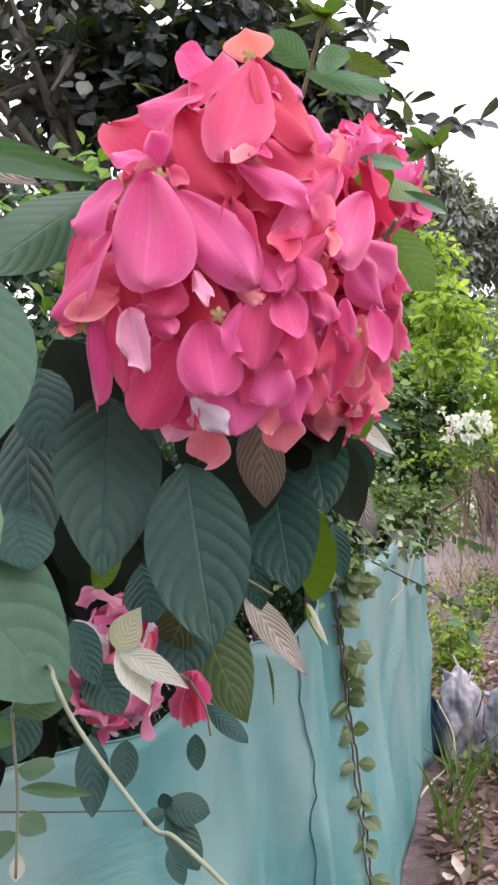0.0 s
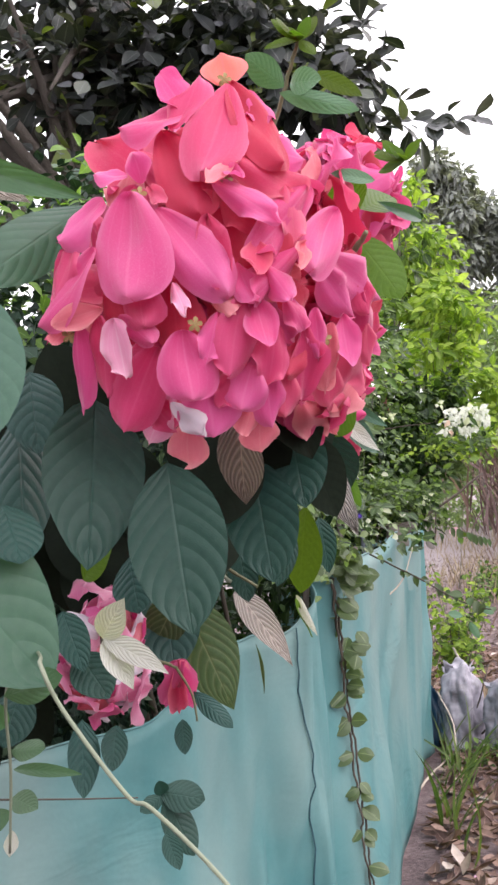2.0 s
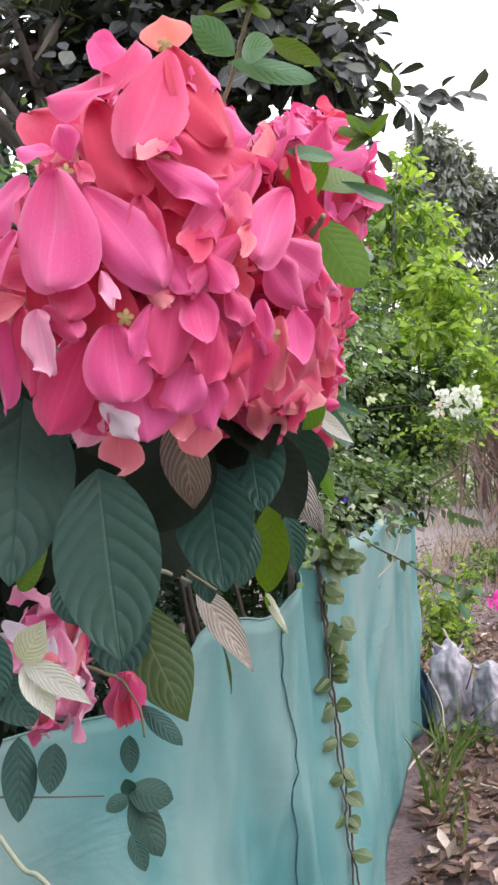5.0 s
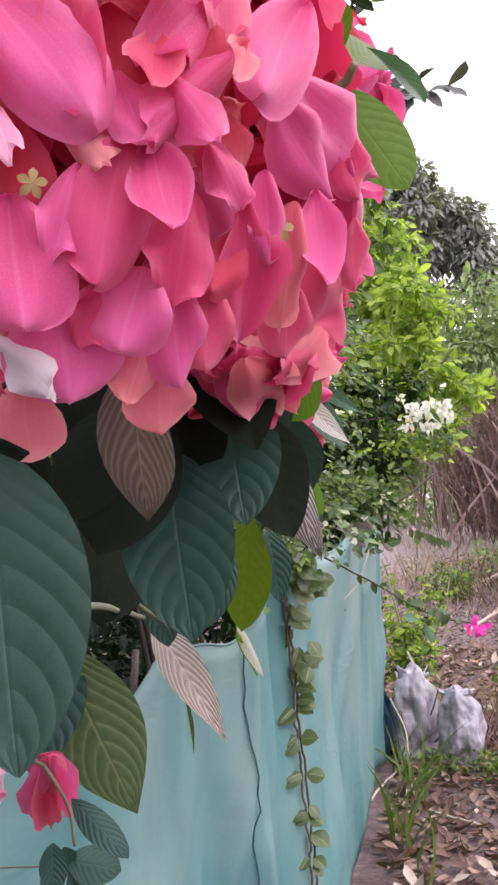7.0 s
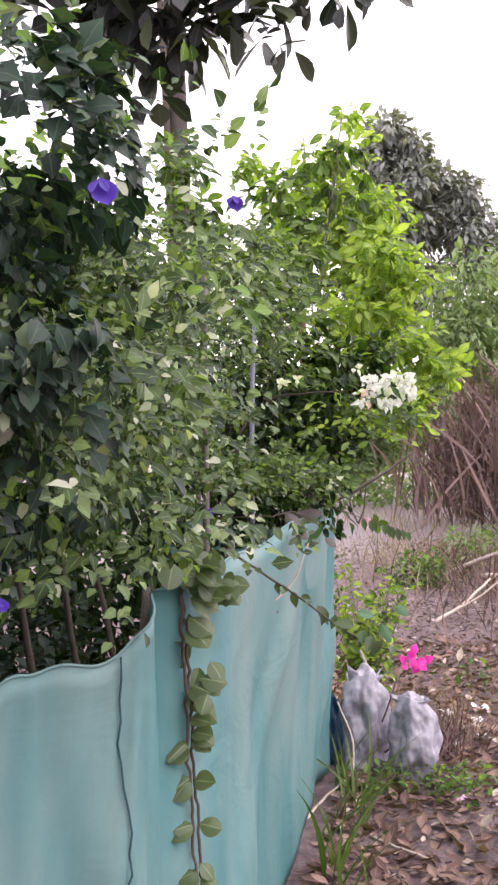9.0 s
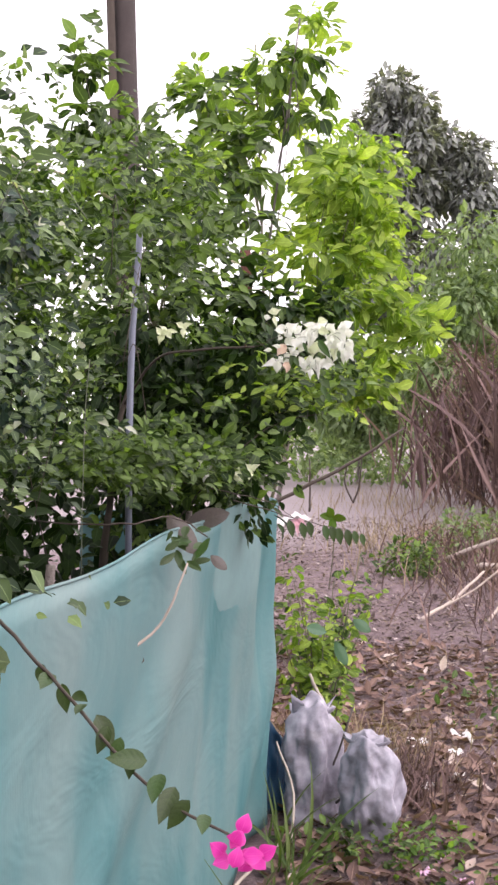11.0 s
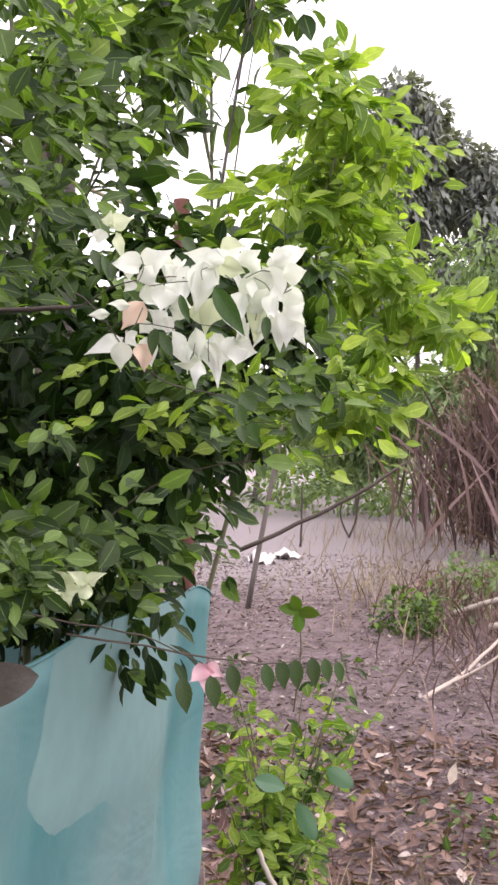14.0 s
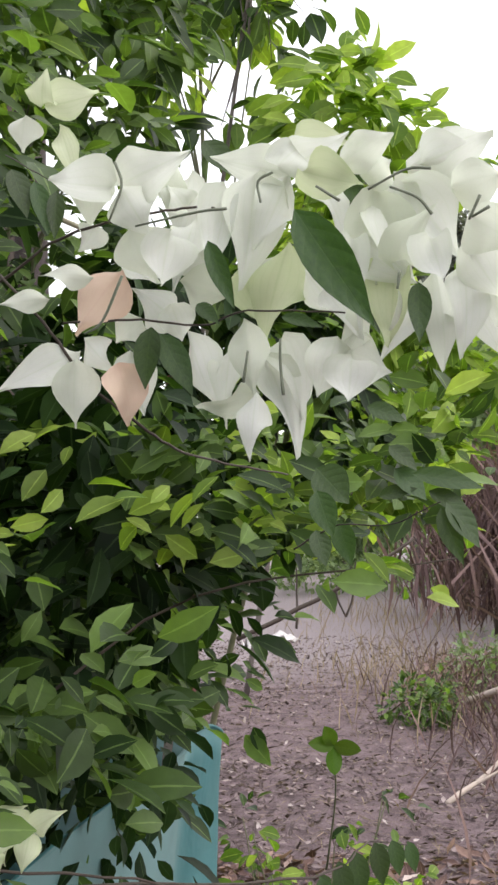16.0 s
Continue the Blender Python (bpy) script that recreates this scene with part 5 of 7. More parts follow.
def vine_hedge():
    rng = np.random.default_rng(11)
    thing = empty("vine_hedge", (-0.2, 3.0, 0), "tangled butterfly-pea vine hedge with small leaves and violet flowers", "hedge")
    blobs = []
    for i in range(120):
        y = rng.uniform(2.35, 5.3)
        surf = np.interp(y, [2.0, 2.4, 3.2, 4.08, 4.2, 4.8, 5.4], [0.08, 0.2, 0.26, 0.33, 0.16, 0.2, 0.42])
        x = surf - rng.uniform(0.12, 0.95)
        top = np.interp(y, [2.1, 2.6, 3.2, 4.2, 5.3], [2.05, 2.15, 2.15, 2.2, 2.25]) + max(0, surf - 0.25 - x) * 0.12
        z = rng.uniform(1.5, top)
        r = rng.uniform(0.12, 0.22)
        blobs.append(((x, y, z), (r, r, r), 260))
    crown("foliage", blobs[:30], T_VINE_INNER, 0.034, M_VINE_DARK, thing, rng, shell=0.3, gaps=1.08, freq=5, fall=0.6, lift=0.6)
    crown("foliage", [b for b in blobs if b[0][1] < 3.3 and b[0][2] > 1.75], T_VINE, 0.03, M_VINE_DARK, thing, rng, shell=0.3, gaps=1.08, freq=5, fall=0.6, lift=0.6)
    crown("foliage", [b for b in blobs if not (b[0][1] < 3.1 and b[0][2] > 1.85)], T_VINE, 0.0235, M_VINE, thing, rng, shell=0.3, gaps=1.08, freq=5, fall=0.6, lift=0.6)
    starts = np.array([(np.interp(y, [2.0, 2.4, 3.2, 4.05, 4.2, 4.8, 5.4], [0.1, 0.2, 0.26, 0.32, 0.15, 0.2, 0.42]) - rng.uniform(-0.02, 0.12), y, rng.uniform(1.42 if y < 4.4 else 1.53, 2.15)) for y in rng.uniform(2.4, 5.3, 300)])
    sprigs("runner_foliage", starts, T_SMALL, 0.028, M_VINE, thing, rng, 0.22, 8)
    starts = np.array([(rng.uniform(-0.7, 0.05), rng.uniform(2.3, 4.2), rng.uniform(1.9, 2.28)) for _ in range(130)])
    sprigs("runner_foliage", starts, T_SMALL, 0.036, M_FRESH_VINE, thing, rng, 0.3, 8)
    for k in range(12):
        y = rng.uniform(2.1, 5.0)
        x = np.interp(y, [2.0, 2.4, 3.2, 4.3, 5.0], [0.1, 0.2, 0.27, 0.37, 0.47]) + rng.uniform(-0.03, 0.03)
        z = rng.uniform(1.75, 2.0)
        d = rng.uniform(-0.2, 0.2, 3) + (0, 0.1, 0)
        tube("tendril", curve_pts([(x, y, z), (x + d[0] * 0.5, y + d[1], z + d[2] + 0.05), (x + d[0], y + 2 * d[1], z + 2 * d[2] - 0.1)], 5), 0.0011, 0.0007, M_SHOOT if k % 3 == 0 else M_TWIG, thing, sides=5)
    for k in range(7):
        y = 3.4 + 0.27 * k + rng.uniform(-0.12, 0.12)
        x = np.interp(y, [3.2, 5.0], [-0.4, 0.0]) - rng.uniform(0, 0.2)
        tube("stem", curve_pts([(x, y, 0), (x + 0.05, y, 0.8), (x - 0.04, y + 0.05, 1.5), (x, y, 2.0)], 5, 0.01, k), 0.014, 0.006, M_TWIG, thing)
    # the inside: woody stems, and leaves coloured darker to stand for the shade
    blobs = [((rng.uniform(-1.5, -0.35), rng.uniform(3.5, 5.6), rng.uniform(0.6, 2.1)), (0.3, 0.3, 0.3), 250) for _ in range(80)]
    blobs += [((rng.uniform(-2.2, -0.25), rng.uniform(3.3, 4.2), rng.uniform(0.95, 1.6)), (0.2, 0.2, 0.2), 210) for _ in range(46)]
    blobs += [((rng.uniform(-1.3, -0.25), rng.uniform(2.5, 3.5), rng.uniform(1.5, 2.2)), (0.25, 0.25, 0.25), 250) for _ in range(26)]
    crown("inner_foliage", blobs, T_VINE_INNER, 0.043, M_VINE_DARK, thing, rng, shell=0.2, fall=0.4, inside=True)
    return thing


hedge = vine_hedge()


def pea_flower(at, size, material=M_PURPLE):
    """A butterfly-pea bloom: one broad standard and two small wings."""
    out = []
    me = raw_mesh("flower", *blade(6, 6, 0.95, 0.6, 0.2, 0.3, 0.25, 0.1))
    me.materials.append(material)
    f = lay(me, "flower", at, Vector(at) + Vector((0.3, -0.25, -0.9)) * size, (0.1, -1, 0.25), size * 0.95, hedge, 0.95)
    for sd in (-1, 1):
        lay(me, "wing", Vector(at) + Vector((0, -0.006, -0.004)), Vector(at) + Vector((sd * 0.35, -0.35, -0.5)) * size, (sd, -1, 0), size * 0.4, f, 0.95)


for at, s in [((0.206, 2.24, 1.93), 0.031), ((0.354, 2.95, 2.055), 0.028), ((0.30, 3.3, 1.53), 0.016), ((0.09, 2.25, 1.49), 0.016)]:
    pea_flower(at, s)


# ---- white bougainvillea ----
# denser clumps behind the white bracts: x, z, radius
BEHIND = [(0.77, 2.09, 0.077), (0.87, 2.03, 0.087), (0.98, 1.99, 0.087), (1.07, 2.07, 0.077), (0.87, 1.88, 0.086), (0.98, 1.85, 0.086), (0.77, 1.91, 0.087), (0.68, 1.99, 0.087), (0.92, 1.73, 0.086), (0.81, 1.73, 0.086), (1.06, 1.9, 0.077), (0.62, 1.85, 0.087), (0.69, 1.68, 0.096)]
def bougainvillea():
    rng = np.random.default_rng(12)
    thing = empty("white_bougainvillea", (0.35, 5.7, 0), "white bougainvillea with arching branches of papery bracts", "shrub")
    tube("trunk", curve_pts([(0.35, 5.7, 0), (0.3, 5.65, 0.8), (0.36, 5.62, 1.5), (0.42, 5.6, 1.78)], 6, 0.003, 2), 0.018, 0.006, M_TWIG, thing)
    tube("branch", curve_pts([(0.4, 5.6, 1.7), (0.5, 5.45, 1.815), (0.62, 5.35, 1.832), (0.756, 5.26, 1.833)], 6, 0.001, 2), 0.004, 0.0028, M_TWIG, thing)
    for pts in ([(0.3, 5.65, 0.8), (0.35, 5.9, 1.6), (0.4, 6.1, 2.4), (0.42, 6.15, 2.9)], [(0.3, 5.65, 0.8), (0.5, 5.8, 1.3), (0.8, 5.9, 1.62), (1.12, 5.9, 1.68)], [(0.3, 5.65, 0.8), (0.15, 5.5, 1.5), (0.1, 5.6, 2.2)], [(0.4, 6.0, 0.3), (0.55, 6.1, 1.2), (0.6, 6.3, 2.1)], [(0.42, 5.75, 1.5), (0.62, 5.65, 1.46), (0.8, 5.75, 1.41), (0.894, 5.885, 1.345)], [(0.7, 5.7, 1.42), (0.98, 6.1, 1.31), (1.08, 6.4, 1.27), (1.15, 6.5, 1.24)]):
        tube("branch", curve_pts(pts, 6, 0.002, 4), 0.0018 if pts[0][2] > 1.3 else 0.0026, 0.0009, M_TWIG, thing)
    starts = []
    for i in range(380):
        y = rng.uniform(5.1, 7.2)
        edge = np.interp(y, [5.0, 5.6, 6.5, 7.3], [0.45, 0.72, 0.78, 0.78])
        z = 1.3 + 1.2 * rng.uniform(0, 1) ** 1.35
        starts.append((edge - abs(rng.normal(0.0, 0.28)) - 0.06, y, z))
    lobe = np.array([(rng.uniform(0.75, 1.12), rng.uniform(5.75, 6.1), rng.uniform(1.68, 1.82)) for i in range(55)])
    sprigs("foliage", lobe[:30], T_OVAL, 0.04, M_BOUG, thing, rng, 0.11, 5, fall=0.3)
    sprigs("foliage", lobe[30:], T_OVAL, 0.04, M_FRESH, thing, rng, 0.11, 5, fall=0.3)
    for i in range(34):
        y = rng.uniform(4.9, 5.25)
        starts.append((np.interp(y, [4.9, 5.7], [0.46, 0.66]) + rng.uniform(-0.14, 0.0), y, rng.uniform(1.5, 1.58)))
    for i in range(150):
        y = rng.uniform(5.0, 6.8)
        starts.append((np.interp(y, [4.9, 5.6, 6.9], [0.42, 0.62, 0.84]) + rng.uniform(-0.18, 0.04), y, rng.uniform(1.5 if y < 5.5 else 1.44, 1.62)))
    for i in range(34):
        starts.append((rng.uniform(0.5, 0.66), rng.uniform(5.2, 5.6), rng.uniform(1.5, 1.62)))
    for i in range(44):
        y = rng.uniform(5.3, 5.85)
        starts.append((np.interp(y, [4.9, 5.7], [0.46, 0.66]) + rng.uniform(-0.08, 0.06), y, rng.uniform(1.47, 1.56)))
    starts = np.array(starts)
    # thinned between the flowering branch and the lower leaves, so dark inner leaves show
    hollow = (starts[:, 2] > 1.57) & (starts[:, 2] < 1.9) & (starts[:, 1] < 6.3) & (rng.uniform(0, 1, len(starts)) < 0.62)
    starts = starts[~hollow]
    starts = starts[np.hypot(starts[:, 0] - 0.5 + 0.16 * (starts[:, 1] - 5.9), 0.7 * (starts[:, 2] - 1.69)) > 0.1]
    low = (starts[:, 1] < 5.8) & (starts[:, 2] < 1.53)
    starts[low, 2] = 1.53
    high = np.array([(rng.uniform(0.05, 0.62), rng.uniform(5.5, 6.8), rng.uniform(2.0, 2.5)) for _ in range(90)])
    starts = np.concatenate([starts, high])
    near = starts[:, 1] < 5.6
    sprigs("foliage", starts[near], T_OVAL, 0.032, M_BOUG, thing, rng, 0.14, 9)
    sprigs("foliage", starts[~near], T_OVAL, 0.05, M_BOUG, thing, rng, 0.2, 6)
    # inner leaves get the darker colour to stand for shade within the plant
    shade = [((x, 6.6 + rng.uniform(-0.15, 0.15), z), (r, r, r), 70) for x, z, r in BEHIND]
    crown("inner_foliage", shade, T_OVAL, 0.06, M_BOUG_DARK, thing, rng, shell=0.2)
    crown("foliage", shade, T_OVAL, 0.055, M_BOUG, thing, rng, shell=0.3)
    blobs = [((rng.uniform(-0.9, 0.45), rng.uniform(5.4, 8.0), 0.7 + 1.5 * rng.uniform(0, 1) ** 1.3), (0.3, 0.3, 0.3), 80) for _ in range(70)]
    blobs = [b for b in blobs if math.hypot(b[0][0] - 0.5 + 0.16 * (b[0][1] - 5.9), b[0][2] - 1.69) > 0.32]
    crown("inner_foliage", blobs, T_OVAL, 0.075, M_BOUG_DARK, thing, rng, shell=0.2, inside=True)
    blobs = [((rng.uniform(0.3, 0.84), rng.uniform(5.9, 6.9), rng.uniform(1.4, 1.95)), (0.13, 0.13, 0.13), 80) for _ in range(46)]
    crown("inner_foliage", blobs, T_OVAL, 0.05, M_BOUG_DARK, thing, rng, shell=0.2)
    return thing


boug = bougainvillea()
BRACTS, BOUG_LEAF = {}, raw_mesh("leaf", *blade(8, 4, 0.5, 0.42, 1.1, 0.3, 0.2, 0.06))
BOUG_LEAF.materials.append(M_BOUG_BIG)
bract_rng = random.Random(3)


def bract(base, tip, facing, width, material):
    if material.name not in BRACTS:
        BRACTS[material.name] = []
        for s, (fo, dr, wv) in enumerate([(0.6, 0.25, 0.4), (-0.65, 0.3, 0.5), (0.8, -0.25, 0.45), (-0.5, 0.45, 0.55), (0.3, 0.5, 0.6)]):
            me = raw_mesh("bract", *blade(10, 6, 0.75, 0.38, 1.9, fo, dr, wv, 0, 60 + s))
            me.materials.append(material)
            BRACTS[material.name].append(me)
    return lay(bract_rng.choice(BRACTS[material.name]), "bract", base, Vector(tip) + (Vector(tip) - Vector(base)) * 0.1, facing, width * 0.95, boug, 0.75)


def boug_leaf(base, tip, facing, width, parent=None):
    return lay(BOUG_LEAF, "leaf", base, tip, facing, width, parent or boug, 0.5)


def twig(pts, r):
    tube("twig", curve_pts(pts, 6, 0.0004, 5), r * 0.5, r * 0.3, M_TWIG, boug, sides=6)


def stamen(pts):
    tube("stamen", curve_pts(pts, 4), 0.0005, 0.0007, M_SHOOT, boug, sides=5)


# white bracts, leaves and twigs at the end of the arching branch
bract((0.800, 5.218, 1.912), (0.825, 5.223, 1.918), (0.180, -0.789, -0.584), 0.021, M_WHITE_GREEN)
bract((0.799, 5.219, 1.913), (0.799, 5.207, 1.919), (-0.292, -0.971, -0.497), 0.018, M_WHITE_GREEN)
bract((0.805, 5.234, 1.908), (0.813, 5.227, 1.882), (0.071, -0.951, -0.256), 0.013, M_WHITE_GREEN)
bract((0.790, 5.226, 1.911), (0.786, 5.228, 1.896), (-0.312, -1.050, -0.277), 0.018, M_WHITE)
bract((0.832, 5.209, 1.872), (0.806, 5.197, 1.869), (0.107, -0.986, 0.088), 0.026, M_WHITE)
bract((0.834, 5.211, 1.873), (0.859, 5.195, 1.880), (0.163, -0.891, -0.198), 0.029, M_WHITE)
bract((0.836, 5.201, 1.870), (0.846, 5.198, 1.851), (-0.052, -0.958, -0.184), 0.026, M_WHITE)
bract((0.821, 5.219, 1.883), (0.821, 5.217, 1.860), (0.097, -0.961, -0.134), 0.024, M_WHITE)
bract((0.852, 5.225, 1.871), (0.862, 5.221, 1.884), (0.383, -0.882, -0.677), 0.021, M_WHITE)
bract((0.865, 5.224, 1.864), (0.860, 5.218, 1.875), (0.360, -0.993, 0.153), 0.016, M_WHITE)
bract((0.822, 5.228, 1.859), (0.817, 5.227, 1.847), (0.501, -0.887, -0.456), 0.018, M_WHITE)
bract((0.839, 5.211, 1.854), (0.847, 5.214, 1.829), (-0.351, -0.973, -0.163), 0.029, M_WHITE)
bract((0.858, 5.197, 1.848), (0.853, 5.195, 1.825), (0.269, -0.956, 0.014), 0.026, M_WHITE)
bract((0.865, 5.217, 1.851), (0.879, 5.211, 1.828), (-0.267, -0.943, -0.513), 0.024, M_WHITE)
bract((0.862, 5.206, 1.828), (0.880, 5.200, 1.819), (-0.175, -0.904, -0.365), 0.023, M_WHITE)
bract((0.835, 5.224, 1.837), (0.813, 5.222, 1.811), (-0.152, -1.042, -0.043), 0.027, M_PEACH)
bract((0.823, 5.211, 1.831), (0.804, 5.201, 1.832), (0.155, -1.021, 0.071), 0.012, M_WHITE)
bract((0.833, 5.213, 1.792), (0.843, 5.215, 1.767), (0.508, -0.978, -0.042), 0.024, M_PEACH)
bract((0.814, 5.230, 1.800), (0.782, 5.216, 1.783), (0.217, -0.950, -0.004), 0.020, M_WHITE)
bract((0.814, 5.217, 1.795), (0.811, 5.218, 1.765), (-0.119, -1.018, -0.275), 0.023, M_WHITE)
bract((0.816, 5.233, 1.807), (0.826, 5.224, 1.792), (-0.166, -0.988, -0.294), 0.017, M_WHITE)
bract((0.801, 5.226, 1.824), (0.782, 5.218, 1.821), (0.147, -0.985, -0.106), 0.012, M_WHITE)
bract((0.865, 5.209, 1.806), (0.873, 5.198, 1.773), (-0.409, -0.987, -0.388), 0.020, M_WHITE)
bract((0.890, 5.182, 1.807), (0.892, 5.177, 1.777), (-0.183, -0.985, 0.057), 0.019, M_WHITE)
bract((0.896, 5.199, 1.778), (0.874, 5.198, 1.765), (0.278, -0.953, -0.755), 0.017, M_WHITE)
bract((0.895, 5.178, 1.775), (0.891, 5.163, 1.753), (-0.132, -0.995, 0.021), 0.016, M_WHITE)
bract((0.900, 5.198, 1.792), (0.915, 5.189, 1.753), (0.442, -1.040, -0.094), 0.022, M_WHITE)
bract((0.907, 5.200, 1.801), (0.916, 5.187, 1.769), (0.320, -1.029, -0.180), 0.023, M_WHITE)
bract((0.919, 5.203, 1.797), (0.914, 5.203, 1.765), (0.508, -1.021, -0.110), 0.020, M_WHITE)
bract((0.929, 5.170, 1.797), (0.920, 5.175, 1.772), (-0.153, -0.986, -0.257), 0.022, M_WHITE)
bract((0.930, 5.179, 1.789), (0.949, 5.173, 1.782), (-0.125, -0.981, -0.276), 0.030, M_WHITE)
bract((0.934, 5.164, 1.787), (0.932, 5.160, 1.769), (-0.159, -0.983, -0.244), 0.024, M_WHITE)
bract((0.896, 5.193, 1.873), (0.892, 5.193, 1.826), (0.223, -0.974, -0.220), 0.032, M_WHITE)
bract((0.884, 5.197, 1.867), (0.878, 5.188, 1.830), (-0.293, -0.983, -0.285), 0.021, M_WHITE)
bract((0.911, 5.189, 1.872), (0.901, 5.173, 1.844), (0.134, -0.957, -0.171), 0.023, M_WHITE)
bract((0.908, 5.189, 1.873), (0.929, 5.172, 1.879), (-0.010, -0.923, -0.394), 0.025, M_WHITE)
bract((0.905, 5.174, 1.871), (0.917, 5.179, 1.886), (-0.258, -0.995, -0.067), 0.023, M_WHITE)
bract((0.911, 5.199, 1.844), (0.896, 5.186, 1.804), (-0.312, -0.988, -0.024), 0.028, M_WHITE_GREEN)
bract((0.917, 5.192, 1.830), (0.930, 5.189, 1.808), (-0.566, -0.884, -0.373), 0.023, M_WHITE)
bract((0.923, 5.195, 1.871), (0.939, 5.195, 1.850), (0.300, -1.080, 0.339), 0.017, M_WHITE)
bract((0.930, 5.166, 1.869), (0.947, 5.155, 1.880), (-0.147, -0.959, 0.040), 0.020, M_WHITE)
bract((0.940, 5.168, 1.868), (0.954, 5.173, 1.877), (-0.300, -1.019, 0.083), 0.026, M_WHITE)
bract((0.946, 5.179, 1.864), (0.944, 5.184, 1.826), (0.213, -1.003, -0.304), 0.031, M_WHITE)
bract((0.956, 5.182, 1.867), (0.952, 5.169, 1.826), (-0.271, -0.945, 0.052), 0.028, M_WHITE)
bract((0.960, 5.176, 1.863), (0.977, 5.165, 1.832), (-0.351, -0.894, -0.254), 0.036, M_WHITE)
bract((0.960, 5.173, 1.869), (0.994, 5.171, 1.891), (-0.454, -1.016, 0.289), 0.031, M_WHITE)
bract((0.966, 5.172, 1.871), (0.987, 5.168, 1.878), (-0.123, -0.907, -0.420), 0.025, M_WHITE)
bract((0.975, 5.154, 1.856), (0.995, 5.149, 1.862), (-0.335, -1.020, 0.045), 0.025, M_WHITE)
bract((0.978, 5.137, 1.840), (0.995, 5.137, 1.831), (-0.336, -0.867, -0.449), 0.026, M_WHITE)
bract((0.977, 5.140, 1.832), (0.991, 5.142, 1.804), (-0.445, -0.884, -0.360), 0.023, M_WHITE)
bract((0.955, 5.181, 1.832), (0.953, 5.175, 1.795), (-0.390, -0.940, 0.078), 0.023, M_WHITE_GREEN)
bract((0.943, 5.172, 1.812), (0.936, 5.163, 1.791), (0.332, -1.013, -0.096), 0.016, M_WHITE)
bract((0.964, 5.176, 1.821), (0.953, 5.164, 1.792), (0.145, -1.004, -0.166), 0.017, M_WHITE)
bract((0.971, 5.173, 1.826), (0.976, 5.163, 1.789), (0.118, -1.035, 0.090), 0.019, M_WHITE)
bract((0.979, 5.152, 1.824), (0.982, 5.150, 1.789), (0.120, -1.037, 0.160), 0.021, M_WHITE)
bract((0.992, 5.167, 1.831), (0.998, 5.168, 1.804), (-0.630, -0.848, -0.164), 0.017, M_WHITE)
bract((0.869, 5.214, 1.858), (0.861, 5.198, 1.832), (-0.006, -0.978, 0.025), 0.018, M_WHITE)
bract((0.876, 5.219, 1.857), (0.870, 5.223, 1.837), (-0.458, -1.011, 0.018), 0.017, M_WHITE)
bract((0.843, 5.231, 1.816), (0.833, 5.228, 1.806), (-0.069, -1.019, -0.186), 0.020, M_WHITE)
bract((0.857, 5.224, 1.821), (0.864, 5.227, 1.805), (0.202, -0.993, -0.105), 0.020, M_WHITE)
bract((0.888, 5.207, 1.833), (0.900, 5.209, 1.812), (0.206, -1.013, 0.048), 0.019, M_WHITE_GREEN)
bract((0.935, 5.170, 1.839), (0.938, 5.159, 1.813), (-0.250, -0.952, -0.264), 0.020, M_WHITE)
bract((0.926, 5.179, 1.822), (0.938, 5.164, 1.798), (0.080, -1.019, -0.082), 0.020, M_WHITE)
bract((0.965, 5.150, 1.834), (0.969, 5.138, 1.813), (-0.271, -0.939, -0.221), 0.020, M_WHITE)
bract((0.885, 5.210, 1.800), (0.879, 5.195, 1.770), (-0.279, -0.998, -0.113), 0.016, M_WHITE)
boug_leaf((0.909, 5.130, 1.841), (0.938, 5.120, 1.794), (-0.352, -0.975, 0.298), 0.019)
boug_leaf((0.960, 5.150, 1.816), (0.959, 5.140, 1.791), (0.038, -0.973, 0.335), 0.010)
boug_leaf((0.875, 5.170, 1.838), (0.885, 5.160, 1.808), (-0.315, -0.980, 0.302), 0.009)
boug_leaf((0.849, 5.210, 1.808), (0.845, 5.200, 1.780), (-0.301, -0.989, 0.367), 0.013)
boug_leaf((0.853, 5.210, 1.805), (0.868, 5.200, 1.777), (0.078, -0.991, 0.373), 0.013)
boug_leaf((0.873, 5.260, 1.909), (0.888, 5.250, 1.890), (0.187, -0.958, 0.213), 0.014)
boug_leaf((0.933, 5.180, 1.874), (0.940, 5.170, 1.851), (0.153, -0.959, 0.237), 0.011)
boug_leaf((0.905, 5.160, 1.804), (0.921, 5.150, 1.799), (-0.020, -0.985, 0.340), 0.006)
boug_leaf((0.870, 5.180, 1.813), (0.879, 5.170, 1.804), (-0.130, -0.986, 0.333), 0.007)
boug_leaf((0.778, 5.260, 1.895), (0.788, 5.250, 1.870), (0.459, -0.954, 0.241), 0.013)
boug_leaf((0.789, 5.260, 1.889), (0.798, 5.250, 1.861), (0.327, -0.959, 0.252), 0.010)
boug_leaf((0.800, 5.260, 1.884), (0.800, 5.250, 1.859), (0.111, -0.962, 0.257), 0.009)
boug_leaf((0.989, 5.360, 1.746), (1.030, 5.350, 1.739), (-0.134, -0.982, 0.470), 0.013)
boug_leaf((0.998, 5.360, 1.736), (1.022, 5.350, 1.724), (0.164, -0.983, 0.487), 0.012)
boug_leaf((0.999, 5.310, 1.729), (1.016, 5.300, 1.706), (0.203, -0.981, 0.505), 0.015)
boug_leaf((0.986, 5.410, 1.751), (1.005, 5.400, 1.733), (0.191, -0.988, 0.472), 0.017)
boug_leaf((0.996, 5.310, 1.726), (1.005, 5.300, 1.696), (-0.479, -0.983, 0.515), 0.012)
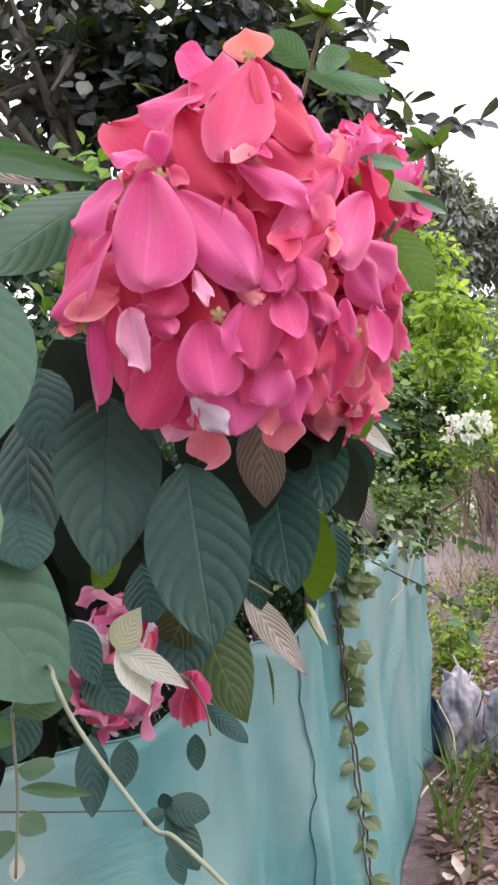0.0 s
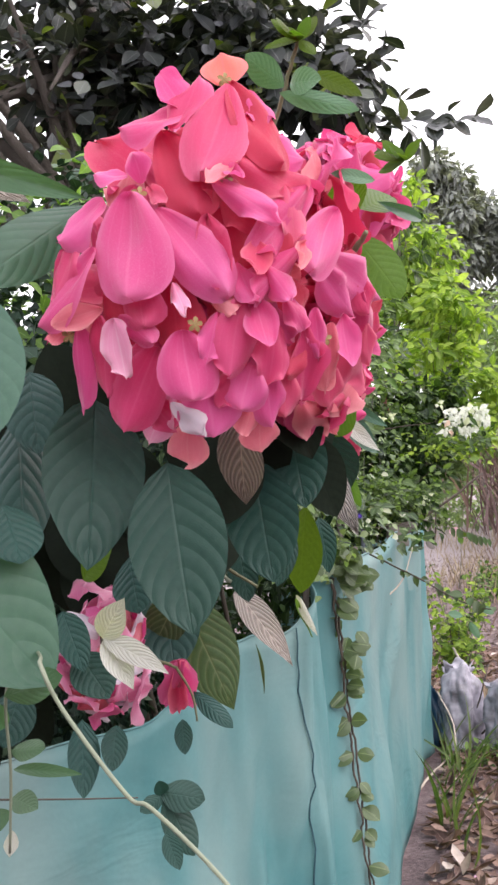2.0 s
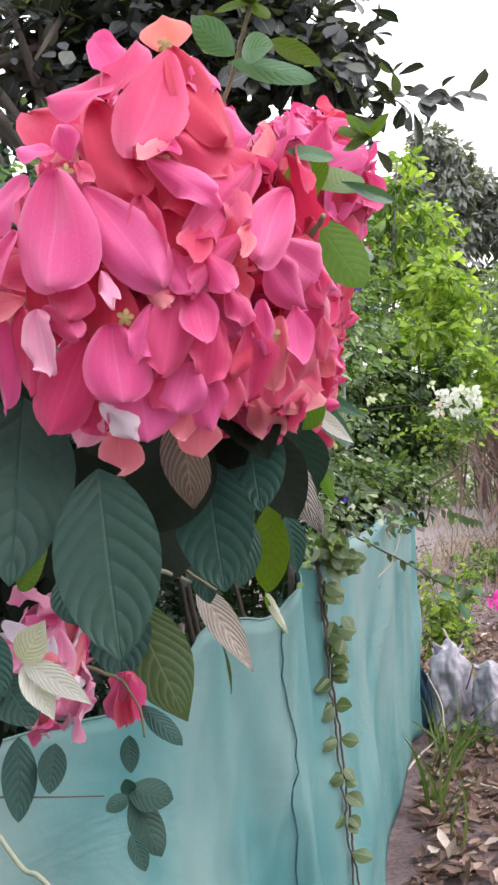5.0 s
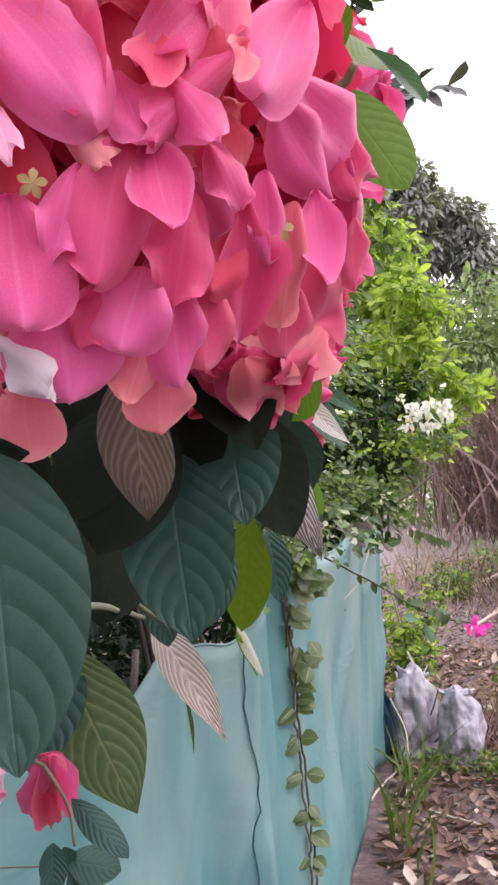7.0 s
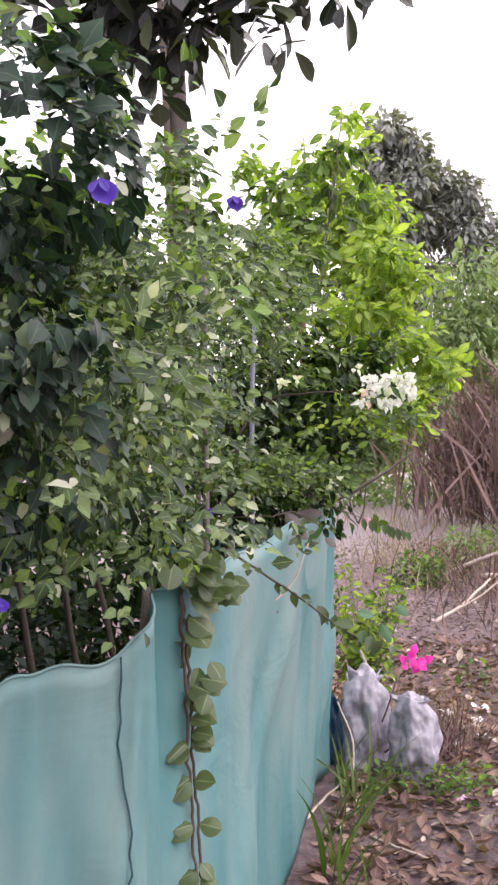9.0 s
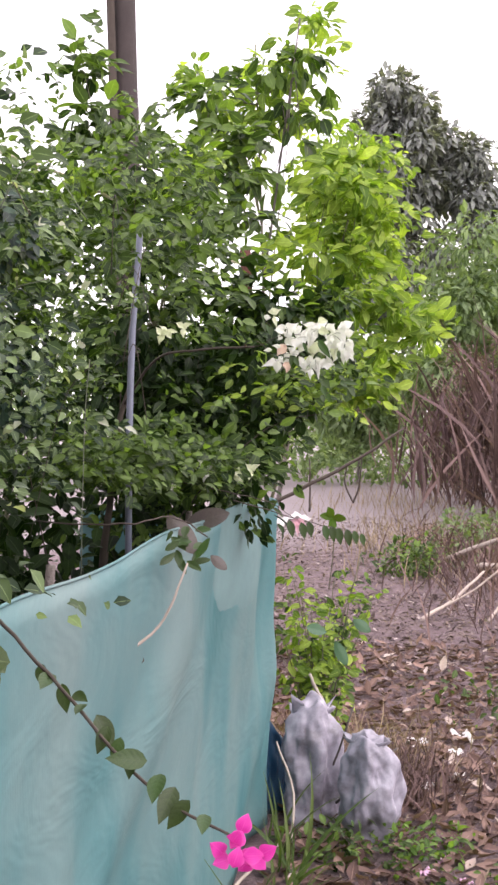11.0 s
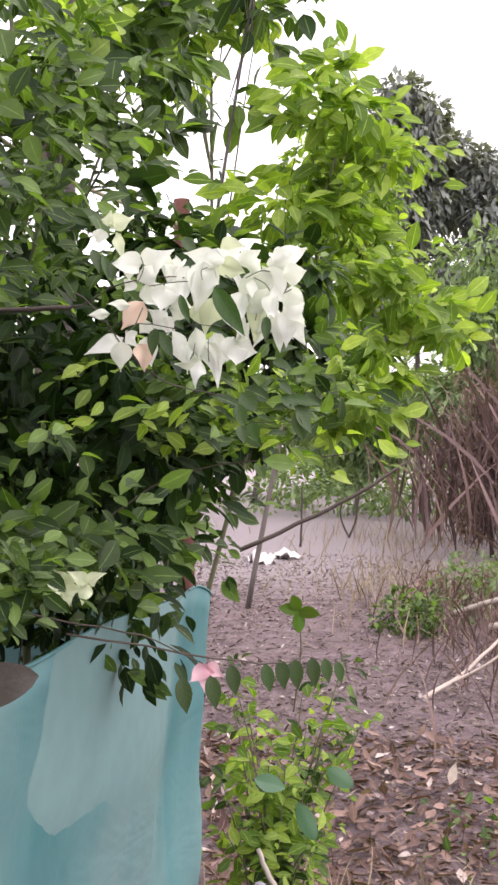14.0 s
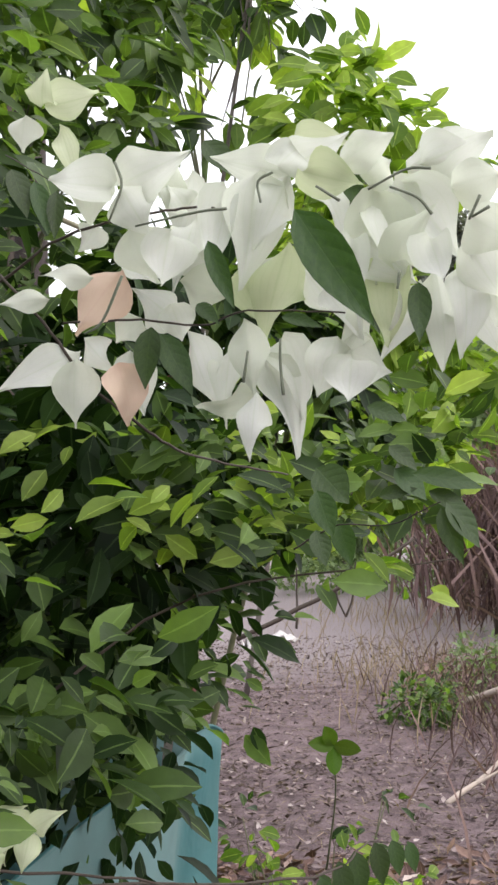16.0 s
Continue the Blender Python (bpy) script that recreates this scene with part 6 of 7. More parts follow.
boug_leaf((0.938, 5.410, 1.752), (0.957, 5.400, 1.731), (-0.230, -0.995, 0.473), 0.024)
boug_leaf((0.934, 5.360, 1.737), (0.942, 5.350, 1.711), (-0.158, -0.996, 0.496), 0.016)
boug_leaf((0.951, 5.410, 1.720), (0.957, 5.400, 1.693), (-0.365, -0.995, 0.519), 0.015)
boug_leaf((0.937, 5.410, 1.714), (0.943, 5.400, 1.693), (0.128, -0.996, 0.523), 0.014)
boug_leaf((0.976, 5.410, 1.734), (0.998, 5.400, 1.740), (-0.495, -0.989, 0.479), 0.010)
boug_leaf((0.983, 5.410, 1.765), (0.999, 5.400, 1.751), (0.161, -0.988, 0.451), 0.012)
boug_leaf((0.976, 5.460, 1.794), (1.000, 5.450, 1.785), (-0.067, -0.987, 0.415), 0.013)
twig([(0.756, 5.260, 1.833), (0.774, 5.250, 1.837), (0.801, 5.230, 1.851), (0.829, 5.215, 1.857), (0.860, 5.200, 1.859), (0.878, 5.190, 1.857)], 0.0017)
twig([(0.759, 5.270, 1.849), (0.774, 5.250, 1.840), (0.801, 5.230, 1.809), (0.819, 5.230, 1.785), (0.839, 5.240, 1.768), (0.857, 5.280, 1.757), (0.882, 5.330, 1.752), (0.919, 5.380, 1.747)], 0.0019)
twig([(0.806, 5.235, 1.814), (0.844, 5.220, 1.813), (0.872, 5.200, 1.807), (0.892, 5.180, 1.810), (0.929, 5.140, 1.802)], 0.0012)
twig([(0.924, 5.420, 1.702), (0.950, 5.400, 1.717), (0.975, 5.360, 1.717), (0.994, 5.300, 1.729)], 0.0012)
twig([(0.768, 5.300, 1.914), (0.801, 5.250, 1.885)], 0.0008)
stamen([(0.832, 5.186, 1.850), (0.838, 5.183, 1.865), (0.835, 5.184, 1.876)])
stamen([(0.844, 5.181, 1.847), (0.871, 5.169, 1.850), (0.883, 5.164, 1.850)])
stamen([(0.939, 5.139, 1.851), (0.953, 5.132, 1.857), (0.962, 5.127, 1.856)])
stamen([(0.947, 5.135, 1.851), (0.957, 5.129, 1.845), (0.962, 5.127, 1.838)])
stamen([(0.975, 5.120, 1.834), (0.979, 5.118, 1.843)])
stamen([(0.976, 5.120, 1.835), (0.982, 5.116, 1.838)])
stamen([(0.897, 5.158, 1.851), (0.896, 5.159, 1.860), (0.902, 5.156, 1.863)])
stamen([(0.904, 5.154, 1.794), (0.904, 5.154, 1.783), (0.905, 5.154, 1.771)])
stamen([(0.949, 5.133, 1.810), (0.950, 5.133, 1.817)])
stamen([(0.919, 5.148, 1.855), (0.928, 5.144, 1.848)])
stamen([(0.891, 5.160, 1.790), (0.889, 5.161, 1.777)])
stamen([(0.821, 5.190, 1.802), (0.829, 5.187, 1.807), (0.838, 5.183, 1.826)])

# fuller back of the cluster
for k in range(16):
    t = bract_rng.random()
    c = Vector((0.84 + 0.135 * t, 5.225 - 0.07 * t, 1.845 + 0.02 * t)) + Vector((bract_rng.uniform(-0.025, 0.025), bract_rng.uniform(0.0, 0.035), bract_rng.uniform(-0.045, 0.035)))
    d = Vector((bract_rng.uniform(-0.8, 0.8), bract_rng.uniform(-0.6, 0.4), bract_rng.uniform(-1, 0.5))).normalized()
    bract(c, c + d * bract_rng.uniform(0.022, 0.032), (bract_rng.uniform(-0.8, 0.8), -1, bract_rng.uniform(-0.4, 0.6)), bract_rng.uniform(0.02, 0.027), M_WHITE if k % 6 else M_WHITE_GREEN)

# twig with dark leaves and one pink bract, reaching past the fence
for x, y, z, s in [(0.93, 5.95, 1.335, 0.05), (0.99, 6.1, 1.31, 0.05), (1.02, 6.2, 1.30, 0.055), (1.05, 6.3, 1.285, 0.06), (1.09, 6.4, 1.27, 0.06), (1.12, 6.45, 1.26, 0.05), (1.15, 6.5, 1.245, 0.045), (0.9, 5.8, 1.345, 0.05), (0.86, 5.7, 1.36, 0.05)]:
    boug_leaf((x, y, z), (x + 0.012, y - 0.01, z - s), (0.25, -1, 0.15), s * 0.5)
for k, (dx, dz) in enumerate([(-0.025, -0.01), (0.022, 0.0), (0.0, -0.03)]):
    bract((0.894, 5.885, 1.342), (0.894 + dx, 5.87, 1.342 + dz - 0.01), (0, -1, 0.2), 0.028, M_PALE_PINK)


def small_flowers(thing_at, n, seed, spread, material, size):
    rnd = random.Random(seed)
    for k in range(n):
        c = Vector(thing_at) + Vector([rnd.uniform(-s, s) for s in spread])
        for j in range(3):
            a = j * 2.1 + rnd.uniform(0, 1)
            d = Vector((math.cos(a), -0.4, math.sin(a))).normalized()
            bract(c, c + d * size, Vector((-d.x * 0.3, -1, 0.3)), size * 0.75, material)


small_flowers((0.55, 5.15, 1.87), 4, 8, (0.035, 0.04, 0.012), M_WHITE_GREEN, 0.022)
small_flowers((0.55, 5.4, 1.52), 4, 9, (0.10, 0.1, 0.04), M_WHITE, 0.03)
small_flowers((0.70, 5.55, 1.50), 4, 10, (0.05, 0.05, 0.02), M_WHITE_GREEN, 0.026)


# ---- magenta twig over the path ----
def magenta_twig():
    thing = empty("magenta_bougainvillea_twig", (0.42, 3.75, 1.34), "bougainvillea twig with a magenta bloom and dark leaves", "twig")
    tube("stem", curve_pts([(0.36, 3.9, 1.38), (0.48, 3.72, 1.31), (0.60, 3.55, 1.235), (0.70, 3.43, 1.215)], 6, 0.001, 4), 0.003, 0.0015, M_TWIG, thing)
    rnd = random.Random(12)
    for k in range(14):
        t = 0.25 + 0.7 * k / 14
        b = Vector((0.36, 3.9, 1.37)).lerp(Vector((0.70, 3.43, 1.21)), t)
        d = Vector((rnd.uniform(-0.5, 0.6), rnd.uniform(-0.7, 0), rnd.uniform(-1, 0.15))).normalized()
        s = rnd.uniform(0.03, 0.05)
        boug_leaf(b, b + d * s, (rnd.uniform(-0.4, 0.4), -1, 0.6), s * 0.5, thing)
    me = raw_mesh("bract", *blade(6, 4, 0.75, 0.45, 1.1, 0.2, 0.2, 0.25, 0, 5))
    me.materials.append(M_MAGENTA)
    for k in range(11):
        c = Vector((0.705, 3.425, 1.222)) + Vector((rnd.uniform(-0.02, 0.022), rnd.uniform(-0.02, 0.02), rnd.uniform(-0.03, 0.012)))
        d = Vector((rnd.uniform(-1, 1), rnd.uniform(-0.8, 0.1), rnd.uniform(-1, 0.6))).normalized()
        lay(me, "bract", c, c + d * 0.022, (0.1, -1, 0.3), 0.018, thing, 0.75)


magenta_twig()


# ---- trees ----
def broad_tree(name, base, height, blobs, template, size, material, seed, label, trunk=0.05, bark=None, gaps=0.8, freq=1.0, fall=0.5, limbs=6, shoots=None, category="tree"):
    rng = np.random.default_rng(seed)
    thing = empty(name, base, label, category)
    b = Vector(base)
    mean = np.mean([c for c, r, n in blobs], axis=0)
    top = Vector((mean[0] + rng.uniform(-0.1, 0.1), mean[1], base[2] + height))
    mid = (b + top) / 2 + Vector((rng.uniform(-0.04, 0.04), rng.uniform(-0.04, 0.04), 0)) * height
    pts = curve_pts([b, mid, top], 6, trunk * 0.1, seed)
    tube("trunk", pts, trunk, trunk * 0.35, bark or M_BARK, thing)
    for i in range(min(limbs, len(blobs))):
        c, r, n = blobs[i]
        s = pts[rng.integers(len(pts) * 6 // 10, len(pts) - 1)]
        e = Vector(c)
        tube("limb", curve_pts([s, (s + e) / 2 + Vector((0, 0, 0.05 * height * rng.uniform(-1, 1))), e], 5), trunk * 0.4, trunk * 0.08, bark or M_BARK, thing, sides=6)
    crown("crown", blobs, template, size, material, thing, rng, gaps=gaps, freq=freq, fall=fall)
    if shoots:
        starts = np.concatenate([cloud(rng, shoots[0], c, r, 0.7) for c, r, n in blobs])
        sprigs("shoot_foliage", starts, template, size, material, thing, rng, shoots[1], 6)
    return thing


def blobs_in(rng, n, centre, radii, rmin, rmax, count):
    out = []
    for i in range(n):
        d = random_unit(rng, 1)[0] * rng.uniform(0.3, 1.0)
        r = rng.uniform(rmin, rmax)
        out.append((tuple(np.array(centre) + d * np.array(radii)), (r, r, r * 0.8), count))
    return out


R = np.random.default_rng(21)
broad_tree("dark_tree", (-1.5, 4.6, 0), 3.4, blobs_in(R, 40, (-0.75, 4.0, 3.3), (1.15, 0.7, 0.75), 0.18, 0.38, 34) + blobs_in(R, 16, (0.28, 3.95, 2.95), (0.28, 0.25, 0.28), 0.1, 0.2, 26) + blobs_in(R, 14, (0.04, 4.0, 3.13), (0.22, 0.2, 0.2), 0.12, 0.22, 40) + blobs_in(R, 10, (-0.2, 4.0, 3.03), (0.2, 0.2, 0.15), 0.12, 0.2, 36) + blobs_in(R, 8, (0.24, 4.0, 3.02), (0.15, 0.2, 0.1), 0.08, 0.16, 26) + blobs_in(R, 8, (-0.34, 4.0, 3.07), (0.25, 0.2, 0.2), 0.12, 0.2, 36) + blobs_in(R, 7, (0.2, 4.0, 2.7), (0.16, 0.15, 0.07), 0.07, 0.12, 18) + [((0.62, 3.9, 2.78), (0.1, 0.1, 0.09), 14), ((0.5, 3.9, 2.65), (0.1, 0.1, 0.08), 10), ((0.15, 3.8, 2.5), (0.12, 0.1, 0.12), 16)], T_OBOV, 0.083, M_DARKTREE, 1, "dark glossy-leaved tree overhanging the hedge", 0.07, limbs=30, gaps=0.0, shoots=(1, 0.18))
def clumps(places, y, depth, per, rng, gain=1.0):
    """Leaf clumps at (x, z, radius), spread a little in depth."""
    return [((x, y + rng.uniform(-depth, depth), z), (r * gain, r * gain, r * gain * 0.85), int(per * (r / 0.07) ** 2)) for x, z, r in places]


bright = clumps([(1.2, 2.76, 0.06), (1.12, 2.65, 0.07), (1.25, 2.61, 0.07), (1.12, 2.49, 0.085), (1.26, 2.46, 0.08), (1.06, 2.34, 0.08), (1.2, 2.32, 0.09), (1.34, 2.49, 0.05), (1.26, 2.17, 0.09), (1.38, 2.1, 0.075), (1.47, 2.08, 0.06), (1.54, 2.02, 0.045), (1.14, 2.17, 0.08), (1.28, 1.98, 0.075), (1.18, 1.8, 0.085), (1.28, 1.78, 0.075), (1.09, 1.87, 0.08), (1.35, 1.87, 0.04)], 7.4, 0.12, 26, R)
broad_tree("bright_tree", (0.6, 7.85, 0), 2.5, bright, T_OVAL, 0.075, M_FRESH, 2, "young tree with bright yellow-green leaves", 0.012, bark=M_STEM, limbs=20, gaps=0.0, shoots=(5, 0.17))
leftward = clumps([(0.22, 2.77, 0.095), (0.63, 2.72, 0.08), (0.71, 2.6, 0.075), (0.59, 2.52, 0.075), (0.75, 2.75, 0.055), (0.35, 2.57, 0.08), (0.3, 2.39, 0.08), (0.69, 2.42, 0.06), (0.2, 2.65, 0.095), (0.64, 2.88, 0.09), (0.1, 2.45, 0.09), (0.15, 3.0, 0.08)], 6.85, 0.15, 24, R)
broad_tree("leafy_sapling", (0.45, 7.0, 0), 2.7, leftward, T_OVAL, 0.075, M_BOUG, 71, "slender sapling with mid-green leaves", 0.015, bark=M_STEM, limbs=12, gaps=0.0, shoots=(5, 0.16))
lime = clumps([(0.57, 2.6, 0.06), (0.46, 2.43, 0.06), (0.25, 2.5, 0.06)], 6.6, 0.1, 24, R)
broad_tree("leafy_sapling", (0.38, 6.75, 0), 2.5, lime, T_OVAL, 0.075, M_FRESH, 72, "slender sapling with fresh yellow-green leaves", 0.012, bark=M_STEM, limbs=6, gaps=0.0, shoots=(5, 0.14))
for k, (x, y, z0, h) in enumerate([(-0.15, 7.3, 2.4, 0.6), (-0.6, 7.0, 2.4, 0.7)]):
    broad_tree("leafy_sapling", (x, y + 0.2, 0), z0, blobs_in(R, 10, (x, y, z0), (0.26, 0.25, h * 0.6), 0.1, 0.2, 30), T_OVAL, 0.08, M_BOUG, 75 + k, "slender sapling with mid-green leaves", 0.015, bark=M_STEM, limbs=8, gaps=0.0, shoots=(5, 0.22))
broad_tree("bright_tree", (1.1, 16.6, 0), 4.6, blobs_in(R, 30, (2.0, 16.2, 4.0), (0.5, 0.5, 1.2), 0.2, 0.36, 50), T_OVAL, 0.13, M_FRESH, 6, "taller bright yellow-green tree beyond the fence", 0.03, limbs=20, gaps=0.0, shoots=(6, 0.4))
slim = clumps([(0.97, 2.99, 0.055), (1.11, 3.02, 0.055), (1.02, 2.87, 0.05), (0.94, 3.06, 0.05), (0.89, 2.72, 0.055), (0.79, 2.75, 0.05), (1.14, 3.12, 0.05), (0.85, 2.5, 0.055), (0.74, 2.9, 0.05), (0.98, 2.76, 0.04), (0.9, 3.25, 0.08), (1.05, 3.25, 0.08)], 7.7, 0.05, 20, R)
slim_tree = broad_tree("slim_sapling", (0.66, 7.75, 0), 3.45, slim, T_OVAL, 0.085, M_BOUG, 9, "slim sapling with drooping dark green leaves", 0.011, limbs=5, gaps=0.0, fall=0.9)
tall = clumps([(1.07, 3.5, 0.069), (1.03, 3.31, 0.109), (0.86, 3.29, 0.095), (0.89, 3.11, 0.128), (0.63, 3.19, 0.088), (0.51, 3.24, 0.068), (1.0, 3.1, 0.08), (0.75, 2.93, 0.114)], 7.9, 0.1, 20, R)
broad_tree("bright_tree", (0.62, 7.95, 0), 3.4, tall, T_OVAL, 0.075, M_FRESH, 19, "taller slender tree with fresh green leaves", 0.012, bark=M_STEM, limbs=10, gaps=0.0, shoots=(4, 0.14))
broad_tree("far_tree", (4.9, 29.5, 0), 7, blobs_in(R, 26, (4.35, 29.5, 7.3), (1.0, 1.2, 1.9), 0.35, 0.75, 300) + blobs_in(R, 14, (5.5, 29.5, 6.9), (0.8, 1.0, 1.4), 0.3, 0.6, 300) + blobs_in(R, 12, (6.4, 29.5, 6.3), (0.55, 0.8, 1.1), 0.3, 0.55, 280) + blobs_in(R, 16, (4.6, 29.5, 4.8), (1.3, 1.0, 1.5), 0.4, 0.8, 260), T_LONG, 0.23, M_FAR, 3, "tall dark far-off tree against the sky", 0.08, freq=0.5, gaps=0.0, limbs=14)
for k, (x, y, h) in enumerate([(5.35, 25.5, 5.6), (6.6, 27, 5.9), (9.6, 33, 5.4), (3.6, 31, 3.6), (12, 34, 5.2), (7.6, 24, 4.6)]):
    broad_tree("feathery_tree", (x, y, 0), h * 0.8, blobs_in(R, 26, (x, y, h * 0.58), (1.6, 1.4, h * 0.4), 0.35, 0.8, 240), T_LONG, 0.2, M_FEATHER, 30 + k, "grey-green feathery small tree", 0.035, freq=1.0, gaps=0.0, limbs=10)
for k, (x, y, h) in enumerate([(4.75, 22, 3.5), (5.6, 21.5, 3.9), (5.0, 18.2, 3.0), (6.5, 19, 3.3), (4.9, 24.5, 3.0), (7.5, 20, 3.3)]):
    rr = np.random.default_rng(40 + k)
    t = broad_tree("dry_brush", (x, y, 0), h * 0.7, blobs_in(rr, 18, (x, y, h * 0.5), (0.75, 0.7, h * 0.42), 0.25, 0.5, 150), T_LONG, 0.07, M_DRYBRUSH, 40 + k, "brown dry thorny brush", 0.03, freq=2.0, gaps=0.0, category="bush", bark=M_TWIG)
    n = 260
    base = np.stack([rr.normal(x, 0.55, n), rr.normal(y, 0.5, n), rr.uniform(0, h * 0.45, n)], 1)
    d = rr.normal(0, 0.35, (n, 3))
    d[:, 2] = 1
    scatter("stalk_mass", T_STRAW, base, d, random_unit(rr, n), rr.uniform(0.5, 1.3, n) * h * 0.45, M_STRAW_DARK, t)["kind"] = "stuff"
# woods behind, along the horizon; at negative y unseen, added to block light
for k, (x, y, h, r) in enumerate([(-6, 30, 5, 3), (-2, 34, 5.5, 3), (1.5, 38, 4.5, 2.5), (4.6, 41, 4.2, 2.4), (8.6, 42, 5, 2.6), (15, 44, 6.5, 4), (22, 40, 7, 4), (-12, 26, 6, 4), (-8, 12, 4.5, 2.5), (-4, 10, 3.6, 1.4), (-3.5, 14, 4, 1.6), (16, 20, 5, 3), (12, 9, 4, 2.4), (10, -3, 6, 3), (-5, 3, 4, 2), (-5, -4, 6, 2.6), (0, -6, 6, 2.6), (4.5, -6, 6, 2.6), (-3.2, -1.5, 4, 1.4)]):
    broad_tree("woods_or_screen_tree", (x, y, 0), h * 0.7, blobs_in(R, 16, (x, y, h * 0.55), (r, r * 0.8, h * 0.42), r * 0.25, r * 0.45, 105), T_LONG, 0.14 + 0.008 * y if y > 20 else 0.2, M_FEATHER, 80 + k, "grey-green tree of the woods, those behind the viewpoint unseen, added to block light", 0.1, gaps=0.0, limbs=4)
def sprawling_shrub():
    """Many leafy shoots leaning out of one root."""
    rng = np.random.default_rng(15)
    thing = empty("corner_shrub", (1.08, 7.72, 0), "small bright green sprawling shrub at the fence corner", "shrub")
    for k in range(26):
        tip = Vector((rng.uniform(0.9, 1.34), rng.uniform(7.4, 7.85), rng.uniform(0.55, 1.05) - 0.0))
        b = Vector((1.08 + rng.uniform(-0.05, 0.05), 7.72, 0.05))
        c = curve_pts([b, (b + tip) / 2 + Vector((0, 0, 0.08)), tip], 6, 0.003, k)
        tube("shoot", c, 0.004, 0.0015, M_STEM, thing, sides=5)
        q = np.array([tuple(p) for p in c[4:]])
        sprigs("shoot_foliage", q, T_OVAL, 0.052, M_FRESH if k % 3 else M_BOUG, thing, rng, 0.07, 2)
    for at, d in (((1.12, 7.3, 0.72), (0.05, -0.02, -0.1)), ((1.2, 7.35, 0.8), (0.08, 0, -0.05)), ((1.0, 7.3, 0.78), (0.09, 0, -0.02))):
        broad_leaf(at, Vector(at) + Vector(d), (0, -1, 0.5), 0.05, M_BROAD_PALE, thing)
    tube("sprig", curve_pts([(1.12, 7.6, 0.9), (1.13, 7.45, 1.1), (1.114, 7.3, 1.24)], 4), 0.0025, 0.0015, M_STEM, thing)
    for k in range(4):
        a = k * 1.4 + 0.5 * (k % 2)
        broad_leaf((1.114, 7.3, 1.24), (1.114 + 0.055 * math.cos(a), 7.27, 1.235 + 0.05 * math.sin(a)), (0, -1, 0.4), 0.035, M_BROAD_BACKLIT, thing)


sprawling_shrub()

M_PIPE_BLUE = plain("pale_blue_plastic", (0.15, 0.165, 0.22), 0.5, 0.3, 30)
# ---- trunk, posts, pipes and cord among the plants ----
tall = empty("tall_trunk", (0.06, 10.0, 0), "tall straight grey-brown trunk, dark along one side", "tree trunk")
tube("trunk", curve_pts([(0.1, 10, 0), (0.07, 10, 2.0), (0.05, 10, 4.0), (0.0, 10, 6.5)], 5, 0.006, 1), 0.08, 0.07, M_TRUNK, tall, sides=14)
# darker strip that runs up one side of the trunk
tube("dark_side_strip", curve_pts([(0.02, 9.93, 0), (-0.01, 9.92, 2.0), (-0.035, 9.92, 4.0), (-0.09, 9.92, 6.4)], 5, 0.006, 5), 0.03, 0.026, M_TWIG, tall, "darker strip along one side of the trunk")


def stake_thing(name, pts, r, material, label, category, sides=10):
    ob = tube(name, curve_pts(pts, 5, r * 0.08, 3), r, r * 0.92, material, None, "", sides)
    tagged(ob, label, category)
    return ob


stake_thing("wooden_post", [(0.82, 7.55, 0), (0.80, 7.58, 1.2), (0.765, 7.6, 2.41)], 0.027, M_POST, "leaning reddish-brown wooden post among the leaves", "post")
stake_thing("metal_pipe", [(0.272, 4.16, 0), (0.279, 4.15, 1.36), (0.29, 4.15, 2.12)], 0.009, M_PIPE, "thin weathered grey-brown metal pipe behind the net", "pipe")
stake_thing("plastic_pipe", [(0.41, 5.33, 0.0), (0.43, 5.38, 1.6), (0.457, 5.48, 2.15)], 0.0095, M_PIPE_BLUE, "pale bluish plastic pipe tied upright", "pipe")
stake_thing("tie_cord", [(-0.6, 6.2, 2.72), (0.144, 6.5, 2.506), (0.36, 6.55, 2.37), (0.5, 7.0, 2.34), (0.765, 7.57, 2.33)], 0.006, M_ROPE, "slack straw-coloured cord tied to the post", "cord", 6)

# ---- white plastic sacks by the fence corner ----
M_SACK = None


def sack_material():
    m, nt, p, out = nodes_of("dirty_white_plastic")
    big, fine = noise_node(nt, 9, 5, 0.6), noise_node(nt, 60)
    c = ramp(nt, big.outputs[0], [(0.3, (0.09, 0.08, 0.09)), (0.46, (0.23, 0.215, 0.26)), (0.68, (0.43, 0.41, 0.48))]).outputs[0]
    nt.links.new(c, p.inputs["Base Color"])
    p.inputs["Roughness"].default_value = 0.4
    bump(nt, p, math_node(nt, "ADD", big.outputs[0], math_node(nt, "MULTIPLY", fine.outputs[0], 0.2)), 0.35, 0.006)
    return m


M_SACK = sack_material()


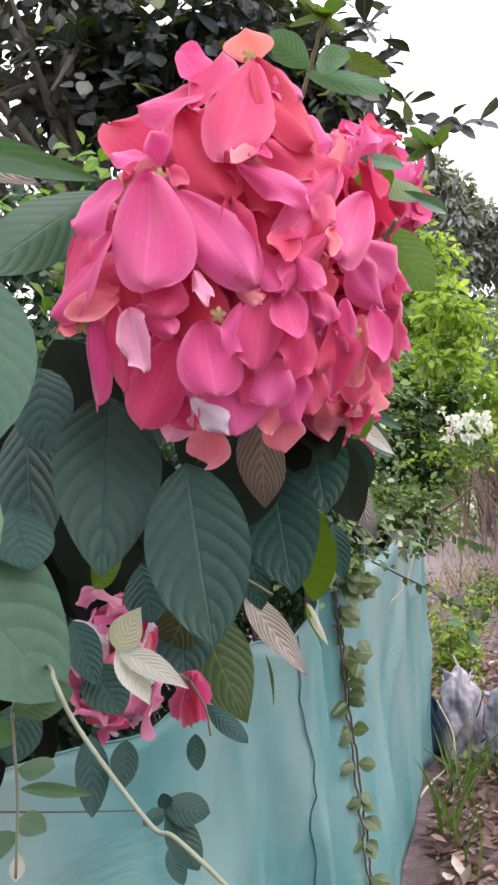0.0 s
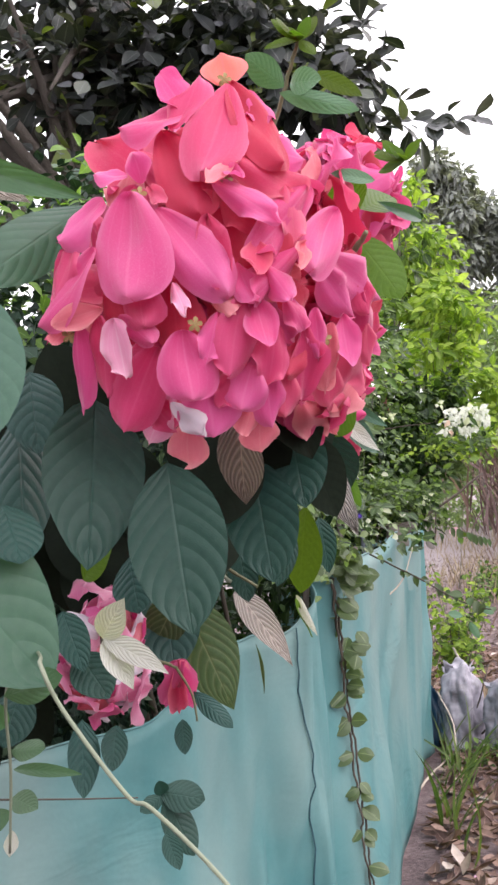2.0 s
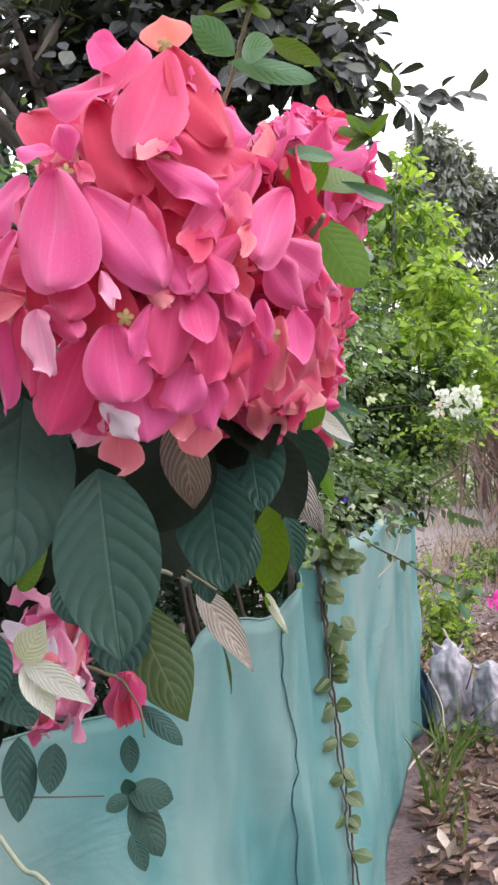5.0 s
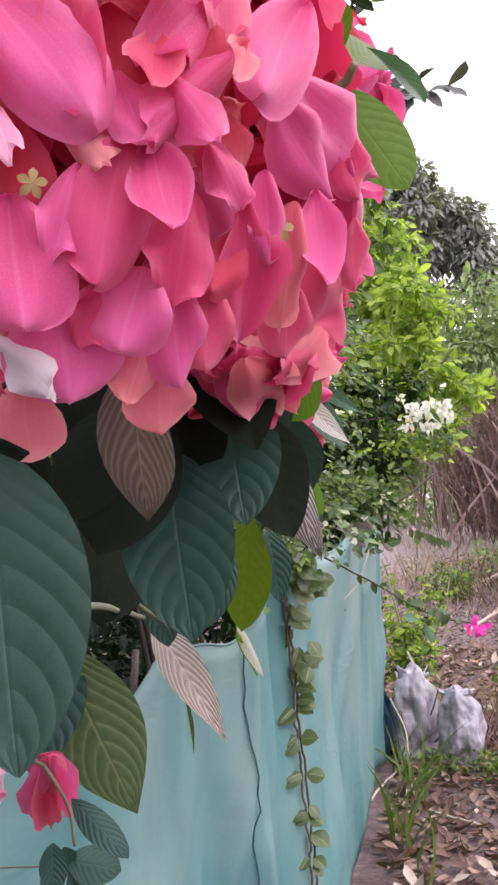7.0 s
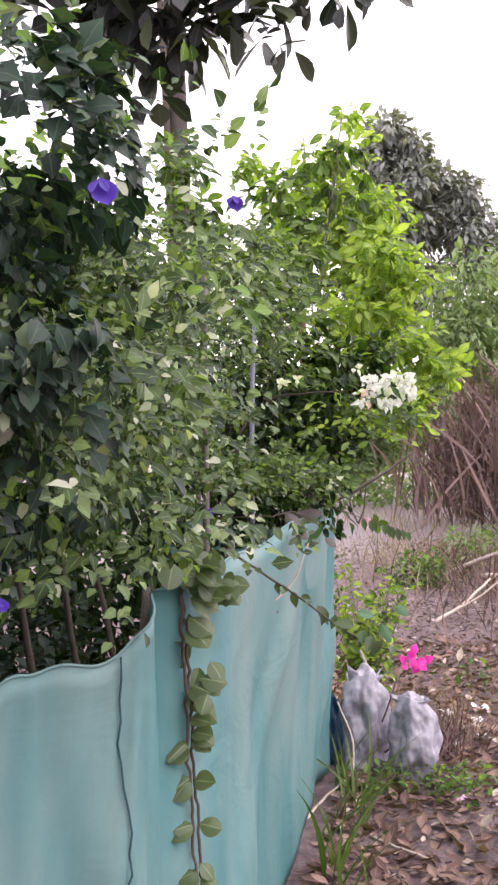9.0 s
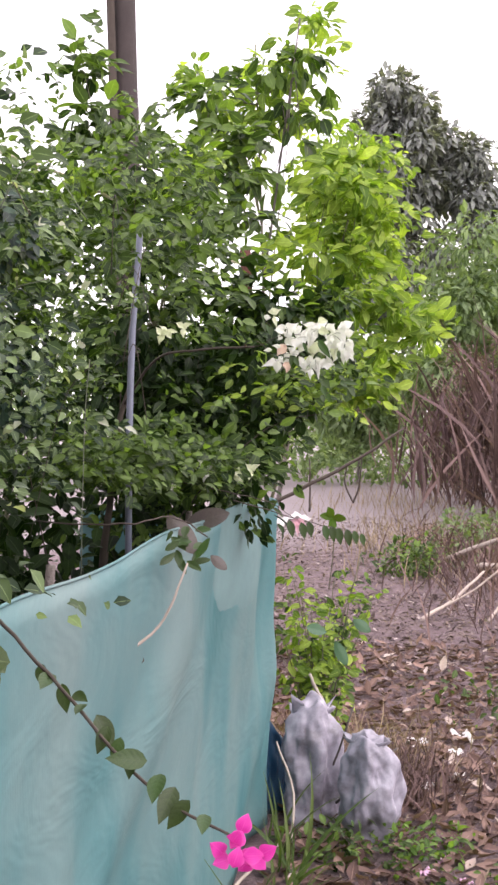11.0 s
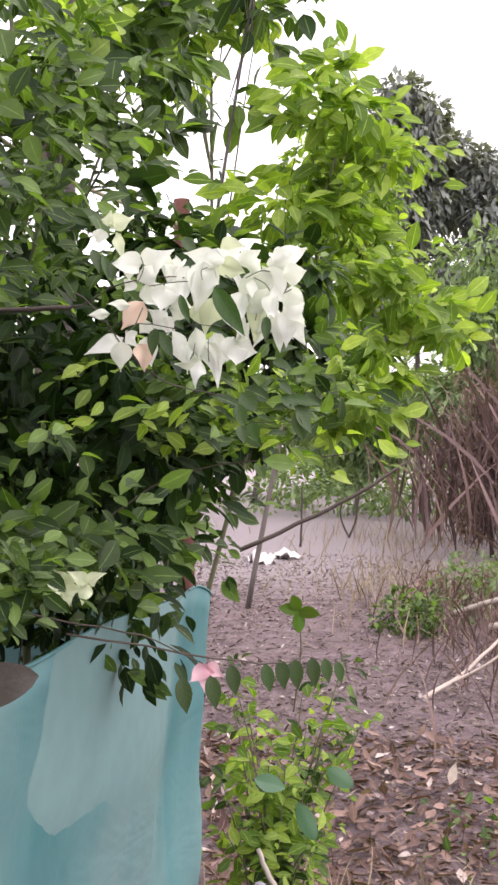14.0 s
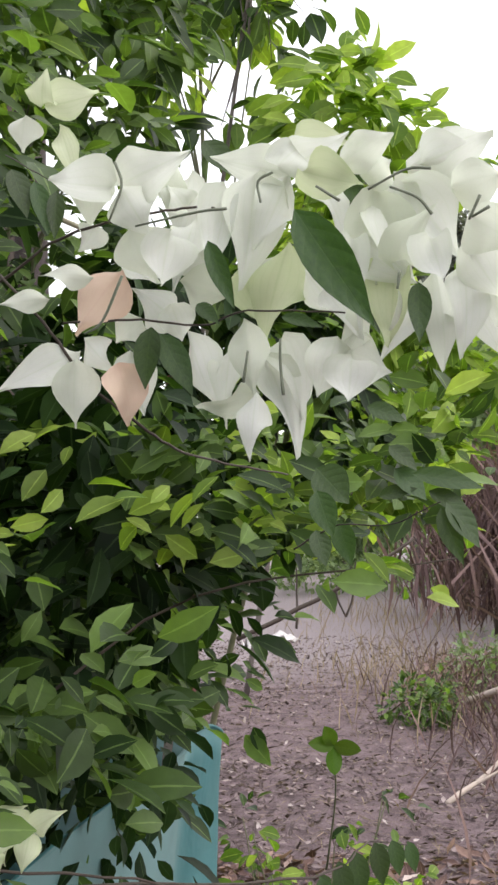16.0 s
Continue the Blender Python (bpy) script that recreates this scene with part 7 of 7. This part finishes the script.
def sack(at, wide, high, seed, label, turn=0.0):
    bm = bmesh.new()
    bmesh.ops.create_icosphere(bm, subdivisions=5, radius=1)
    for v in bm.verts:
        d = v.co.copy()
        crumple = 0.25 * noise.noise(d * 1.8 + Vector((seed, 0, 0))) + 0.3 * noise.voronoi(d * 1.9 + Vector((0, seed, 0)))[0][0] + 0.16 * noise.voronoi(d * 4.2 + Vector((3, 0, seed)))[0][0] - 0.2
        crumple += 0.05 * (noise.voronoi(d * 6.5 + Vector((seed, 1, 0)))[0][1] - noise.voronoi(d * 6.5 + Vector((seed, 1, 0)))[0][0]) + 0.015 * noise.noise(d * 9)
        k = 1 + crumple - 0.15
        top = max(0.0, d.z)
        pinch = (1 - 0.25 * top ** 2) / max(0.62, math.hypot(d.x, d.y) ** 0.6 + 0.1)
        v.co = Vector((d.x * wide * k * pinch, d.y * wide * 0.75 * k * pinch, max(-0.93, d.z) * high * 0.5 * (1 + 0.2 * crumple)))
        if d.z > 0.6:
            v.co.z += 0.22 * high * (d.z - 0.6) * noise.noise(Vector((d.x * 3.5, d.y * 3.5, seed * 3.0)))
    ob = part("plastic_sack", bm, M_SACK)
    ob.matrix_basis = pose(at[0], at[1], at[2] + high * 0.465, 0, 0, turn)
    tagged(ob, label, "sack", "sacks by the fence")
    # loose gathered mouth of the sack
    bm = bmesh.new()
    n, r = 18, 5
    ring = []
    for i in range(n):
        w = 2 * math.pi * i / n
        row = []
        for q in range(r + 1):
            t = q / r
            rad = wide * (0.42 - 0.22 * math.sin(math.pi * min(1, t * 1.2)) + 0.12 * t) * (1.15 + 0.8 * noise.noise(Vector((math.cos(w) * 2.5, math.sin(w) * 2.5, seed + t))))
            row.append(bm.verts.new((rad * math.cos(w), rad * 0.4 * math.sin(w), high * (0.3 + 0.16 * t + 0.22 * t * noise.noise(Vector((math.cos(w) * 2.2, math.sin(w) * 2.2, seed * 2.0)))))))
        ring.append(row)
    for i in range(n):
        for q in range(r):
            bm.faces.new((ring[i][q], ring[(i + 1) % n][q], ring[(i + 1) % n][q + 1], ring[i][q + 1]))
    mouth = part("sack_mouth", bm, M_SACK)
    mouth.parent = ob
    mouth.modifiers.new("thickness", "SOLIDIFY").thickness = 0.002
    return ob


sack((1.015, 7.2, soil_height(1.015, 7.2)), 0.15, 0.54, 1, "crumpled dirty-white plastic sack against the fence corner", 10)
sack((1.225, 6.98, soil_height(1.225, 6.98)), 0.14, 0.44, 4, "torn dirty-white plastic sack sagging on the soil", -25)


def tarp():
    bm = bmesh.new()
    n = 12
    grid = [[bm.verts.new((0.80 + 0.12 * i / n + 0.012 * noise.noise(Vector((i * 0.5, j * 0.4, 0))), 7.22 + 0.14 * i / n + 0.03 * noise.noise(Vector((i * 0.4, j * 0.3, 4))), 0.0 + 0.5 * j / n * (1 - 0.5 * i / n))) for i in range(n + 1)] for j in range(n + 1)]
    for j in range(n):
        for i in range(n):
            bm.faces.new((grid[j][i], grid[j][i + 1], grid[j + 1][i + 1], grid[j + 1][i]))
    ob = part("plastic_sheet", bm, plain("dark_blue_plastic", (0.015, 0.06, 0.12), 0.35, 0.3, 20))
    ob.modifiers.new("thickness", "SOLIDIFY").thickness = 0.003
    tagged(ob, "scrap of dark blue plastic sheet behind the fence corner", "plastic sheet")


tarp()


# ---- sticks ----
def stick(pts, r, label, material=None):
    ob = tube("dead_stick", curve_pts(pts, 4, r * 0.3, int(pts[0][0] * 100)), r, r * 0.6, material or M_DEADWOOD, None, "", 7)
    tagged(ob, label, "stick", "dead sticks")
    return ob


stick([(2.95, 15.3, 0.12), (3.15, 14.9, 0.28), (3.6, 13.9, 0.62)], 0.035, "bleached dead branch lying on the bank")
stick([(2.2, 12.0, 0.04), (2.5, 12.3, 0.14), (2.85, 12.7, 0.33)], 0.018, "bleached dead stick lying on the soil")
stick([(2.3, 12.2, 0.05), (2.6, 12.2, 0.2), (2.9, 12.2, 0.42)], 0.012, "thin bleached dead stick lying on the soil")
stick([(2.7, 11.8, 0.05), (2.85, 12.1, 0.12), (3.0, 12.5, 0.22)], 0.014, "thin bleached dead stick lying on the soil")
stick([(3.1, 14.2, 0.2), (3.3, 13.9, 0.22), (3.5, 13.5, 0.2)], 0.03, "bleached dead branch lying on the bank")
stick([(1.04, 7.32, 0.05), (1.10, 7.15, 0.25), (1.17, 7.05, 0.5)], 0.006, "thin grey stick leaning on a sack", M_BARK)
stick([(1.1, 7.1, 0.1), (1.2, 7.0, 0.22), (1.33, 6.95, 0.36)], 0.006, "thin grey stick leaning on a sack", M_BARK)
stick([(1.1, 7.36, 0.0), (1.075, 7.36, 0.413), (1.044, 7.36, 0.494), (1.015, 7.36, 0.571)], 0.011, "pale broken stick standing behind the sacks")
stick([(0.9, 6.8, 0.02), (0.92, 6.9, 0.2), (0.86, 7.0, 0.38)], 0.006, "thin grey stick leaning on the net", M_DEADWOOD)
stick([(0.65, 6.3, 0.02), (0.74, 6.55, 0.03), (0.86, 6.75, 0.06)], 0.008, "pale bent stick at the foot of the net", M_DEADWOOD)
stick([(0.9, 6.0, 0.03), (1.0, 5.8, 0.04), (1.1, 5.7, 0.03)], 0.007, "pale twig on the soil", M_DEADWOOD)
stick([(0.45, 4.88, 1.13), (0.531, 4.9, 1.19), (0.568, 4.9, 1.26), (0.596, 4.92, 1.33)], 0.0038, "tan dry shoot drooping over the net hem", M_DEADWOOD)
stick([(1.0, 14.2, 0.8), (1.6, 14.1, 1.1), (2.0, 14, 1.32), (2.35, 14, 1.56)], 0.02, "dark bare limb leaning across the open ground", M_TWIG)
stick([(1.99, 23.0, 0.1), (2.0, 23, 0.5), (2.0, 23, 1.0)], 0.02, "dark dead sapling stem standing", M_TWIG)
stick([(2.93, 25, 0.1), (3.05, 25, 0.45), (3.1, 25, 1.0)], 0.02, "dark forked dead stem standing", M_TWIG)
stick([(2.93, 25, 0.1), (2.78, 25, 0.45), (2.82, 25, 0.8)], 0.018, "dark forked dead stem standing", M_TWIG)

# ---- big grey-brown leaves drooping over the hem ----
M_DULL = broadleaf("dull_grey_brown_leaf", (0.075, 0.062, 0.062), (0.15, 0.125, 0.12), vein_gain=0.12, rough=0.45, relief=0.1, veins=5.0)
drooper = empty("drooping_creeper", (0.45, 4.9, 1.36), "creeper with big dull grey-green leaves over the net hem", "vine")
tube("stem", curve_pts([(0.25, 5.0, 1.42), (0.45, 4.9, 1.42), (0.56, 4.98, 1.43), (0.64, 5.0, 1.38)], 5, 0.003, 1), 0.002, 0.0015, M_TWIG, drooper)
for b, t, w in [((0.572, 5.5, 1.372), (0.69, 5.5, 1.402), 0.06), ((0.536, 5.2, 1.417), (0.615, 5.2, 1.32), 0.058), ((0.426, 4.95, 1.165), (0.486, 4.95, 1.136), 0.05), ((0.421, 4.95, 1.118), (0.495, 4.95, 1.108), 0.065), ((0.648, 4.9, 1.348), (0.686, 4.9, 1.317), 0.026)]:
    broad_leaf(b, t, (0.1, -1, 0.5), w, M_DULL, drooper)
for k in range(16):
    rr = random.Random(k)
    b = Vector((rr.uniform(0.54, 0.65), rr.uniform(4.95, 5.12), rr.uniform(1.31, 1.41)))
    d = Vector((rr.uniform(-1, 1), rr.uniform(-1, 0), rr.uniform(-0.9, 0.2))).normalized() * rr.uniform(0.04, 0.06)
    broad_leaf(b, b + d, (0, -1, 0.9), 0.02, M_BOUG_BIG, drooper)


# ---- grass, weeds and litter ----
def tuft(name, at, n, spread, length, lean, material, seed, label, template=None, kind_word="grass"):
    rng = np.random.default_rng(seed)
    base = np.stack([rng.normal(at[0], spread[0], n), rng.normal(at[1], spread[1], n)], 1)
    z = np.array([soil_height(x, y) for x, y in base])
    d = rng.normal(0, 0.28, (n, 3)) + np.array(lean)
    d[:, 2] = 1
    ob = scatter(name, template or T_BLADE, np.column_stack([base, z]), d, random_unit(rng, n), length * rng.uniform(0.5, 1.2, n), material)
    tagged(ob, label, kind_word, kind="stuff")
    return ob


tuft("grass", (0.70, 5.55), 16, (0.03, 0.22), 0.42, (0.2, -0.1, 0), M_GRASS, 1, "long green grass blades along the foot of the net")
tuft("grass", (0.86, 6.5), 26, (0.04, 0.2), 0.36, (0.15, -0.1, 0), M_GRASS, 2, "green grass blades beside the fence corner")
tuft("dry_grass", (1.22, 8.0), 420, (0.25, 0.25), 0.2, (0, 0, 0), M_STRAW, 5, "dry tan grass under the shrub", T_STRAW)
tuft("dry_grass", (1.6, 8.4), 260, (0.5, 0.5), 0.12, (0, 0, 0), M_STRAW, 6, "dry trampled grass", T_STRAW)
tuft("dry_grass", (1.35, 7.55), 420, (0.22, 0.2), 0.24, (0.1, 0, 0), M_STRAW_DARK, 21, "brown dry stems under the corner shrub", T_STRAW)
tuft("dry_grass", (2.3, 8.6), 260, (0.45, 0.7), 0.12, (0, 0, 0), M_STRAW_DARK, 22, "brown dry weeds flattened on the soil", T_STRAW)
tuft("dry_grass", (3.3, 17.5), 900, (0.7, 1.6), 0.35, (0, 0, 0), M_STRAW, 23, "tan dry grass along the foot of the brush", T_STRAW)
tuft("dry_grass", (3.6, 24), 360, (0.9, 2.0), 0.4, (0, 0, 0), M_STRAW, 7, "pale dry grass beyond the trees", T_STRAW)
tuft("dry_grass", (3.7, 13.8), 1800, (0.6, 2.2), 0.5, (0, 0, 0), M_STRAW_DARK, 12, "brown dry stalks on the bank", T_STRAW)


def weed_patch(at, radius, height, n, size, material, seed, label):
    rng = np.random.default_rng(seed)
    blobs = []
    for k in range(10):
        x, y = rng.normal(at[0], radius * 0.5), rng.normal(at[1], radius * 0.6)
        blobs.append(((x, y, soil_height(x, y) + height * rng.uniform(0.25, 0.6)), (radius * 0.4, radius * 0.4, height * 0.4), n // 10))
    ob = crown("weeds", blobs, T_OVAL, size, material, None, rng, fall=0.2)
    tagged(ob, label, "weeds", kind="stuff")


weed_patch((1.12, 6.75), 0.22, 0.14, 260, 0.04, M_BOUG, 3, "short green weeds at the foot of the sacks")
weed_patch((1.45, 6.75), 0.3, 0.1, 260, 0.035, M_FRESH_VINE, 4, "low green weeds on the soil")
weed_patch((2.62, 15.2), 0.35, 0.42, 700, 0.07, M_BOUG, 8, "dark green weed clump on the bank")
weed_patch((3.5, 16.5), 0.6, 0.6, 700, 0.08, M_FEATHER, 9, "grey-green weeds before the brush")
weed_patch((3.3, 11.5), 0.5, 0.3, 260, 0.06, M_FEATHER, 10, "sparse grey-green weeds on the bank")
weed_patch((2.6, 33), 2.2, 1.2, 1500, 0.16, M_FEATHER, 13, "grey-green undergrowth beyond the dusty track")
weed_patch((5.6, 31), 1.8, 1.4, 1200, 0.16, M_FEATHER, 14, "grey-green undergrowth beyond the brush")
weed_patch((3.2, 16.2), 0.4, 0.5, 420, 0.06, M_DRYBRUSH, 15, "brown withered weeds on the bank")
weed_patch((2.2, 9.0), 0.35, 0.2, 120, 0.05, M_BOUG, 11, "sparse low weeds among dry leaves")


def litter():
    rng = np.random.default_rng(51)
    groups = [(2600, 0.62, 1.9, 4.0, 8.0, 0.085), (2600, 0.9, 2.7, 7.3, 11.0, 0.085), (3000, 1.0, 3.2, 9.5, 13.5, 0.055), (4200, 1.0, 4.2, 13, 22, 0.055)]
    for k, (n, x0, x1, y0, y1, s) in enumerate(groups):
        y = rng.uniform(y0, y1, n)
        edge = np.interp(y, [3.5, 5.2, 7.1, 8, 22], [0.3, 0.6, 0.9, 0.9, 0.4])
        x = edge + (x1 - x0) * rng.uniform(0, 1, n) ** 1.3
        z = np.array([soil_height(a, b) for a, b in zip(x, y)]) + rng.uniform(0.006, 0.03, n)
        d = random_unit(rng, n)
        d[:, 2] *= 0.25
        u = random_unit(rng, n) * 0.45
        u[:, 2] = 1
        ob = scatter("leaf_litter", blade(3, 2, 0.5, 0.45, 1.0, 0.5, -0.25, 0.2), np.column_stack([x, y, z]), d, u, s * rng.uniform(0.3, 1.25, n), M_LITTER if k < 2 else M_LITTER_GREY)
        tagged(ob, "fallen dry leaves, tan to brown, scattered on soil", "leaf litter", kind="stuff")
    n = 2600
    y = rng.uniform(6.0, 20, n)
    x = np.interp(y, [6, 20], [1.0, 1.0]) + rng.uniform(0, 2.4, n)
    z = np.array([soil_height(a, b) for a, b in zip(x, y)]) + 0.012
    d = random_unit(rng, n)
    d[:, 2] *= 0.1
    ob = scatter("twig_litter", blade(2, 1, 0.03, 0.5, 0.5, 0.3, 0.1), np.column_stack([x, y, z]), d, np.tile((0.0, 0.0, 1.0), (n, 1)), rng.uniform(0.05, 0.3, n), M_STRAW)
    tagged(ob, "thin dry twigs and straw scattered on soil", "twigs", kind="stuff")
    # clods and small stones
    bm = bmesh.new()
    for i in range(1400):
        yy = rng.uniform(5.5, 20)
        xx = np.interp(yy, [5, 7, 8, 20], [0.8, 1.0, 1.1, 0.8]) + rng.uniform(0, 2.6)
        r = rng.uniform(0.006, 0.022)
        m = Matrix.Translation((xx, yy, soil_height(xx, yy) + r * 0.3)) @ Matrix.Diagonal((r, r * rng.uniform(0.6, 1), r * 0.6, 1))
        bmesh.ops.create_icosphere(bm, subdivisions=1, radius=1, matrix=m)
    tagged(part("clods", bm, plain("grey_brown_clod", (0.2, 0.15, 0.14), 0.95, 0.4, 30)), "small grey-brown clods and stones on the path", "stones", kind="stuff")


litter()


def scrap(at, size, seed, label, material):
    bm = bmesh.new()
    n = 8
    g = [[bm.verts.new((size * (i / n - 0.5), size * 0.7 * (j / n - 0.5), 0.35 * size * noise.noise(Vector((i * 0.45, j * 0.45, seed))) + 0.15 * size)) for i in range(n + 1)] for j in range(n + 1)]
    for j in range(n):
        for i in range(n):
            bm.faces.new((g[j][i], g[j][i + 1], g[j + 1][i + 1], g[j + 1][i]))
    ob = part("plastic_scrap", bm, material)
    ob.matrix_basis = pose(at[0], at[1], soil_height(at[0], at[1]) + 0.004, 0, 0, seed * 47)
    ob.modifiers.new("thickness", "SOLIDIFY").thickness = 0.002
    tagged(ob, label, "litter", "scraps on the soil")


M_SCRAP = plain("dusty_white_scrap", (0.6, 0.57, 0.56), 0.6, 0.25, 30)
M_PINKSCRAP = plain("pink_fallen_bract", (0.7, 0.42, 0.6), 0.6, 0.2, 30)
for k, (x, y, s) in enumerate([(1.6, 8.3, 0.12), (1.75, 8.1, 0.1), (1.85, 8.4, 0.14), (1.7, 7.75, 0.08), (1.55, 7.6, 0.07), (1.95, 7.9, 0.1), (1.35, 21.0, 0.5), (1.7, 21.5, 0.4)]):
    scrap((x, y), s, k, "crumpled dusty white scrap lying on soil", M_SCRAP)
for k, (x, y, s) in enumerate([(1.38, 6.55, 0.06), (1.46, 6.7, 0.05), (1.5, 6.45, 0.05), (0.95, 5.3, 0.04), (0.72, 4.9, 0.03)]):
    scrap((x, y), s, k + 20, "fallen pale pink petals lying on soil", M_PINKSCRAP)
